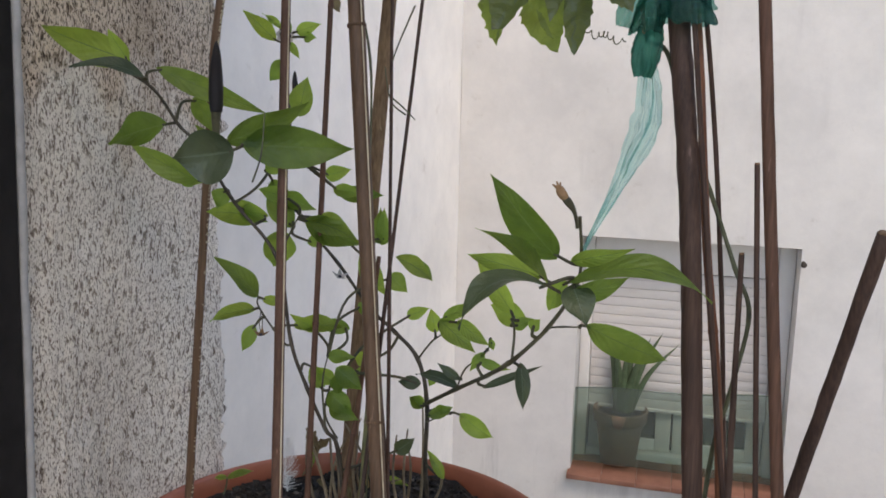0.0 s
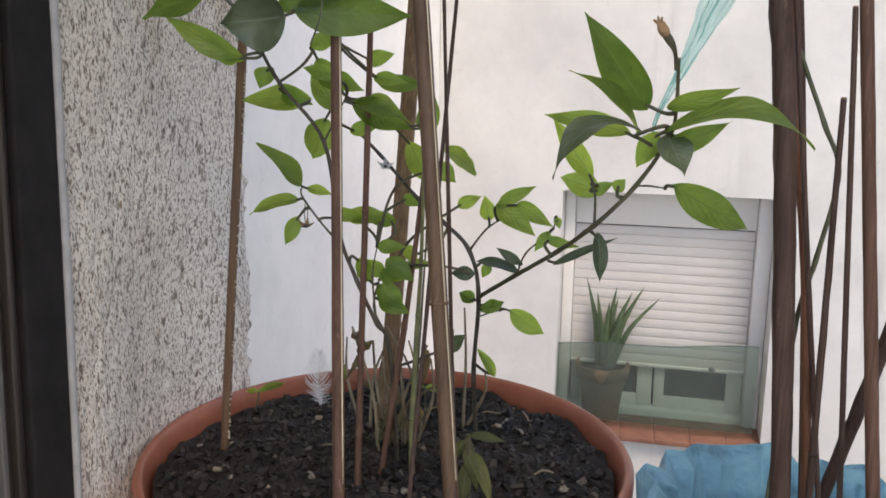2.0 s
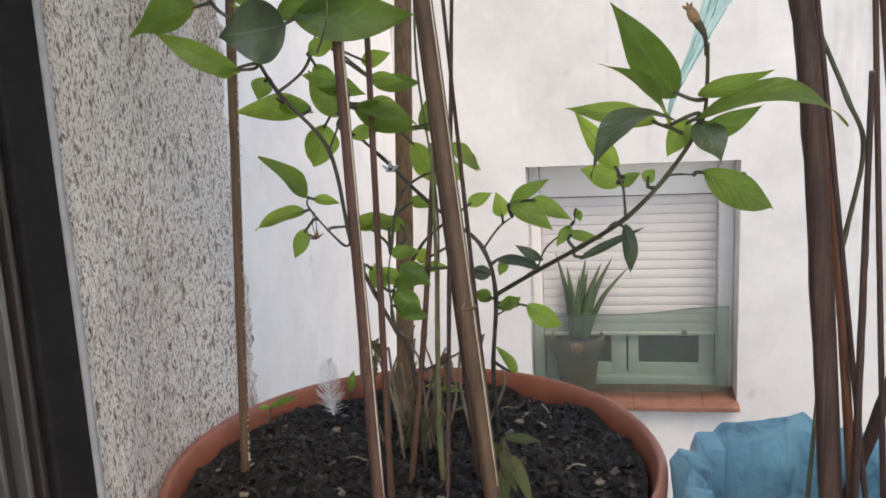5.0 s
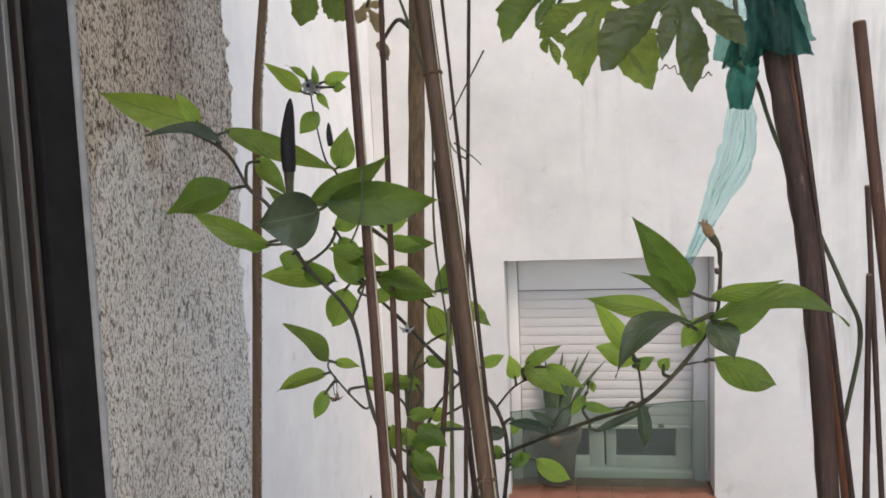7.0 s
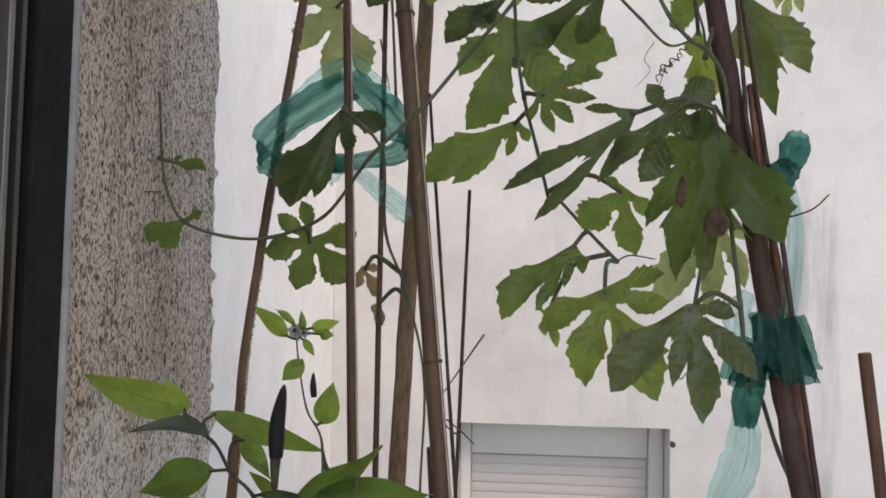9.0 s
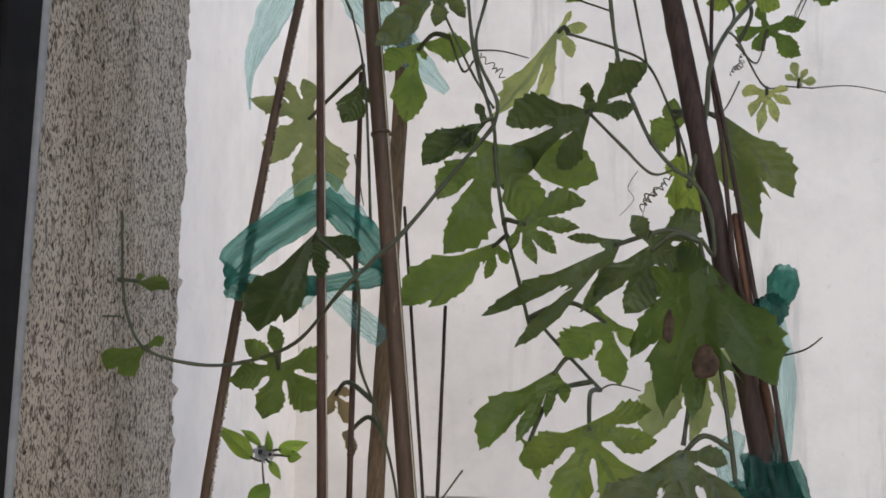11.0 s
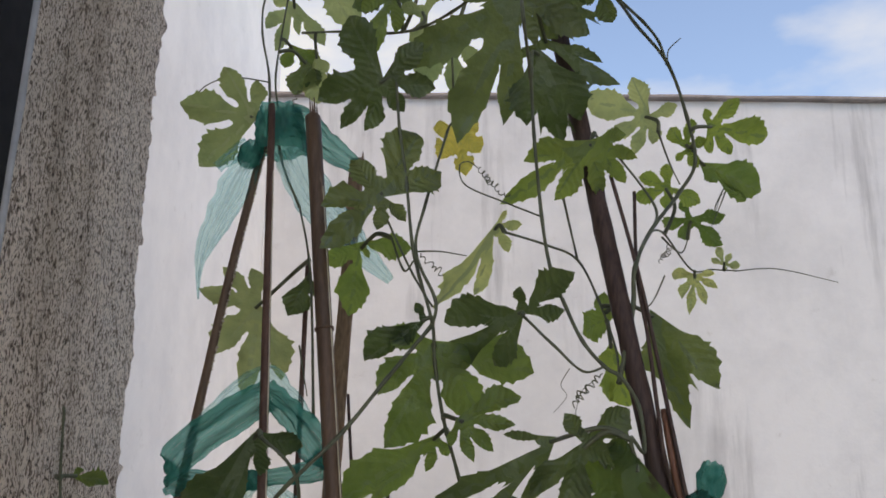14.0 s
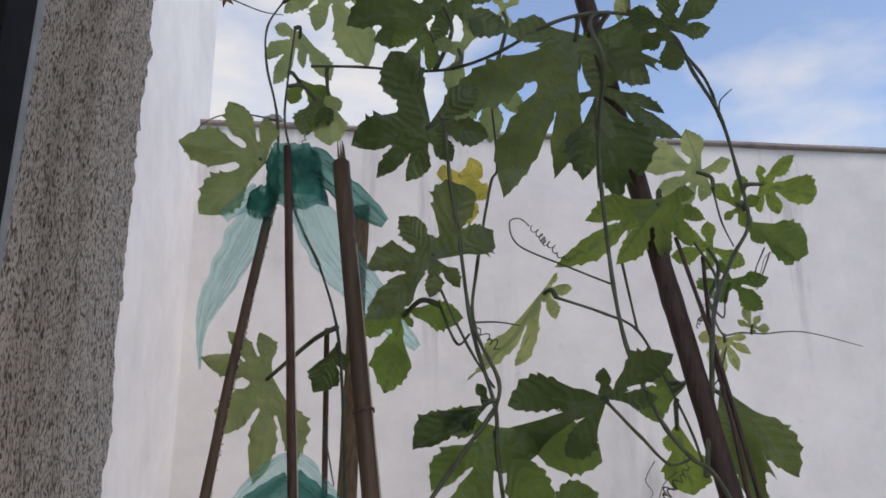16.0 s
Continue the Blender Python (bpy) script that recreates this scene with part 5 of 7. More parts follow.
def ties():
    g = "plastic ties on the stakes"
    # top of the leaning canes: wound round, with ragged tails
    root = thing("plastic_tie", (-0.207, 0.752, 1.06), "torn green plastic strip tied round the tops of the canes", "plastic tie", g)
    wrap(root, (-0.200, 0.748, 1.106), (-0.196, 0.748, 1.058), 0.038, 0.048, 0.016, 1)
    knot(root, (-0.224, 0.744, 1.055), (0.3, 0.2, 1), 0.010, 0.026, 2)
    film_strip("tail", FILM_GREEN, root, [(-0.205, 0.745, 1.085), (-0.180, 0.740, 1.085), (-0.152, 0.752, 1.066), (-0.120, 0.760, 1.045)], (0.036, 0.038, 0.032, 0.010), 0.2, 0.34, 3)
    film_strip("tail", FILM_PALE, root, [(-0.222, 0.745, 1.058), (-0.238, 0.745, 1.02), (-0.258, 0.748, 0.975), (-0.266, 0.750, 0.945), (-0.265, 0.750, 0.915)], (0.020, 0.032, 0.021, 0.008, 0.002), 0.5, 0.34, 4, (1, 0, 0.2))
    film_strip("tail", FILM_PALE, root, [(-0.226, 0.742, 1.065), (-0.240, 0.740, 1.052), (-0.254, 0.740, 1.040)], (0.016, 0.018, 0.012), 0.3, 0.3, 5)
    film_strip("tail", FILM_PALE, root, [(-0.190, 0.752, 1.065), (-0.165, 0.76, 1.02), (-0.125, 0.77, 0.975), (-0.090, 0.78, 0.940)], (0.034, 0.042, 0.028, 0.011), 0.4, 0.32, 6)
    # the loop lower on the same canes
    root = thing("plastic_tie", (-0.19, 0.68, 0.80), "wide loop of green plastic film slung round three canes", "plastic tie", g)
    film_strip("loop", FILM_GREEN, root, [(-0.184, 0.692, 0.824), (-0.206, 0.672, 0.806), (-0.231, 0.657, 0.785), (-0.250, 0.655, 0.765), (-0.252, 0.668, 0.755), (-0.236, 0.684, 0.753), (-0.195, 0.690, 0.755)], (0.026, 0.030, 0.028, 0.028, 0.024, 0.020, 0.014), 0.25, 0.30, 7)
    film_strip("loop", FILM_GREEN, root, [(-0.184, 0.692, 0.824), (-0.166, 0.675, 0.810), (-0.146, 0.658, 0.790), (-0.134, 0.655, 0.772), (-0.146, 0.676, 0.762), (-0.188, 0.690, 0.756)], (0.026, 0.026, 0.030, 0.028, 0.018, 0.012), 0.25, 0.30, 8)
    film_strip("canopy", FILM_PALE, root, [(-0.236, 0.662, 0.792), (-0.210, 0.680, 0.820), (-0.186, 0.690, 0.836), (-0.162, 0.676, 0.818), (-0.140, 0.662, 0.798)], (0.010, 0.020, 0.026, 0.022, 0.010), 0.2, 0.4, 9)
    knot(root, (-0.190, 0.686, 0.755), (0, 0, 1), 0.009, 0.016, 3)
    film_strip("tail", FILM_PALE, root, [(-0.184, 0.690, 0.754), (-0.165, 0.695, 0.738), (-0.145, 0.70, 0.722), (-0.134, 0.70, 0.712)], (0.010, 0.018, 0.020, 0.018), 0.5, 0.22, 10, (1, 0, 1))
    film_strip("tail", FILM_PALE, root, [(-0.190, 0.684, 0.752), (-0.197, 0.684, 0.744), (-0.201, 0.684, 0.738)], (0.008, 0.012, 0.009), 0.5, 0.3, 11)
    # upper tie on the dark stake
    root = thing("plastic_tie", (0.135, 0.605, 0.74), "small green plastic bow tied to the dark stake", "plastic tie", g)
    knot(root, (0.143, 0.607, 0.738), (0.6, 0, 0.6), 0.010, 0.026, 4, FILM_DARK)
    knot(root, (0.1545, 0.611, 0.757), (0.25, 0.1, 1), 0.0095, 0.027, 12)
    film_strip("tail", FILM_PALE, root, [(0.149, 0.606, 0.735), (0.153, 0.602, 0.70), (0.150, 0.60, 0.66), (0.144, 0.598, 0.615), (0.144, 0.597, 0.600)], (0.008, 0.012, 0.012, 0.012, 0.006), 0.5, 0.2, 13, (1, 0, 0))
    # large lower tie with its long streamer
    root = thing("plastic_tie", (0.145, 0.60, 0.60), "bunched green plastic tie with a long pale streamer", "plastic tie", g)
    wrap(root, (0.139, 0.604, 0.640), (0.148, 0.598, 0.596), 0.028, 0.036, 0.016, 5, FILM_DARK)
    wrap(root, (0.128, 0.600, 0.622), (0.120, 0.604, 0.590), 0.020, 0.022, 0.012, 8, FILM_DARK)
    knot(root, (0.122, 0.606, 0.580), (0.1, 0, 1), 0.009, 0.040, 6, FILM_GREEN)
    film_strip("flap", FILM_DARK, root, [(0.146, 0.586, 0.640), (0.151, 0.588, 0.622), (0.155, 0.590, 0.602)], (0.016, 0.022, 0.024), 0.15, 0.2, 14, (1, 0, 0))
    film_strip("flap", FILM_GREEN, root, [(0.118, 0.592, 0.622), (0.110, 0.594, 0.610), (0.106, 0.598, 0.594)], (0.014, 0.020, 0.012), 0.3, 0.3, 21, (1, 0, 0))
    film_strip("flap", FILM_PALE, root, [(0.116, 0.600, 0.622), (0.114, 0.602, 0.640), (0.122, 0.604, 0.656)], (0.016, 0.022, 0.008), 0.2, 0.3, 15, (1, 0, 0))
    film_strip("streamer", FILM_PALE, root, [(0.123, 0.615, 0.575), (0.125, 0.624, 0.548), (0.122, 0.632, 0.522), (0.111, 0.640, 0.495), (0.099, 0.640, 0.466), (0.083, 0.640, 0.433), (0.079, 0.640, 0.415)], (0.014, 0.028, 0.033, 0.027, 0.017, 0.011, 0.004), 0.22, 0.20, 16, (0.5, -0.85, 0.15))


# ---- small things on the soil ----
def feather():
    root = thing("feather", (-0.256, 0.800, SOIL_Z + 0.004), "small fluffy white bird feather standing in the soil", "feather")
    shaft = [Vector((-0.254, 0.800, SOIL_Z - 0.004)), Vector((-0.257, 0.800, 0.125)), Vector((-0.257, 0.802, 0.146)), Vector((-0.256, 0.803, 0.164))]
    path = smooth_path(shaft, 14)
    bm = bmesh.new()
    tube(bm, path, lambda k: 0.0007 * (1 - 0.8 * k), 5)
    part("quill", bm, FEATHER, root)
    rng = random.Random(4)
    bm = bmesh.new()
    for i in range(90):
        p = path[rng.randint(3, 14)]
        a, ln = rng.uniform(0, 6.28), rng.uniform(0.005, 0.015)
        d = Vector((math.cos(a), 0.6 * math.sin(a), rng.uniform(-0.1, 0.7))) * ln
        tube(bm, smooth_path([p, p + d * 0.5 + Vector((0, 0, rng.uniform(-0.003, 0.003))), p + d], 3), lambda k: 0.00030 * (1 - 0.6 * k), 3, cap=False)
    part("down", bm, FEATHER, root, "fluffy down at the foot of the feather")
    for side in (-1, 1):
        bm = bmesh.new()
        for i in range(58):
            k = 0.16 + 0.84 * i / 57
            p = path[min(int(k * (len(path) - 1)), len(path) - 1)]
            down = max(0.0, 1 - k / 0.36)
            ln = 0.030 * (0.35 + 0.65 * math.sin(math.pi * min(1, 0.25 + k * 0.7))) * (1 - 0.55 * k) * rng.uniform(0.75, 1.1) * (1 - 0.5 * down)
            lean = radians(30 + 14 * (1 - k) + rng.uniform(-3, 3) + 60 * down * rng.random())
            e = p + Vector((side * ln * math.sin(lean), rng.uniform(-0.003, 0.003), ln * math.cos(lean)))
            curl = Vector((rng.uniform(-1, 1), rng.uniform(-1, 1), rng.uniform(-1, 1))) * 0.0035 * down
            mid = p.lerp(e, 0.5) + Vector((side * ln * 0.06, 0, -ln * 0.02)) + curl
            tube(bm, smooth_path([p, mid, e], 4), lambda k: 0.00034 * (1 - 0.6 * k), 3, cap=False)
        part("vane", bm, FEATHER, root)


def seedling(base, tips, label, tone="light"):
    base = Vector(base)
    root = thing("seedling", base, label, "seedling", "seedlings in the pot")
    head = Vector(tips[0][0])
    SKELETON[root.name] = [head]
    bm = bmesh.new()
    tube(bm, smooth_path([base - Vector((0, 0, 0.006)), base.lerp(head, 0.5) + Vector((0.003, 0, 0)), head], 6), lambda k: 0.0011, 6)
    part("stalk", bm, STEM_VINE, root)
    for b, t, w in tips:
        pepper_leaf(root, b, t, w, (0.1, -0.6, 0.75), 0.05, tone)


def small_things():
    feather()
    z = SOIL_Z
    seedling((-0.316, 0.757, z), (((-0.310, 0.765, 0.127), (-0.280, 0.770, 0.137), 0.012), ((-0.310, 0.765, 0.127), (-0.322, 0.758, 0.128), 0.008)), "tiny green seedling by the rim of the pot")
    seedling((-0.252, 0.840, z), (((-0.248, 0.845, 0.112), (-0.243, 0.848, 0.137), 0.011),), "tiny upright seedling at the back of the pot")
    seedling((-0.135, 0.775, z), (((-0.135, 0.790, 0.140), (-0.110, 0.798, 0.132), 0.011), ((-0.135, 0.790, 0.140), (-0.150, 0.780, 0.146), 0.008)), "small green seedling among the stakes")
    seedling((-0.050, 0.600, z), (((-0.050, 0.600, 0.176), (-0.018, 0.602, 0.172), 0.010), ((-0.052, 0.60, 0.166), (-0.040, 0.592, 0.131), 0.013), ((-0.052, 0.60, 0.171), (-0.070, 0.596, 0.146), 0.012), ((-0.046, 0.602, 0.161), (-0.028, 0.590, 0.122), 0.014), ((-0.050, 0.598, 0.154), (-0.052, 0.585, 0.118), 0.013)), "drooping withered green weed beside the bamboo cane", "wilted")
    # dry debris lying on the soil
    rng = random.Random(21)
    for k in range(7):
        a, r = rng.uniform(0, 6.28), RIM_R * 0.75 * math.sqrt(rng.random())
        p = Vector((POT_X + r * math.cos(a), POT_Y + r * math.sin(a), z + 0.010))
        d = Vector((rng.uniform(-1, 1), rng.uniform(-1, 1), rng.uniform(-0.05, 0.35))).normalized() * rng.uniform(0.012, 0.035)
        bm = bmesh.new()
        tube(bm, smooth_path([p - d * 0.5 + Vector((0, 0, -0.004)), p + Vector((0, 0, 0.002)), p + d * 0.5], 5), lambda k: 0.0009, 5, 1, 0.2)
        tagged(part("dry_twig", bm, STEM_DRY), "dry pale twig lying on the soil", "twig", "twigs on the soil")
    for k in range(7):
        a, r = rng.uniform(0, 6.28), RIM_R * 0.8 * math.sqrt(rng.random())
        p = Vector((POT_X + r * math.cos(a), POT_Y + r * math.sin(a), z + 0.012))
        bm = bmesh.new()
        bmesh.ops.create_icosphere(bm, subdivisions=2, radius=1)
        for v in bm.verts:
            v.co = p + Vector((v.co.x * 0.0042, v.co.y * 0.0034, v.co.z * 0.0022)) * (1 + 0.9 * noise.noise(v.co * 1.9 + p * 50))
        tagged(part("eggshell_bit", bm, CRUMB), "pale crumb lying on the dark soil", "crumb", "crumbs on the soil")
    # dead plant remains round the back stake
    for k in range(18):
        p = Vector((-0.140 + rng.uniform(-0.04, 0.06), 0.735 + rng.uniform(-0.05, 0.04), z - 0.004))
        q = p + Vector((rng.uniform(-0.035, 0.04), rng.uniform(-0.02, 0.02), rng.uniform(0.05, 0.13)))
        bm = bmesh.new()
        tube(bm, smooth_path([p, p.lerp(q, 0.5) + Vector((rng.uniform(-0.012, 0.012), 0, 0.01)), q], 7), lambda k: 0.0021 * (1 - 0.6 * k), 5, 1, 0.25)
        tagged(part("dry_stalk", bm, STEM_DRY), "thin dry dead stalk rising from the soil", "dry stalk", "dry stalks")


def dead_clump():
    """Shrivelled remains of an old plant round the foot of the stakes."""
    rng = random.Random(8)
    c = Vector((-0.135, 0.700, SOIL_Z))
    root = thing("dead_plant", c, "shrivelled brown remains of a dead plant in the soil", "dead plant")
    for k in range(5):
        foot = c + Vector((rng.uniform(-0.02, 0.02), rng.uniform(-0.02, 0.02), -0.004))
        head = foot + Vector((rng.uniform(-0.03, 0.03), rng.uniform(-0.02, 0.01), rng.uniform(0.10, 0.19)))
        bm = bmesh.new()
        tube(bm, smooth_path([foot, foot.lerp(head, 0.5) + Vector((rng.uniform(-0.012, 0.012), 0, 0)), head], 7), lambda k: 0.0022 * (1 - 0.5 * k), 6, 1, 0.25)
        part("dead_stem", bm, STEM_DRY, root)
        for q in range(3):
            p = foot.lerp(head, rng.uniform(0.2, 1.0))
            d = Vector((rng.uniform(-1, 1), rng.uniform(-1, 0.3), -rng.uniform(0.5, 1.6))).normalized() * rng.uniform(0.016, 0.040)
            w = rng.uniform(0.006, 0.013)
            film_strip("dead_leaf", LEAF_DRY, root, [p, p + d * 0.5 + Vector((rng.uniform(-0.006, 0.006), 0, 0.004)), p + d], (0.002, w, w * 0.7, 0.002), 1.6, 0.7, rng.uniform(0, 20), (1, 0, 0.1))


stucco_jamb()
courtyard()
home()
near_window()
far_window()
balcony_screen()
aloe()
wall_fixture()
flower_pot()
soil_bed("pot_soil", POT_X, POT_Y, SOIL_Z, 0.206, 7000, "dark crumbly potting soil with bits of bark", 2)
blue_bag()
all_canes()
ties()
dead_clump()

WILTED = (-0.205, 0.648, 0.330)
pepper_west = thing("pepper_plant", (-0.128, 0.672, SOIL_Z), "ornamental pepper plant with dark stems, green leaves and one black fruit", "pepper plant", "pepper plants")
pepper_east = thing("pepper_plant", (-0.072, 0.760, SOIL_Z), "spreading pepper plant with a long low branch and a withered flower", "pepper plant", "pepper plants")
vine = thing("bitter_melon_vine", (0.175, 0.600, 0.055), "climbing bitter melon vine with lobed leaves and curling tendrils", "vine")

stem(pepper_west, 'stem', 0.0024, 0.0013, (-0.128, 0.672, 0.085), (-0.132, 0.655, 0.221), (-0.141, 0.645, 0.249), (-0.158, 0.645, 0.284), (-0.174, 0.645, 0.326), (-0.185, 0.641, 0.402), (-0.219, 0.630, 0.450), (-0.234, 0.600, 0.499), (-0.249, 0.595, 0.516), (-0.255, 0.569, 0.545), (-0.278, 0.555, 0.562))
stem(pepper_west, 'branch', 0.0013, 0.0008, (-0.174, 0.645, 0.326), (-0.183, 0.650, 0.323), (-0.210, 0.655, 0.352), (-0.211, 0.655, 0.362))
stem(pepper_west, 'branch', 0.0015, 0.0008, (-0.219, 0.630, 0.450), (-0.196, 0.640, 0.471), (-0.210, 0.720, 0.514), (-0.239, 0.780, 0.534), (-0.253, 0.800, 0.579), (-0.257, 0.805, 0.607))
stem(pepper_west, 'branch', 0.0013, 0.0008, (-0.234, 0.600, 0.499), (-0.218, 0.600, 0.503), (-0.218, 0.605, 0.525))
stem(pepper_west, 'branch', 0.0013, 0.0008, (-0.185, 0.641, 0.402), (-0.178, 0.650, 0.421), (-0.172, 0.660, 0.439))
stem(pepper_west, 'branch', 0.0013, 0.0006, (-0.141, 0.645, 0.249), (-0.146, 0.650, 0.289), (-0.145, 0.660, 0.312))
stem(pepper_west, 'branch', 0.0013, 0.0006, (-0.138, 0.665, 0.233), (-0.148, 0.660, 0.258), (-0.143, 0.665, 0.286), (-0.131, 0.665, 0.297))
stem(pepper_west, 'branch', 0.0013, 0.0006, (-0.234, 0.600, 0.499), (-0.212, 0.590, 0.506), (-0.186, 0.585, 0.503))
stem(pepper_east, 'stem', 0.0027, 0.0017, (-0.072, 0.760, 0.085), (-0.072, 0.730, 0.180), (-0.063, 0.700, 0.264), (-0.072, 0.698, 0.306), (-0.095, 0.700, 0.329), (-0.119, 0.700, 0.349), (-0.162, 0.724, 0.385), (-0.183, 0.730, 0.403))
stem(pepper_east, 'branch', 0.0023, 0.0013, (-0.063, 0.700, 0.264), (-0.023, 0.655, 0.297), (0.014, 0.605, 0.328), (0.044, 0.549, 0.359), (0.070, 0.540, 0.388), (0.089, 0.529, 0.421), (0.092, 0.525, 0.442), (0.091, 0.515, 0.469))
stem(pepper_east, 'branch', 0.0013, 0.0007, (0.044, 0.549, 0.359), (0.043, 0.560, 0.377), (0.040, 0.565, 0.385))
stem(pepper_east, 'branch', 0.0013, 0.0007, (-0.072, 0.698, 0.306), (-0.057, 0.690, 0.326), (-0.044, 0.680, 0.337))
stem(pepper_east, 'branch', 0.0010, 0.0006, (-0.023, 0.655, 0.297), (-0.015, 0.650, 0.317), (0.006, 0.635, 0.338), (0.009, 0.640, 0.349))
stem(pepper_east, 'branch', 0.0010, 0.0006, (-0.064, 0.700, 0.245), (-0.055, 0.720, 0.245), (-0.046, 0.740, 0.243))
stem(pepper_east, 'branch', 0.0010, 0.0006, (0.070, 0.540, 0.388), (0.079, 0.550, 0.387), (0.090, 0.565, 0.384))
stem(pepper_east, 'branch', 0.0010, 0.0006, (0.014, 0.605, 0.328), (0.007, 0.600, 0.324))
stem(vine, 'stem', 0.0016, 0.0015, (0.175, 0.600, 0.090), (0.185, 0.600, 0.277), (0.195, 0.600, 0.334), (0.204, 0.600, 0.394), (0.192, 0.600, 0.428), (0.172, 0.610, 0.480), (0.148, 0.620, 0.540), (0.135, 0.620, 0.579), (0.120, 0.600, 0.590), (0.115, 0.600, 0.645), (0.102, 0.610, 0.766))
stem(vine, 'stem', 0.0015, 0.0014, (0.102, 0.610, 0.766), (0.095, 0.600, 0.788), (0.107, 0.610, 0.778), (0.107, 0.620, 0.811), (0.095, 0.620, 0.832), (0.083, 0.623, 0.841), (0.067, 0.625, 0.861), (0.056, 0.630, 0.888), (0.045, 0.630, 0.918), (0.039, 0.632, 0.962), (0.034, 0.630, 1.031), (0.031, 0.620, 1.078), (0.020, 0.565, 1.101), (0.023, 0.600, 1.151), (0.034, 0.620, 1.175))
stem(vine, 'stem', 0.0015, 0.0013, (0.088, 0.624, 0.644), (0.097, 0.632, 0.694), (0.102, 0.620, 0.766))
stem(vine, 'stem', 0.0015, 0.0013, (0.039, 0.690, 0.677), (0.012, 0.700, 0.706), (-0.012, 0.700, 0.731), (-0.017, 0.680, 0.725), (-0.027, 0.660, 0.760), (-0.039, 0.650, 0.803), (-0.046, 0.640, 0.845), (-0.048, 0.633, 0.874), (-0.059, 0.635, 0.913), (-0.065, 0.635, 0.940), (-0.071, 0.640, 0.997), (-0.077, 0.640, 1.039), (-0.081, 0.640, 1.087))
stem(vine, 'stem', 0.0014, 0.0010, (-0.048, 0.633, 0.874), (-0.046, 0.630, 0.893), (-0.062, 0.635, 0.933), (-0.055, 0.660, 0.981), (-0.037, 0.700, 1.061), (-0.031, 0.700, 1.080), (-0.033, 0.720, 1.160))
stem(vine, 'stem', 0.0016, 0.0010, (-0.048, 0.633, 0.874), (-0.083, 0.620, 0.829), (-0.113, 0.610, 0.790), (-0.152, 0.605, 0.751), (-0.198, 0.660, 0.710), (-0.246, 0.680, 0.693), (-0.281, 0.670, 0.692), (-0.314, 0.660, 0.703), (-0.329, 0.660, 0.726), (-0.335, 0.660, 0.756), (-0.338, 0.660, 0.806), (-0.339, 0.660, 0.808))
stem(vine, 'stem', 0.0019, 0.0012, (0.095, 0.630, 0.829), (0.113, 0.650, 0.891), (0.116, 0.649, 0.924), (0.141, 0.690, 0.967), (0.183, 0.740, 1.019), (0.200, 0.740, 1.050), (0.195, 0.740, 1.096), (0.174, 0.720, 1.142), (0.136, 0.680, 1.160), (0.104, 0.640, 1.170), (0.077, 0.640, 1.186), (0.034, 0.620, 1.175), (0.000, 0.630, 1.169), (-0.034, 0.660, 1.160), (-0.063, 0.700, 1.166), (-0.095, 0.740, 1.182), (-0.146, 0.780, 1.205), (-0.191, 0.800, 1.214))
stem(vine, 'stem', 0.0015, 0.0013, (0.114, 0.670, 1.185), (0.145, 0.690, 1.169), (0.164, 0.710, 1.159), (0.173, 0.720, 1.141))
stem(vine, 'stem', 0.0011, 0.0008, (0.141, 0.690, 0.967), (0.183, 0.800, 0.995), (0.238, 0.900, 0.982), (0.268, 0.920, 0.987), (0.300, 0.930, 0.988))
stem(vine, 'stem', 0.0013, 0.0009, (0.141, 0.690, 0.967), (0.154, 0.720, 0.999), (0.118, 0.710, 1.046), (0.091, 0.665, 1.046))
stem(vine, 'stem', 0.0013, 0.0009, (-0.214, 0.770, 1.066), (-0.218, 0.780, 1.147), (-0.233, 0.800, 1.213), (-0.237, 0.820, 1.265), (-0.223, 0.820, 1.294))
stem(vine, 'stem', 0.0013, 0.0009, (-0.174, 0.740, 1.001), (-0.198, 0.760, 1.057), (-0.203, 0.760, 1.104), (-0.212, 0.780, 1.157), (-0.208, 0.800, 1.254))
stem(vine, 'stem', 0.0013, 0.0009, (-0.147, 0.700, 0.805), (-0.155, 0.700, 0.928), (-0.174, 0.740, 1.001))
stem(vine, 'stem', 0.0013, 0.0008, (-0.174, 0.620, 0.787), (-0.146, 0.620, 0.757), (-0.148, 0.660, 0.696), (-0.134, 0.680, 0.651), (-0.118, 0.690, 0.575), (-0.121, 0.700, 0.462), (-0.109, 0.690, 0.351), (-0.113, 0.690, 0.247), (-0.115, 0.660, 0.085))
stem(vine, 'stem', 0.0011, 0.0009, (0.019, 0.600, 0.876), (0.044, 0.610, 0.854), (0.066, 0.620, 0.837), (0.083, 0.623, 0.841))
stem(vine, 'stem', 0.0011, 0.0009, (0.014, 0.700, 0.968), (0.052, 0.700, 0.956), (0.078, 0.700, 0.943), (0.093, 0.690, 0.906), (0.100, 0.660, 0.859), (0.095, 0.630, 0.829))
stem(vine, 'stem', 0.0011, 0.0009, (0.065, 0.690, 1.000), (0.078, 0.700, 0.943))
stem(vine, 'stem', 0.0010, 0.0008, (-0.091, 0.640, 0.972), (-0.065, 0.640, 0.917), (-0.048, 0.635, 0.888))
stem(vine, 'stem', 0.0010, 0.0008, (-0.083, 0.660, 0.951), (-0.072, 0.650, 0.921), (-0.064, 0.640, 0.926))
stem(vine, 'stem', 0.0010, 0.0006, (0.175, 0.780, 0.986), (0.205, 0.820, 0.981), (0.227, 0.860, 1.017))
stem(vine, 'stem', 0.0010, 0.0006, (0.161, 0.720, 1.072), (0.175, 0.740, 1.050), (0.184, 0.740, 1.027))
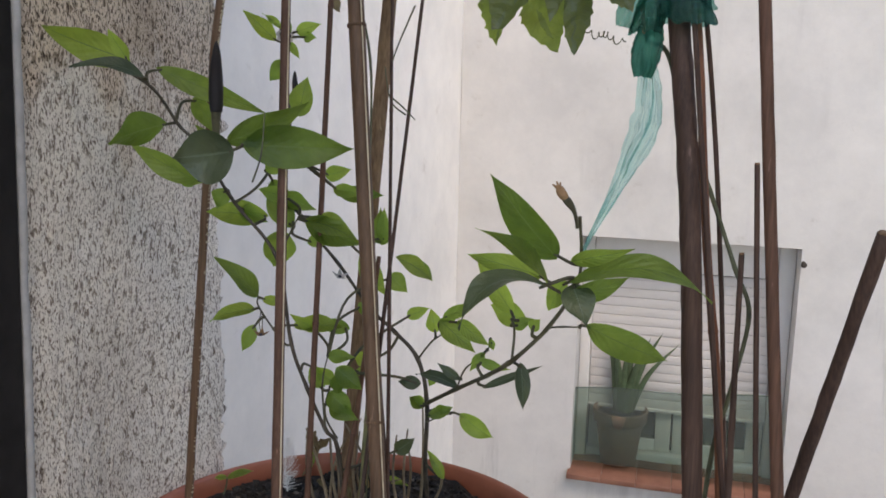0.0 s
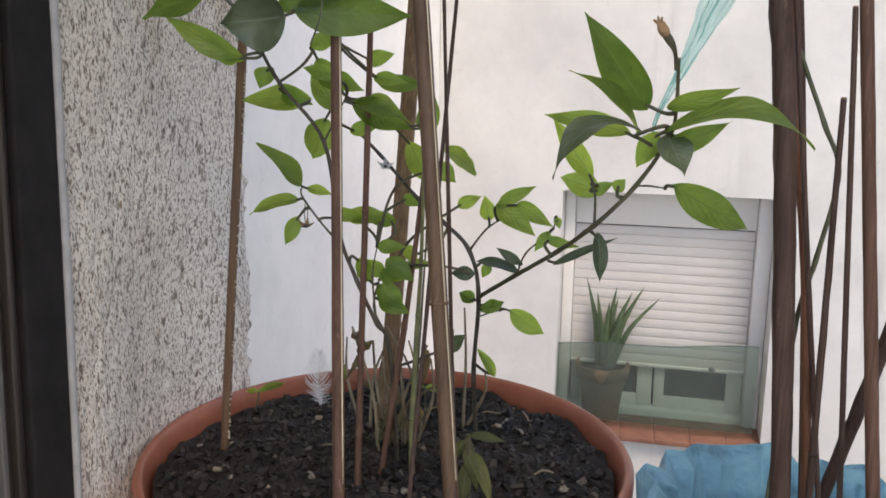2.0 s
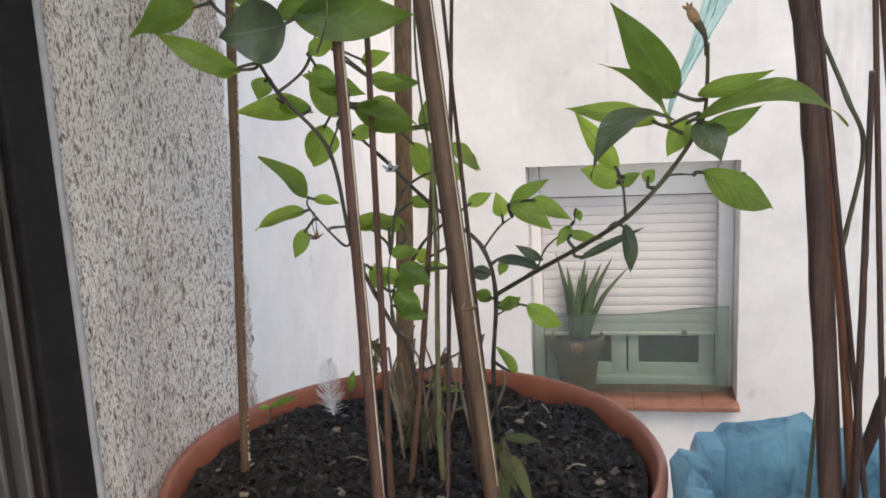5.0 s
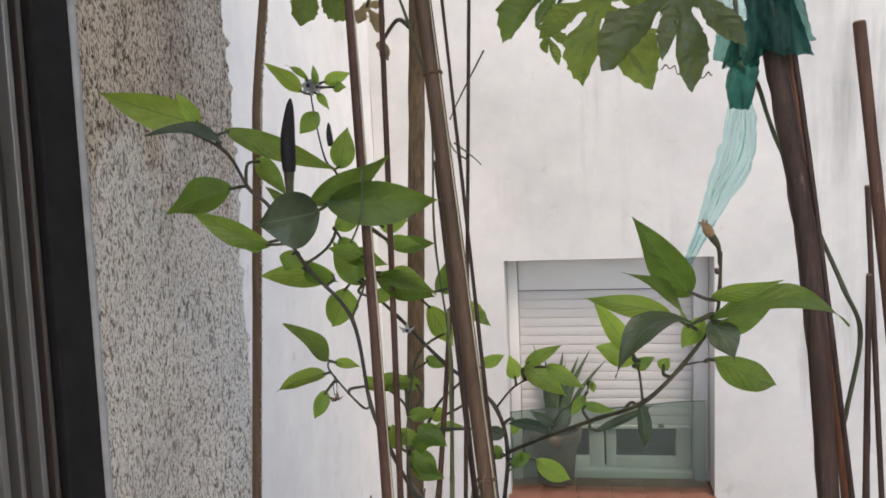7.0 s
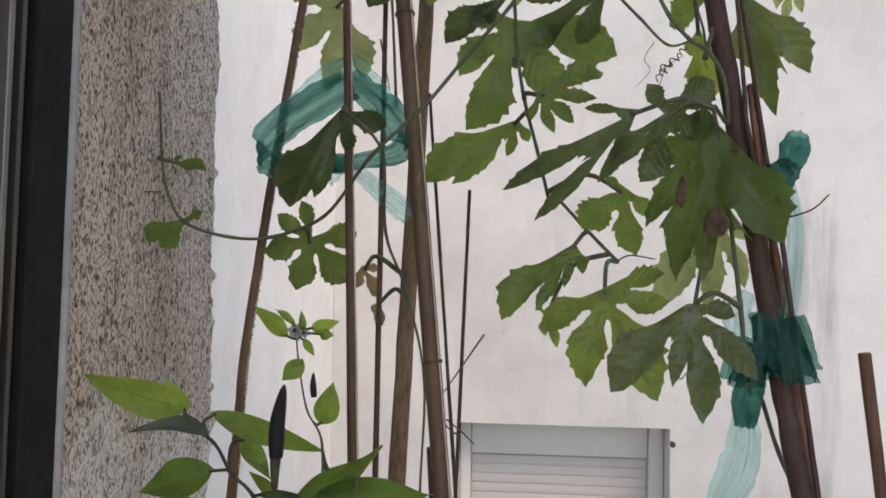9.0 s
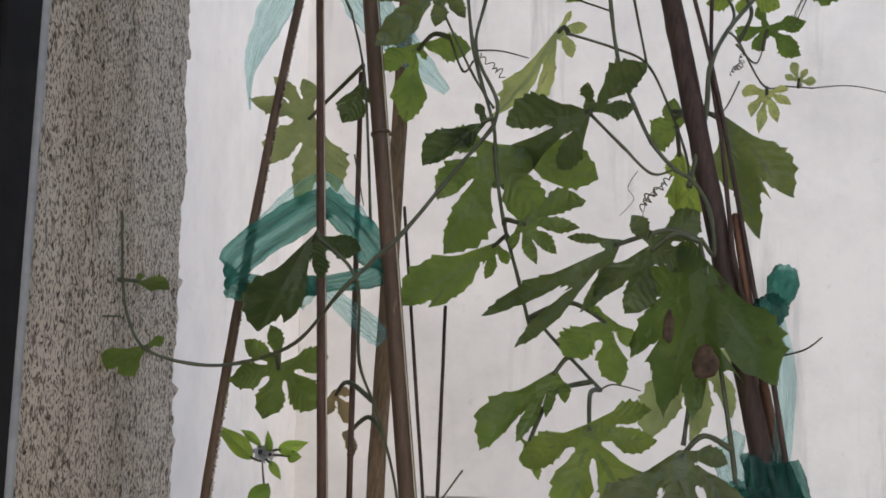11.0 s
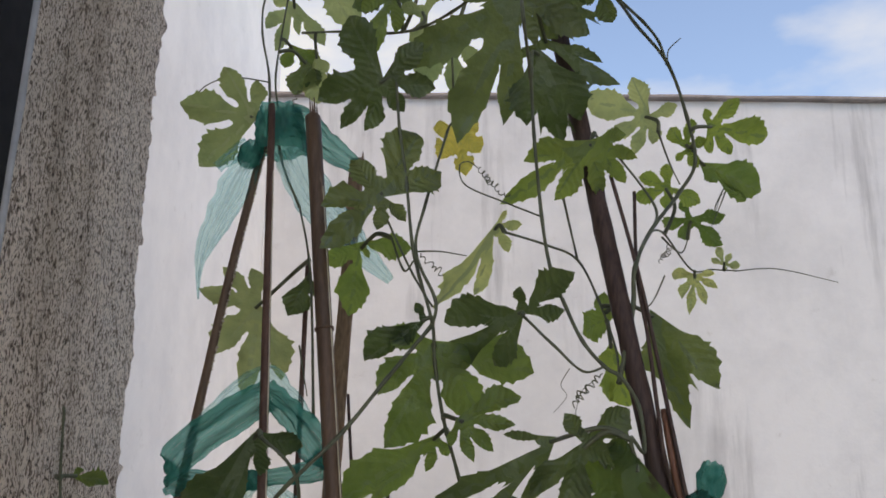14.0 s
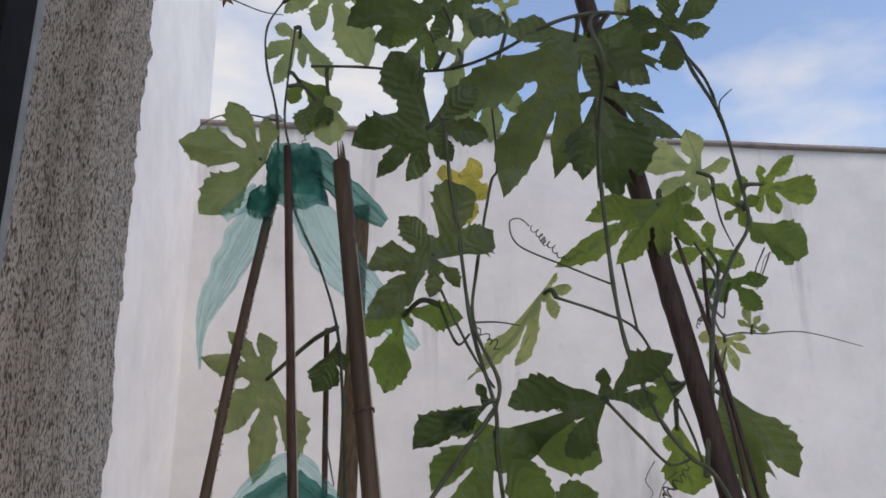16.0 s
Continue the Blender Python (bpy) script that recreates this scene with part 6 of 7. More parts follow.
tendril(vine, 0.0007, (0.039, 0.690, 0.677), (0.048, 0.680, 0.682), (0.065, 0.660, 0.679))
tendril(vine, 0.0007, (0.300, 0.930, 0.988), (0.351, 0.940, 0.993), (0.424, 0.950, 0.980))
tendril(vine, 0.0007, (-0.063, 0.640, 0.934), (-0.043, 0.650, 0.937), (-0.020, 0.680, 0.941))
tendril(vine, 0.0007, (0.039, 0.632, 0.962), (0.010, 0.650, 0.980), (-0.021, 0.670, 1.001), (-0.026, 0.680, 1.022), (-0.018, 0.680, 1.026), (-0.010, 0.680, 1.020))
tendril(vine, 0.0007, (0.140, 0.600, 0.707), (0.156, 0.580, 0.713), (0.161, 0.560, 0.722))
tendril(vine, 0.0007, (-0.218, 0.780, 1.147), (-0.256, 0.780, 1.152), (-0.282, 0.770, 1.136), (-0.294, 0.760, 1.104))
tendril(vine, 0.0007, (0.174, 0.720, 1.145), (0.176, 0.720, 1.157), (0.188, 0.720, 1.169))
tendril(vine, 0.0007, (-0.335, 0.660, 0.728), (-0.364, 0.660, 0.724), (-0.398, 0.660, 0.691))
tendril(vine, 0.0007, (0.159, 0.720, 0.934), (0.140, 0.700, 0.904), (0.122, 0.680, 0.898))
tendril(vine, 0.0007, (-0.283, 0.880, 1.332), (-0.246, 0.840, 1.295), (-0.222, 0.820, 1.280))
tendril(vine, 0.0007, (0.248, 0.800, 1.041), (0.241, 0.800, 1.025), (0.231, 0.800, 1.004))
tendril(vine, 0.0007, (0.254, 0.820, 1.052), (0.243, 0.820, 1.031), (0.243, 0.820, 1.022))
tendril(vine, 0.0007, (-0.088, 0.700, 0.528), (-0.102, 0.700, 0.540), (-0.108, 0.700, 0.570))
tendril(vine, 0.0007, (-0.068, 0.660, 0.617), (-0.091, 0.680, 0.582), (-0.103, 0.700, 0.564))
tendril(vine, 0.0007, (-0.099, 0.690, 0.544), (-0.084, 0.690, 0.532), (-0.076, 0.690, 0.524))
tendril(vine, 0.0007, (-0.165, 0.720, 0.869), (-0.160, 0.720, 0.844), (-0.156, 0.720, 0.825))
tendril(vine, 0.0007, (-0.159, 0.550, 0.477), (-0.149, 0.545, 0.498), (-0.148, 0.550, 0.529))
tendril(vine, 0.00032, (0.079, 0.640, 0.833), (0.068, 0.640, 0.824), (0.063, 0.640, 0.809), (0.061, 0.640, 0.801))
tendril(vine, 0.00032, (0.255, 0.800, 1.044), (0.243, 0.800, 1.036), (0.236, 0.800, 1.019), (0.232, 0.800, 1.016))
tendril(vine, 0.00032, (0.056, 0.620, 0.839), (0.049, 0.620, 0.827), (0.053, 0.620, 0.818), (0.043, 0.620, 0.806))
coiled_tendril(vine, (-0.010, 0.680, 1.018), (0.013, 0.660, 0.989))
coiled_tendril(vine, (-0.058, 0.650, 0.935), (-0.040, 0.660, 0.918))
coiled_tendril(vine, (0.070, 0.620, 0.827), (0.058, 0.620, 0.810))
coiled_tendril(vine, (0.104, 0.630, 0.588), (0.071, 0.640, 0.595))
coiled_tendril(vine, (0.205, 0.860, 1.001), (0.188, 0.840, 0.975))
coiled_tendril(vine, (0.061, 0.620, 0.817), (0.081, 0.620, 0.836))
coiled_tendril(vine, (-0.191, 0.800, 1.147), (-0.196, 0.800, 1.124))
pepper_leaf(pepper_west, (-0.275, 0.570, 0.566), (-0.339, 0.548, 0.592), 0.031, (0.318, -0.948, -0.021), 0.07)
pepper_leaf(pepper_west, (-0.270, 0.560, 0.566), (-0.284, 0.555, 0.590), 0.014, (0.289, -0.957, -0.026), 0.05)
pepper_leaf(pepper_west, (-0.252, 0.555, 0.553), (-0.293, 0.520, 0.559), 0.016, (0.540, -0.531, 0.653), 0.16, 'dark')
pepper_leaf(pepper_west, (-0.264, 0.600, 0.517), (-0.321, 0.600, 0.498), 0.034, (-0.064, -0.979, 0.194), 0.06)
pepper_leaf(pepper_west, (-0.244, 0.620, 0.467), (-0.304, 0.600, 0.502), 0.024, (0.187, -0.954, -0.233), 0.05)
pepper_leaf(pepper_west, (-0.262, 0.585, 0.562), (-0.187, 0.630, 0.527), 0.022, (0.487, -0.871, -0.072), 0.05)
pepper_leaf(pepper_west, (-0.250, 0.620, 0.539), (-0.224, 0.610, 0.509), 0.019, (0.068, -0.926, 0.372), 0.03)
pepper_leaf(pepper_west, (-0.198, 0.580, 0.504), (-0.140, 0.611, 0.537), 0.028, (0.529, -0.838, -0.137), 0.08)
pepper_leaf(pepper_west, (-0.186, 0.585, 0.503), (-0.102, 0.616, 0.501), 0.041, (0.347, -0.937, 0.029), 0.04)
pepper_leaf(pepper_west, (-0.188, 0.575, 0.498), (-0.231, 0.555, 0.492), 0.053, (0.438, -0.853, -0.284), 0.04, 'dark')
pepper_leaf(pepper_west, (-0.172, 0.750, 0.449), (-0.131, 0.767, 0.448), 0.020, (0.381, -0.916, 0.123), 0.11)
pepper_leaf(pepper_west, (-0.203, 0.660, 0.436), (-0.276, 0.680, 0.433), 0.028, (-0.264, -0.933, 0.244), 0.05)
pepper_leaf(pepper_west, (-0.229, 0.660, 0.441), (-0.197, 0.650, 0.432), 0.019, (-0.202, -0.926, 0.318), 0.10)
pepper_leaf(pepper_west, (-0.202, 0.690, 0.420), (-0.219, 0.700, 0.382), 0.036, (0.379, -0.838, -0.394), 0.06)
pepper_leaf(pepper_west, (-0.167, 0.660, 0.435), (-0.120, 0.680, 0.412), 0.028, (0.415, -0.907, 0.069), 0.08)
pepper_leaf(pepper_west, (-0.180, 0.660, 0.427), (-0.203, 0.660, 0.466), 0.027, (0.246, -0.958, 0.146), 0.04)
pepper_leaf(pepper_west, (-0.129, 0.700, 0.401), (-0.111, 0.720, 0.358), 0.024, (0.385, -0.887, -0.253), 0.08)
pepper_leaf(pepper_west, (-0.098, 0.770, 0.386), (-0.085, 0.784, 0.362), 0.014, (0.407, -0.867, -0.287), 0.10)
pepper_leaf(pepper_west, (-0.117, 0.720, 0.407), (-0.111, 0.700, 0.444), 0.024, (0.077, -0.871, -0.485), 0.07)
pepper_leaf(pepper_west, (-0.211, 0.655, 0.362), (-0.243, 0.635, 0.400), 0.024, (0.776, -0.483, 0.405), 0.09)
pepper_leaf(pepper_west, (-0.214, 0.655, 0.351), (-0.258, 0.650, 0.336), 0.021, (-0.135, -0.752, 0.645), 0.08)
pepper_leaf(pepper_west, (-0.215, 0.655, 0.336), (-0.227, 0.653, 0.310), 0.016, (0.163, -0.987, 0.005), 0.04)
pepper_leaf(pepper_west, (-0.207, 0.655, 0.361), (-0.184, 0.660, 0.355), 0.011, (0.278, -0.880, 0.386), 0.09)
pepper_leaf(pepper_west, (-0.164, 0.680, 0.329), (-0.187, 0.670, 0.345), 0.013, (0.472, -0.874, 0.118), 0.08)
pepper_leaf(pepper_west, (-0.140, 0.700, 0.328), (-0.170, 0.690, 0.334), 0.017, (0.343, -0.905, 0.254), 0.05)
pepper_leaf(pepper_west, (-0.145, 0.660, 0.312), (-0.119, 0.660, 0.314), 0.015, (-0.018, -0.951, 0.308), 0.03)
pepper_leaf(pepper_west, (-0.126, 0.680, 0.294), (-0.099, 0.680, 0.295), 0.012, (-0.014, -0.945, 0.326), 0.10)
pepper_leaf(pepper_west, (-0.137, 0.660, 0.302), (-0.112, 0.660, 0.284), 0.022, (0.211, -0.931, 0.298), 0.07)
pepper_leaf(pepper_west, (-0.144, 0.660, 0.279), (-0.121, 0.660, 0.258), 0.023, (0.262, -0.925, 0.276), 0.09)
pepper_leaf(pepper_west, (-0.154, 0.660, 0.281), (-0.160, 0.660, 0.305), 0.017, (0.279, -0.957, 0.079), 0.10)
pepper_leaf(pepper_west, (-0.186, 0.660, 0.456), (-0.156, 0.660, 0.444), 0.018, (0.104, -0.960, 0.260), 0.09)
pepper_leaf(pepper_west, (-0.167, 0.660, 0.433), (-0.115, 0.660, 0.417), 0.029, (0.249, -0.550, 0.797), 0.12)
pepper_leaf(pepper_west, (-0.174, 0.720, 0.469), (-0.147, 0.720, 0.476), 0.018, (0.008, -1.000, -0.029), 0.06)
pepper_leaf(pepper_west, (-0.174, 0.740, 0.455), (-0.140, 0.740, 0.450), 0.016, (0.023, -0.986, 0.162), 0.09)
pepper_leaf(pepper_west, (-0.107, 0.700, 0.412), (-0.107, 0.700, 0.444), 0.015, (0.337, -0.942, 0.004), 0.07)
pepper_leaf(pepper_west, (-0.109, 0.740, 0.392), (-0.081, 0.770, 0.365), 0.022, (0.817, -0.453, 0.356), 0.10)
pepper_leaf(pepper_west, (-0.108, 0.720, 0.379), (-0.090, 0.720, 0.363), 0.021, (0.243, -0.932, 0.268), 0.10)
pepper_leaf(pepper_west, (-0.188, 0.680, 0.332), (-0.136, 0.680, 0.335), 0.023, (-0.033, -0.595, 0.803), 0.04)
pepper_leaf(pepper_west, (-0.183, 0.700, 0.407), (-0.151, 0.700, 0.417), 0.016, (-0.009, -1.000, 0.028), 0.04)
pepper_leaf(pepper_west, (-0.140, 0.660, 0.287), (-0.156, 0.660, 0.301), 0.017, (0.313, -0.876, 0.367), 0.05)
pepper_leaf(pepper_west, (-0.122, 0.670, 0.285), (-0.144, 0.670, 0.291), 0.017, (0.099, -0.914, 0.393), 0.11)
pepper_leaf(pepper_west, (-0.127, 0.670, 0.263), (-0.144, 0.670, 0.266), 0.019, (0.056, -0.915, 0.400), 0.06)
pepper_leaf(pepper_west, (-0.093, 0.700, 0.212), (-0.074, 0.700, 0.229), 0.018, (-0.075, -0.993, 0.088), 0.08, 'dark')
pepper_leaf(pepper_west, (-0.084, 0.700, 0.345), (-0.062, 0.700, 0.355), 0.014, (-0.043, -0.995, 0.093), 0.05)
pepper_leaf(pepper_west, (-0.063, 0.680, 0.289), (-0.085, 0.680, 0.289), 0.015, (0.004, -0.943, 0.332), 0.07, 'dark')
pepper_leaf(pepper_west, (-0.264, 0.800, 0.599), (-0.301, 0.800, 0.630), 0.021, (0.368, -0.822, 0.435), 0.06)
pepper_leaf(pepper_west, (-0.257, 0.800, 0.611), (-0.279, 0.800, 0.627), 0.012, (0.439, -0.664, 0.605), 0.06)
pepper_leaf(pepper_west, (-0.249, 0.800, 0.605), (-0.251, 0.800, 0.626), 0.009, (0.422, -0.905, 0.056), 0.08)
pepper_leaf(pepper_west, (-0.241, 0.800, 0.608), (-0.212, 0.800, 0.616), 0.016, (0.035, -0.991, -0.131), 0.08)
pepper_leaf(pepper_west, (-0.232, 0.800, 0.603), (-0.218, 0.800, 0.602), 0.013, (-0.002, -0.999, -0.049), 0.10)
pepper_leaf(pepper_west, (-0.248, 0.800, 0.598), (-0.237, 0.800, 0.581), 0.010, (0.171, -0.979, 0.111), 0.08)
pepper_leaf(pepper_west, (-0.246, 0.790, 0.579), (-0.266, 0.790, 0.558), 0.022, (0.165, -0.974, -0.155), 0.10)
pepper_leaf(pepper_west, (-0.219, 0.760, 0.523), (-0.209, 0.760, 0.563), 0.028, (0.233, -0.971, -0.056), 0.10)
pepper_leaf(pepper_west, (-0.223, 0.620, 0.483), (-0.238, 0.600, 0.517), 0.018, (0.850, -0.523, 0.071), 0.11)
pepper_leaf(pepper_west, (-0.195, 0.640, 0.480), (-0.169, 0.640, 0.487), 0.017, (-0.007, -1.000, 0.024), 0.08)
pepper_leaf(pepper_west, (-0.173, 0.640, 0.456), (-0.202, 0.640, 0.462), 0.016, (0.033, -0.984, 0.173), 0.04)
pepper_leaf(pepper_west, (-0.248, 0.620, 0.470), (-0.266, 0.620, 0.466), 0.014, (-0.008, -0.999, 0.036), 0.10)
pepper_leaf(pepper_west, (-0.228, 0.630, 0.462), (-0.236, 0.630, 0.445), 0.020, (0.200, -0.974, -0.103), 0.11)
pepper_leaf(pepper_west, (-0.194, 0.650, 0.470), (-0.179, 0.660, 0.442), 0.021, (0.390, -0.914, -0.110), 0.10)
pepper_leaf(pepper_west, (-0.142, 0.660, 0.283), (-0.123, 0.660, 0.293), 0.018, (-0.049, -0.995, 0.089), 0.08)
pepper_leaf(pepper_west, (-0.144, 0.660, 0.266), (-0.115, 0.660, 0.255), 0.019, (0.111, -0.943, 0.313), 0.09)
pepper_leaf(pepper_west, (-0.166, 0.670, 0.299), (-0.157, 0.680, 0.275), 0.016, (0.463, -0.868, -0.179), 0.05)
pepper_leaf(pepper_west, (-0.136, 0.710, 0.349), (-0.112, 0.700, 0.344), 0.013, (-0.313, -0.906, 0.285), 0.10)
pepper_leaf(pepper_east, (0.075, 0.535, 0.438), (0.035, 0.500, 0.495), 0.030, (0.042, -0.864, -0.501), 0.05)
pepper_leaf(pepper_east, (0.070, 0.530, 0.419), (0.028, 0.493, 0.461), 0.020, (0.785, -0.287, 0.549), 0.12)
pepper_leaf(pepper_east, (0.065, 0.550, 0.421), (0.006, 0.560, 0.432), 0.019, (-0.078, -0.914, 0.397), 0.06)
pepper_leaf(pepper_east, (0.040, 0.570, 0.388), (0.011, 0.568, 0.430), 0.018, (0.035, -0.999, -0.023), 0.04, 'light')
pepper_leaf(pepper_east, (0.045, 0.600, 0.376), (0.014, 0.610, 0.384), 0.022, (-0.262, -0.952, 0.159), 0.06)
pepper_leaf(pepper_east, (0.072, 0.505, 0.425), (0.022, 0.480, 0.397), 0.029, (-0.325, -0.442, 0.836), 0.31, 'dark')
pepper_leaf(pepper_east, (0.086, 0.520, 0.439), (0.127, 0.505, 0.452), 0.013, (-0.350, -0.936, 0.025), 0.08)
pepper_leaf(pepper_east, (0.084, 0.530, 0.411), (0.125, 0.520, 0.432), 0.018, (-0.105, -0.960, -0.258), 0.04)
pepper_leaf(pepper_east, (0.086, 0.520, 0.425), (0.176, 0.535, 0.415), 0.025, (0.187, -0.602, 0.776), 0.24)
pepper_leaf(pepper_east, (0.094, 0.560, 0.387), (0.150, 0.619, 0.350), 0.028, (0.420, -0.880, -0.220), 0.06)
pepper_leaf(pepper_east, (0.087, 0.525, 0.423), (0.099, 0.510, 0.398), 0.026, (0.064, -0.847, 0.528), 0.05, 'dark')
pepper_leaf(pepper_east, (0.082, 0.530, 0.424), (0.070, 0.540, 0.400), 0.017, (-0.289, -0.926, -0.244), 0.05)
pepper_leaf(pepper_east, (0.012, 0.600, 0.319), (0.059, 0.597, 0.343), 0.008, (-0.261, -0.874, 0.409), 0.04, 'dark')
pepper_leaf(pepper_east, (0.045, 0.580, 0.349), (0.048, 0.580, 0.312), 0.014, (0.350, -0.936, 0.033), 0.06, 'dark')
pepper_leaf(pepper_east, (-0.044, 0.680, 0.352), (-0.012, 0.680, 0.368), 0.014, (-0.052, -0.993, 0.102), 0.03)
pepper_leaf(pepper_east, (-0.053, 0.690, 0.335), (-0.058, 0.690, 0.357), 0.017, (0.151, -0.988, 0.034), 0.09)
pepper_leaf(pepper_east, (-0.044, 0.670, 0.353), (-0.009, 0.660, 0.329), 0.022, (-0.069, -0.951, 0.302), 0.06)
pepper_leaf(pepper_east, (-0.025, 0.660, 0.356), (0.007, 0.650, 0.339), 0.016, (-0.130, -0.946, 0.299), 0.10)
pepper_leaf(pepper_east, (0.003, 0.620, 0.335), (0.030, 0.620, 0.330), 0.010, (0.042, -0.975, 0.217), 0.11)
pepper_leaf(pepper_east, (0.006, 0.630, 0.339), (-0.006, 0.630, 0.322), 0.011, (-0.074, -0.996, 0.054), 0.07)
pepper_leaf(pepper_east, (-0.021, 0.650, 0.300), (-0.062, 0.660, 0.304), 0.016, (-0.035, -0.542, 0.840), 0.11, 'dark')
pepper_leaf(pepper_east, (-0.019, 0.650, 0.307), (-0.040, 0.650, 0.320), 0.010, (0.130, -0.970, 0.207), 0.05, 'dark')
pepper_leaf(pepper_east, (-0.039, 0.730, 0.246), (-0.007, 0.740, 0.222), 0.023, (0.280, -0.959, -0.036), 0.10, 'light')
pepper_leaf(pepper_east, (-0.062, 0.700, 0.251), (-0.043, 0.720, 0.256), 0.014, (0.577, -0.672, 0.464), 0.08)
pepper_leaf(pepper_east, (-0.067, 0.700, 0.259), (-0.083, 0.710, 0.265), 0.014, (-0.326, -0.810, 0.487), 0.03)
pepper_leaf(pepper_east, (0.040, 0.570, 0.378), (0.055, 0.570, 0.386), 0.011, (-0.074, -0.988, 0.133), 0.05)
pepper_leaf(pepper_east, (0.056, 0.550, 0.383), (0.063, 0.550, 0.391), 0.011, (-0.101, -0.991, 0.087), 0.06)
pepper_leaf(pepper_east, (-0.052, 0.690, 0.298), (-0.058, 0.690, 0.284), 0.011, (0.004, -1.000, -0.002), 0.08)
pepper_leaf(pepper_east, (0.011, 0.630, 0.351), (0.013, 0.630, 0.341), 0.007, (0.073, -0.997, 0.015), 0.04)
pepper_leaf(pepper_east, (-0.117, 0.690, 0.299), (-0.135, 0.700, 0.305), 0.016, (-0.306, -0.834, 0.459), 0.03)
pepper_leaf(pepper_east, (-0.048, 0.710, 0.187), (-0.068, 0.720, 0.210), 0.012, (0.272, -0.768, 0.580), 0.10)
pepper_leaf(pepper_east, (-0.058, 0.710, 0.255), (-0.042, 0.710, 0.257), 0.011, (-0.032, -0.968, 0.250), 0.06)
pepper_leaf(pepper_east, (-0.068, 0.710, 0.260), (-0.082, 0.710, 0.264), 0.012, (0.086, -0.958, 0.273), 0.11)
vine_leaf(vine, (-0.226, 0.755, 1.097), (0.29, -0.95, -0.11), 0.30, 0.97, "light", (87, 41), (119, 61), (170, 71), (225, 69))
vine_leaf(vine, (-0.211, 0.760, 0.911), (0.47, -0.84, 0.26), 0.34, 0.97, "light", (104, 42), (138, 51), (171, 56), (238, 63), (270, 85), (298, 71))
vine_leaf(vine, (-0.089, 0.630, 0.977), (0.29, -0.95, 0.11), 0.40, 0.97, "dark", (35, 65), (66, 77), (133, 40), (193, 50), (225, 67), (264, 28), (321, 27))
vine_leaf(vine, (-0.109, 0.670, 0.948), (-0.34, -0.90, -0.26), 0.42, 0.97, "", (206, 39), (257, 64), (305, 14), (356, 45))
vine_leaf(vine, (-0.157, 0.700, 0.927), (0.55, -0.83, -0.06), 0.40, 0.97, "dark", (248, 38), (297, 20))
vine_leaf(vine, (0.007, 0.710, 0.977), (0.32, -0.77, -0.56), 0.34, 0.75, "light", (51, 17), (241, 101), (257, 72), (296, 31), (356, 26))
vine_leaf(vine, (-0.053, 0.630, 0.878), (-0.01, -0.93, -0.37), 0.42, 0.95, "dark", (124, 15), (217, 62), (219, 33))
vine_leaf(vine, (-0.047, 0.640, 0.859), (0.05, -1.00, -0.04), 0.36, 0.97, "", (164, 39), (222, 58), (245, 88), (306, 69), (347, 85))
vine_leaf(vine, (0.019, 0.600, 0.879), (-0.53, -0.76, -0.38), 0.34, 0.95, "dark", (10, 34), (41, 54), (99, 19), (196, 69), (218, 132), (243, 55))
vine_leaf(vine, (-0.028, 0.620, 0.800), (-0.23, -0.90, 0.36), 0.36, 0.97, "", (25, 51), (252, 21), (288, 33), (315, 35), (355, 42))
vine_leaf(vine, (-0.044, 0.680, 0.791), (0.26, -0.91, -0.31), 0.44, 0.95, "", (214, 94), (224, 75), (254, 31), (299, 21))
vine_leaf(vine, (0.063, 0.610, 0.784), (0.13, -0.94, -0.32), 0.40, 0.97, "dark", (31, 43), (123, 26), (227, 56), (255, 54), (335, 36))
vine_leaf(vine, (0.042, 0.615, 0.787), (-0.01, -0.94, -0.35), 0.30, 0.50, "dark", (178, 37), (216, 121), (233, 120), (247, 62))
vine_leaf(vine, (0.101, 0.600, 0.767), (-0.64, -0.74, 0.18), 0.64, 1.06, "mature", (133, 31), (188, 58), (213, 91), (238, 111), (253, 103), (257, 81), (291, 87))
vine_leaf(vine, (0.038, 0.645, 0.733), (-0.38, -0.86, -0.33), 0.36, 0.97, "", (154, 16), (229, 54), (280, 58), (317, 31))
vine_leaf(vine, (0.118, 0.690, 0.715), (0.26, -0.93, 0.27), 0.36, 0.97, "light", (240, 89), (261, 78), (295, 62), (327, 31))
vine_leaf(vine, (0.005, 0.700, 0.691), (-0.26, -0.87, 0.42), 0.38, 0.95, "", (221, 88), (239, 66), (256, 40), (283, 29))
vine_leaf(vine, (-0.019, 0.700, 0.634), (0.01, -0.97, 0.24), 0.30, 0.97, "", (144, 9), (273, 20), (290, 31), (329, 23))
vine_leaf(vine, (0.023, 0.640, 0.654), (-0.37, -0.82, 0.43), 0.32, 0.97, "", (8, 48), (203, 57), (255, 74), (290, 91), (342, 51))
vine_leaf(vine, (0.073, 0.570, 0.647), (0.02, -0.88, 0.48), 0.36, 0.97, "dark", (228, 78), (257, 56), (274, 78), (310, 65), (350, 32))
vine_leaf(vine, (-0.215, 0.685, 0.692), (0.57, -0.81, -0.09), 0.30, 0.97, "", (3, 45), (103, 33), (143, 35), (193, 42), (255, 45), (311, 53))
vine_leaf(vine, (-0.181, 0.635, 0.790), (0.07, -0.95, -0.32), 0.42, 0.95, "dark", (239, 97), (249, 78), (274, 34), (341, 37))
vine_leaf(vine, (-0.314, 0.660, 0.706), (0.01, -0.95, -0.32), 0.35, 0.97, "", (23, 16), (208, 48), (223, 37))
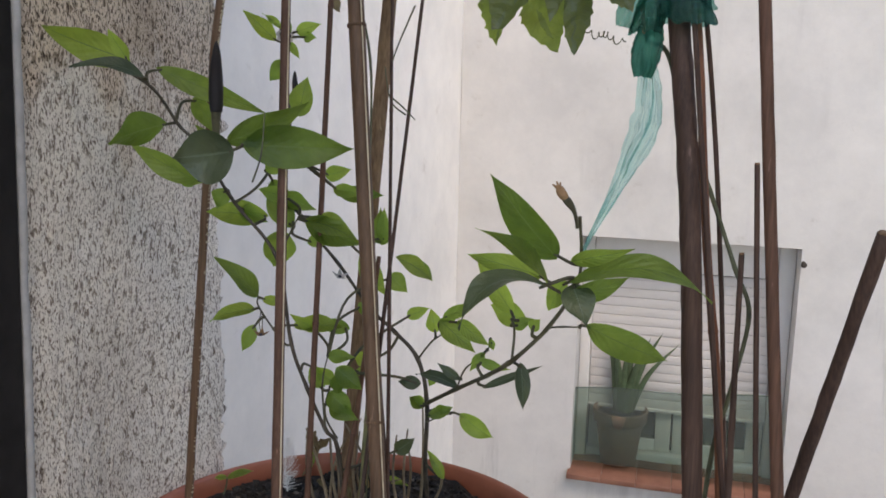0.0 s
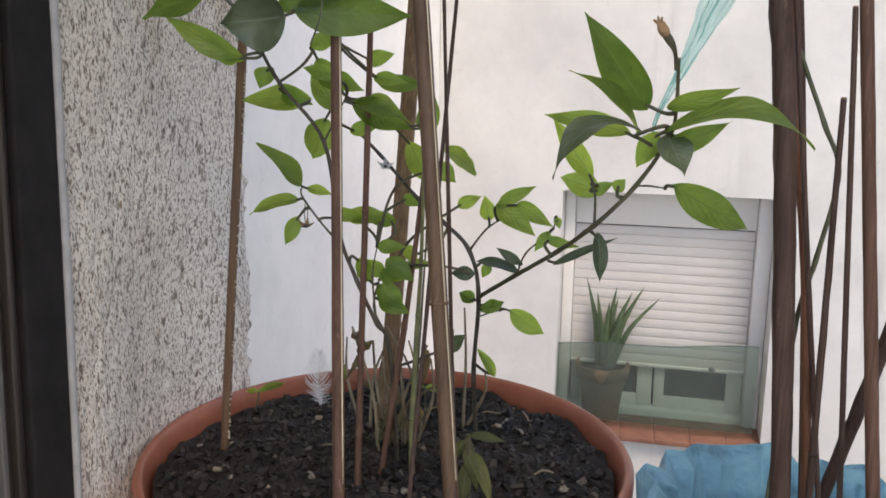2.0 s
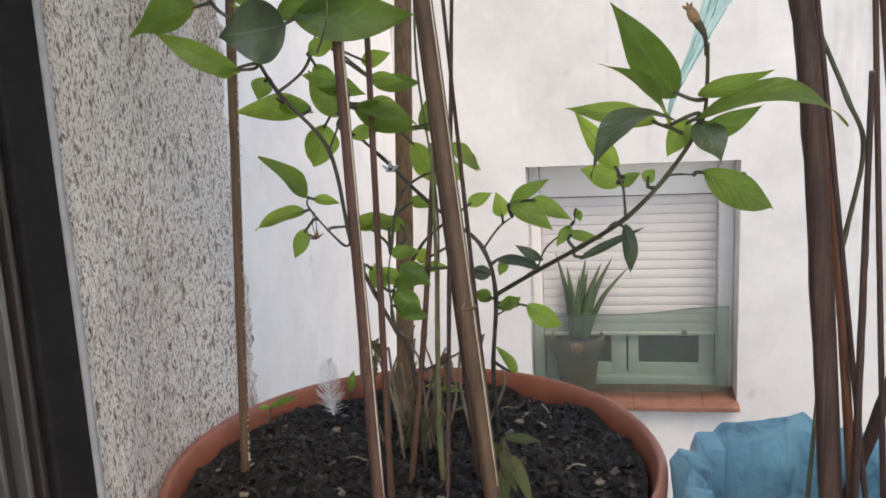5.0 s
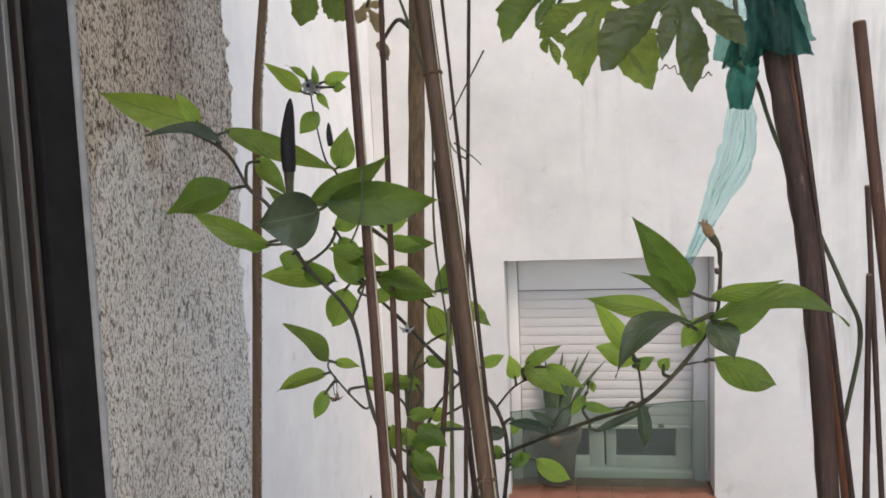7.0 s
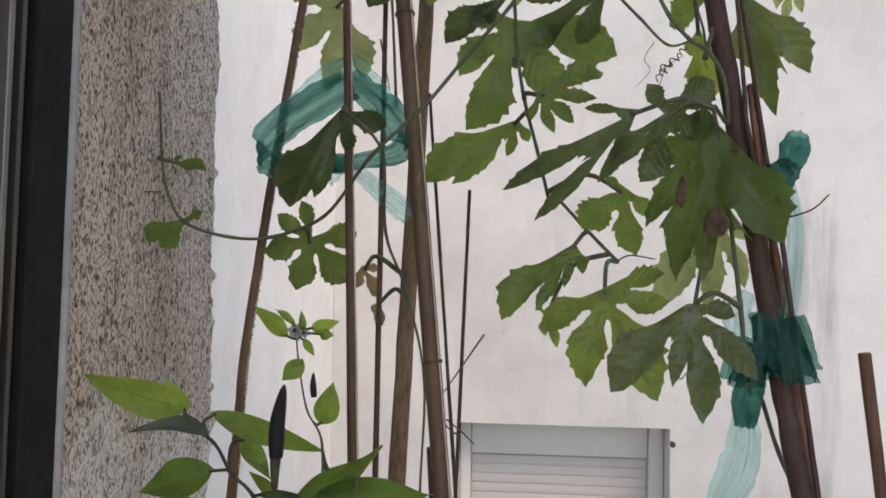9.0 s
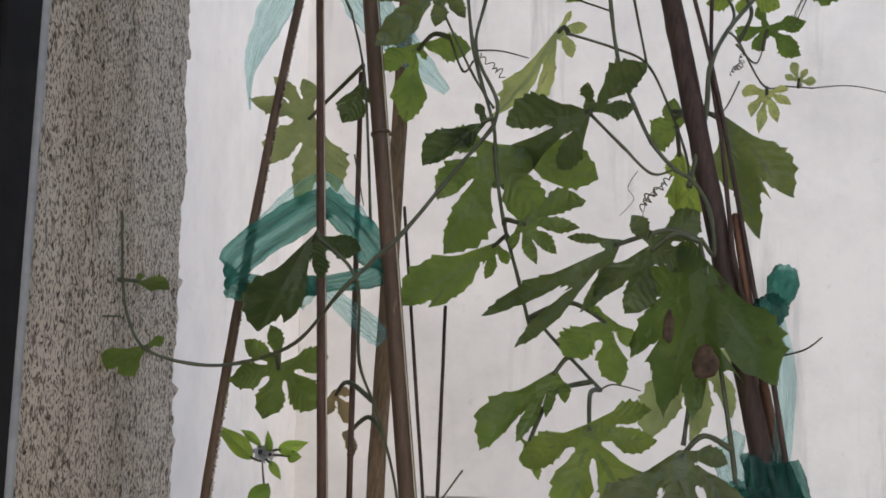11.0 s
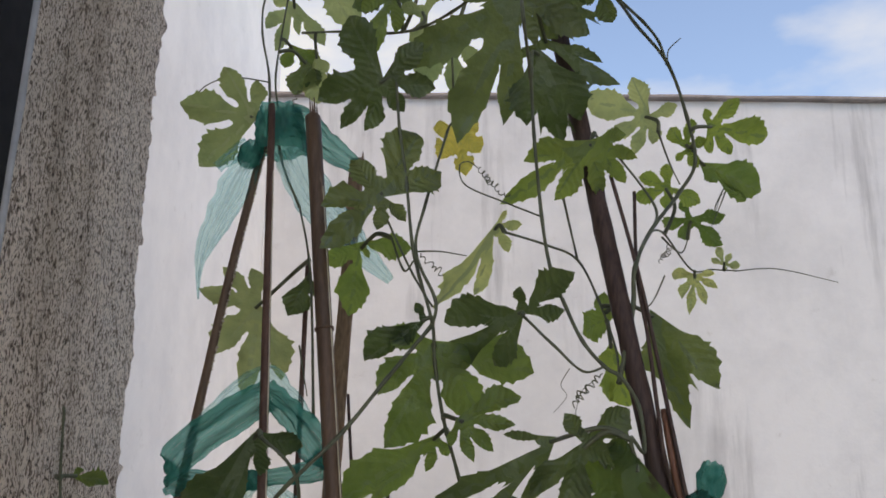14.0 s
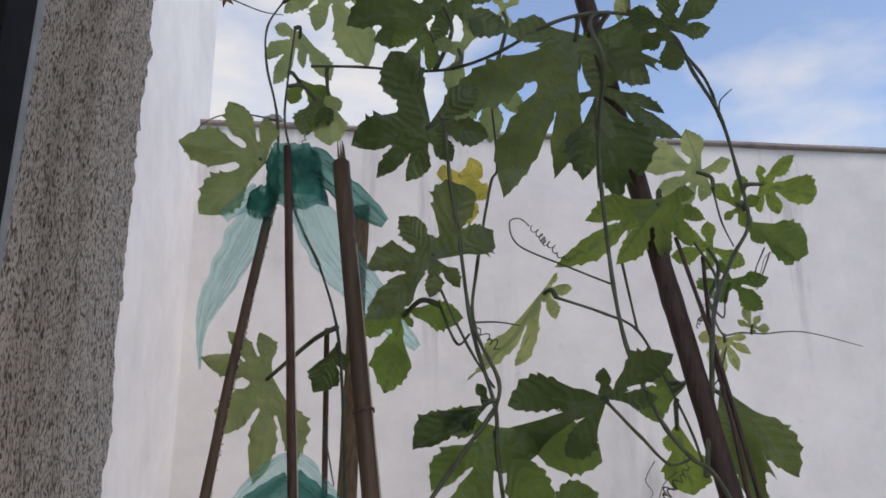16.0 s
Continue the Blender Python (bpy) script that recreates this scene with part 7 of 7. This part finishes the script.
vine_leaf(vine, (0.138, 0.690, 0.895), (-0.43, -0.90, -0.05), 0.60, 0.92, "dark", (275, 58), (284, 100), (308, 82))
vine_leaf(vine, (0.112, 0.700, 0.899), (-0.64, -0.77, 0.00), 0.40, 0.97, "", (152, 28), (203, 43))
vine_leaf(vine, (0.104, 0.700, 0.870), (-0.34, -0.90, -0.28), 0.40, 0.97, "", (257, 22), (285, 58))
vine_leaf(vine, (0.084, 0.650, 1.034), (0.11, -0.93, -0.36), 0.42, 0.97, "", (11, 33), (197, 59), (217, 92), (241, 58), (284, 49), (314, 49), (343, 46))
vine_leaf(vine, (0.023, 0.635, 1.162), (-0.02, -0.95, -0.32), 0.40, 0.88, "dark", (178, 57), (209, 117), (248, 137), (265, 111), (291, 46), (332, 70))
vine_leaf(vine, (-0.092, 0.640, 1.084), (-0.14, -0.90, -0.40), 0.42, 0.97, "dark", (42, 46), (121, 64), (196, 63), (226, 58), (249, 46), (304, 32), (352, 45))
vine_leaf(vine, (0.040, 0.645, 1.116), (-0.09, -0.95, -0.29), 0.74, 1.20, "dark", (263, 65), (287, 84), (303, 71))
vine_leaf(vine, (0.047, 0.660, 1.133), (-0.28, -0.88, -0.38), 0.34, 0.50, "dark", (210, 31), (331, 78), (340, 56))
vine_leaf(vine, (0.156, 0.730, 1.093), (-0.03, -0.73, -0.69), 0.32, 0.97, "light", (21, 28), (119, 41), (168, 65), (217, 44), (258, 43), (285, 32))
vine_leaf(vine, (0.215, 0.740, 1.087), (0.17, -0.73, -0.66), 0.34, 0.97, "", (41, 39), (107, 18), (286, 30), (314, 46), (346, 71))
vine_leaf(vine, (0.218, 0.780, 1.063), (-0.12, -0.99, 0.04), 0.50, 0.97, "", (307, 25), (336, 65))
vine_leaf(vine, (0.196, 0.750, 1.067), (-0.70, -0.71, -0.06), 0.34, 0.97, "", (18, 21), (86, 32), (127, 35), (216, 16), (296, 22))
vine_leaf(vine, (0.191, 0.800, 1.044), (-0.39, -0.90, -0.21), 0.32, 0.97, "", (99, 26), (159, 35), (192, 39), (256, 22), (332, 34))
vine_leaf(vine, (0.221, 0.830, 1.021), (-0.62, -0.52, -0.59), 0.30, 0.97, "", (24, 35), (136, 23), (221, 41), (249, 33), (330, 42))
vine_leaf(vine, (0.243, 0.905, 0.977), (-0.56, -0.80, 0.23), 0.30, 0.97, "light", (156, 30), (227, 30), (250, 45), (279, 37), (315, 31), (349, 22))
vine_leaf(vine, (0.282, 0.920, 0.992), (-0.58, -0.81, 0.05), 0.30, 0.97, "light", (58, 16), (108, 27), (140, 19), (291, 6), (351, 18))
vine_leaf(vine, (-0.022, 1.000, 1.189), (0.36, -0.93, 0.03), 0.74, 1.30, "yellow", (33, 37), (190, 32), (245, 48), (288, 61), (324, 44))
vine_leaf(vine, (-0.032, 0.710, 1.163), (-0.18, -0.81, -0.55), 0.40, 0.97, "light", (145, 11), (237, 61), (272, 60), (312, 40))
vine_leaf(vine, (-0.057, 0.710, 1.188), (-0.01, -0.98, -0.20), 0.40, 0.97, "light", (66, 35), (164, 26), (254, 37))
vine_leaf(vine, (-0.070, 0.710, 1.232), (-0.33, -0.90, -0.29), 0.44, 0.97, "dark", (17, 49), (138, 52), (185, 103), (200, 77), (251, 34), (338, 57))
vine_leaf(vine, (-0.091, 0.700, 1.206), (0.26, -0.95, -0.16), 0.44, 0.97, "", (219, 36), (255, 70), (278, 41))
vine_leaf(vine, (-0.178, 0.810, 1.307), (-0.26, -0.96, -0.13), 0.36, 0.97, "light", (95, 38), (164, 73), (202, 53), (251, 44), (296, 85), (352, 61))
vine_leaf(vine, (-0.203, 0.820, 1.259), (-0.22, -0.78, -0.58), 0.42, 0.97, "light", (171, 30), (215, 50), (237, 65), (272, 34), (301, 53))
vine_leaf(vine, (-0.175, 0.800, 1.188), (0.21, -0.98, -0.02), 0.50, 0.97, "light", (276, 53), (306, 22))
vine_leaf(vine, (-0.185, 0.800, 1.182), (-0.01, -1.00, -0.01), 0.50, 0.97, "dark", (251, 39), (290, 32))
vine_leaf(vine, (-0.202, 0.800, 1.199), (0.16, -0.80, -0.57), 0.40, 0.97, "", (252, 25), (321, 38))
vine_leaf(vine, (-0.013, 0.740, 1.250), (-0.21, -0.65, -0.73), 0.32, 0.97, "light", (48, 17), (133, 19), (244, 20), (282, 21))
vine_leaf(vine, (0.034, 0.650, 1.174), (-0.09, -0.92, -0.38), 0.80, 1.25, "dark", (305, 48), (328, 66), (355, 58))
vine_leaf(vine, (0.092, 0.620, 1.164), (-0.49, -0.50, -0.71), 0.36, 0.97, "dark", (16, 31), (50, 45), (104, 32), (172, 35), (229, 27), (292, 36))
vine_leaf(vine, (0.063, 0.630, 1.212), (-0.06, -1.00, -0.07), 0.45, 0.97, "light", (222, 20), (262, 33), (294, 17))
vine_leaf(vine, (-0.343, 0.700, 0.757), (0.11, -0.65, 0.75), 0.5, 1.0, "", (0, 30), (60, 12))
vine_leaf(vine, (-0.177, 0.720, 0.670), (0.57, -0.70, 0.43), 0.4, 1.0, "dry", (260, 24), (310, 30), (10, 16))
vine_leaf(vine, (-0.162, 0.720, 0.640), (-0.60, -0.77, 0.18), 0.4, 1.0, "dry", (230, 14), (275, 22))

pepper_fruit(pepper_west, [(-0.2175, 0.600, 0.528), (-0.216, 0.598, 0.555), (-0.209, 0.588, 0.583)], 0.0064, "upright glossy black chilli pepper")
bm = bmesh.new()
tube(bm, smooth_path([(-0.218, 0.600, 0.505), (-0.218, 0.600, 0.518), (-0.2175, 0.600, 0.530)], 5), lambda k: 0.0024 + 0.0022 * k, 8)
part("calyx", bm, STEM_DARK, pepper_west)
pepper_fruit(pepper_west, [(-0.232, 0.780, 0.545), (-0.233, 0.780, 0.556), (-0.233, 0.780, 0.568)], 0.0034, "small dark young pepper")
flower(pepper_west, (-0.257, 0.800, 0.606), (-0.2, -1, 0.2), 0.011, PETAL, "pale lilac flower")
flower(pepper_west, (-0.248, 0.800, 0.604), (0.3, -1, -0.2), 0.008, PETAL, "pale lilac flower")
flower(pepper_west, WILTED, (0.3, -0.6, -0.7), 0.0075, WITHERED, "wilted pale brown flower", 5)
for _dx in (-0.0015, 0.0015):
    bm = bmesh.new()
    tube(bm, smooth_path([Vector(WILTED), Vector(WILTED) + Vector((_dx, 0, 0.010)), Vector(WILTED) + Vector((0.0005 + _dx * 0.3, 0, 0.021))], 5), lambda k: 0.0004, 5)
    part("flower_stalk", bm, STEM_DARK, pepper_west)
flower(pepper_west, (-0.150, 0.700, 0.378), (0.1, -0.7, -0.6), 0.008, PETAL, "drooping pale flower", 5)
bm = bmesh.new()
tube(bm, smooth_path([(0.0825, 0.502, 0.4815), (0.0805, 0.500, 0.4855), (0.0785, 0.499, 0.4885)], 6), lambda k: 0.0014 + 0.0020 * math.sin(math.pi * min(1, 0.15 + 0.8 * k)), 10, 0.8, 0.5)
for _d in ((-0.0035, 0.0005, 0.0012), (-0.0010, 0.001, 0.0032), (0.0014, 0.0005, 0.0028)):
    tube(bm, smooth_path([(0.0790, 0.499, 0.4875), (0.0787 + _d[0] * 0.6, 0.499 + _d[1], 0.4885 + _d[2] * 0.5), (0.0785 + _d[0], 0.498 + _d[1], 0.4890 + _d[2])], 5), lambda k: 0.0013 - 0.0008 * k, 6, 0.45, 0.3)
part("flower", bm, WITHERED, pepper_east, "withered brown bell of a flower")
bm = bmesh.new()
tube(bm, smooth_path([(0.090, 0.513, 0.462), (0.088, 0.506, 0.474), (0.081, 0.501, 0.484)], 6), lambda k: 0.0012 + 0.0014 * math.exp(-((k - 0.75) / 0.22) ** 2), 8)
part("calyx", bm, STEM_DARK, pepper_east)
flower(vine, (-0.289, 0.88, 1.333), (-0.3, -1, 0.1), 0.010, WITHERED, "small withered yellow-brown flower", 5)
for _c, _w, _h in (((0.0751, 0.6095, 0.7279), 0.0042, 0.0105), ((0.0945, 0.5865, 0.7040), 0.0090, 0.0105)):
    bm = bmesh.new()
    bmesh.ops.create_icosphere(bm, subdivisions=3, radius=1)
    _n = Vector((-0.64, -0.74, 0.18)).normalized()
    _s = _n.cross(Vector((0, 0, 1))).normalized()
    for v in bm.verts:
        k = 1 + 0.5 * noise.noise(v.co * 1.4 + Vector(_c) * 40)
        v.co = Vector(_c) + _s * (v.co.x * _w * k) + _s.cross(_n) * (v.co.y * _h * k) + _n * (v.co.z * 0.0010 * k)
    part("dead_patch", bm, LEAF_BROWN, vine, "dry brown patch on an old leaf")
small_things()
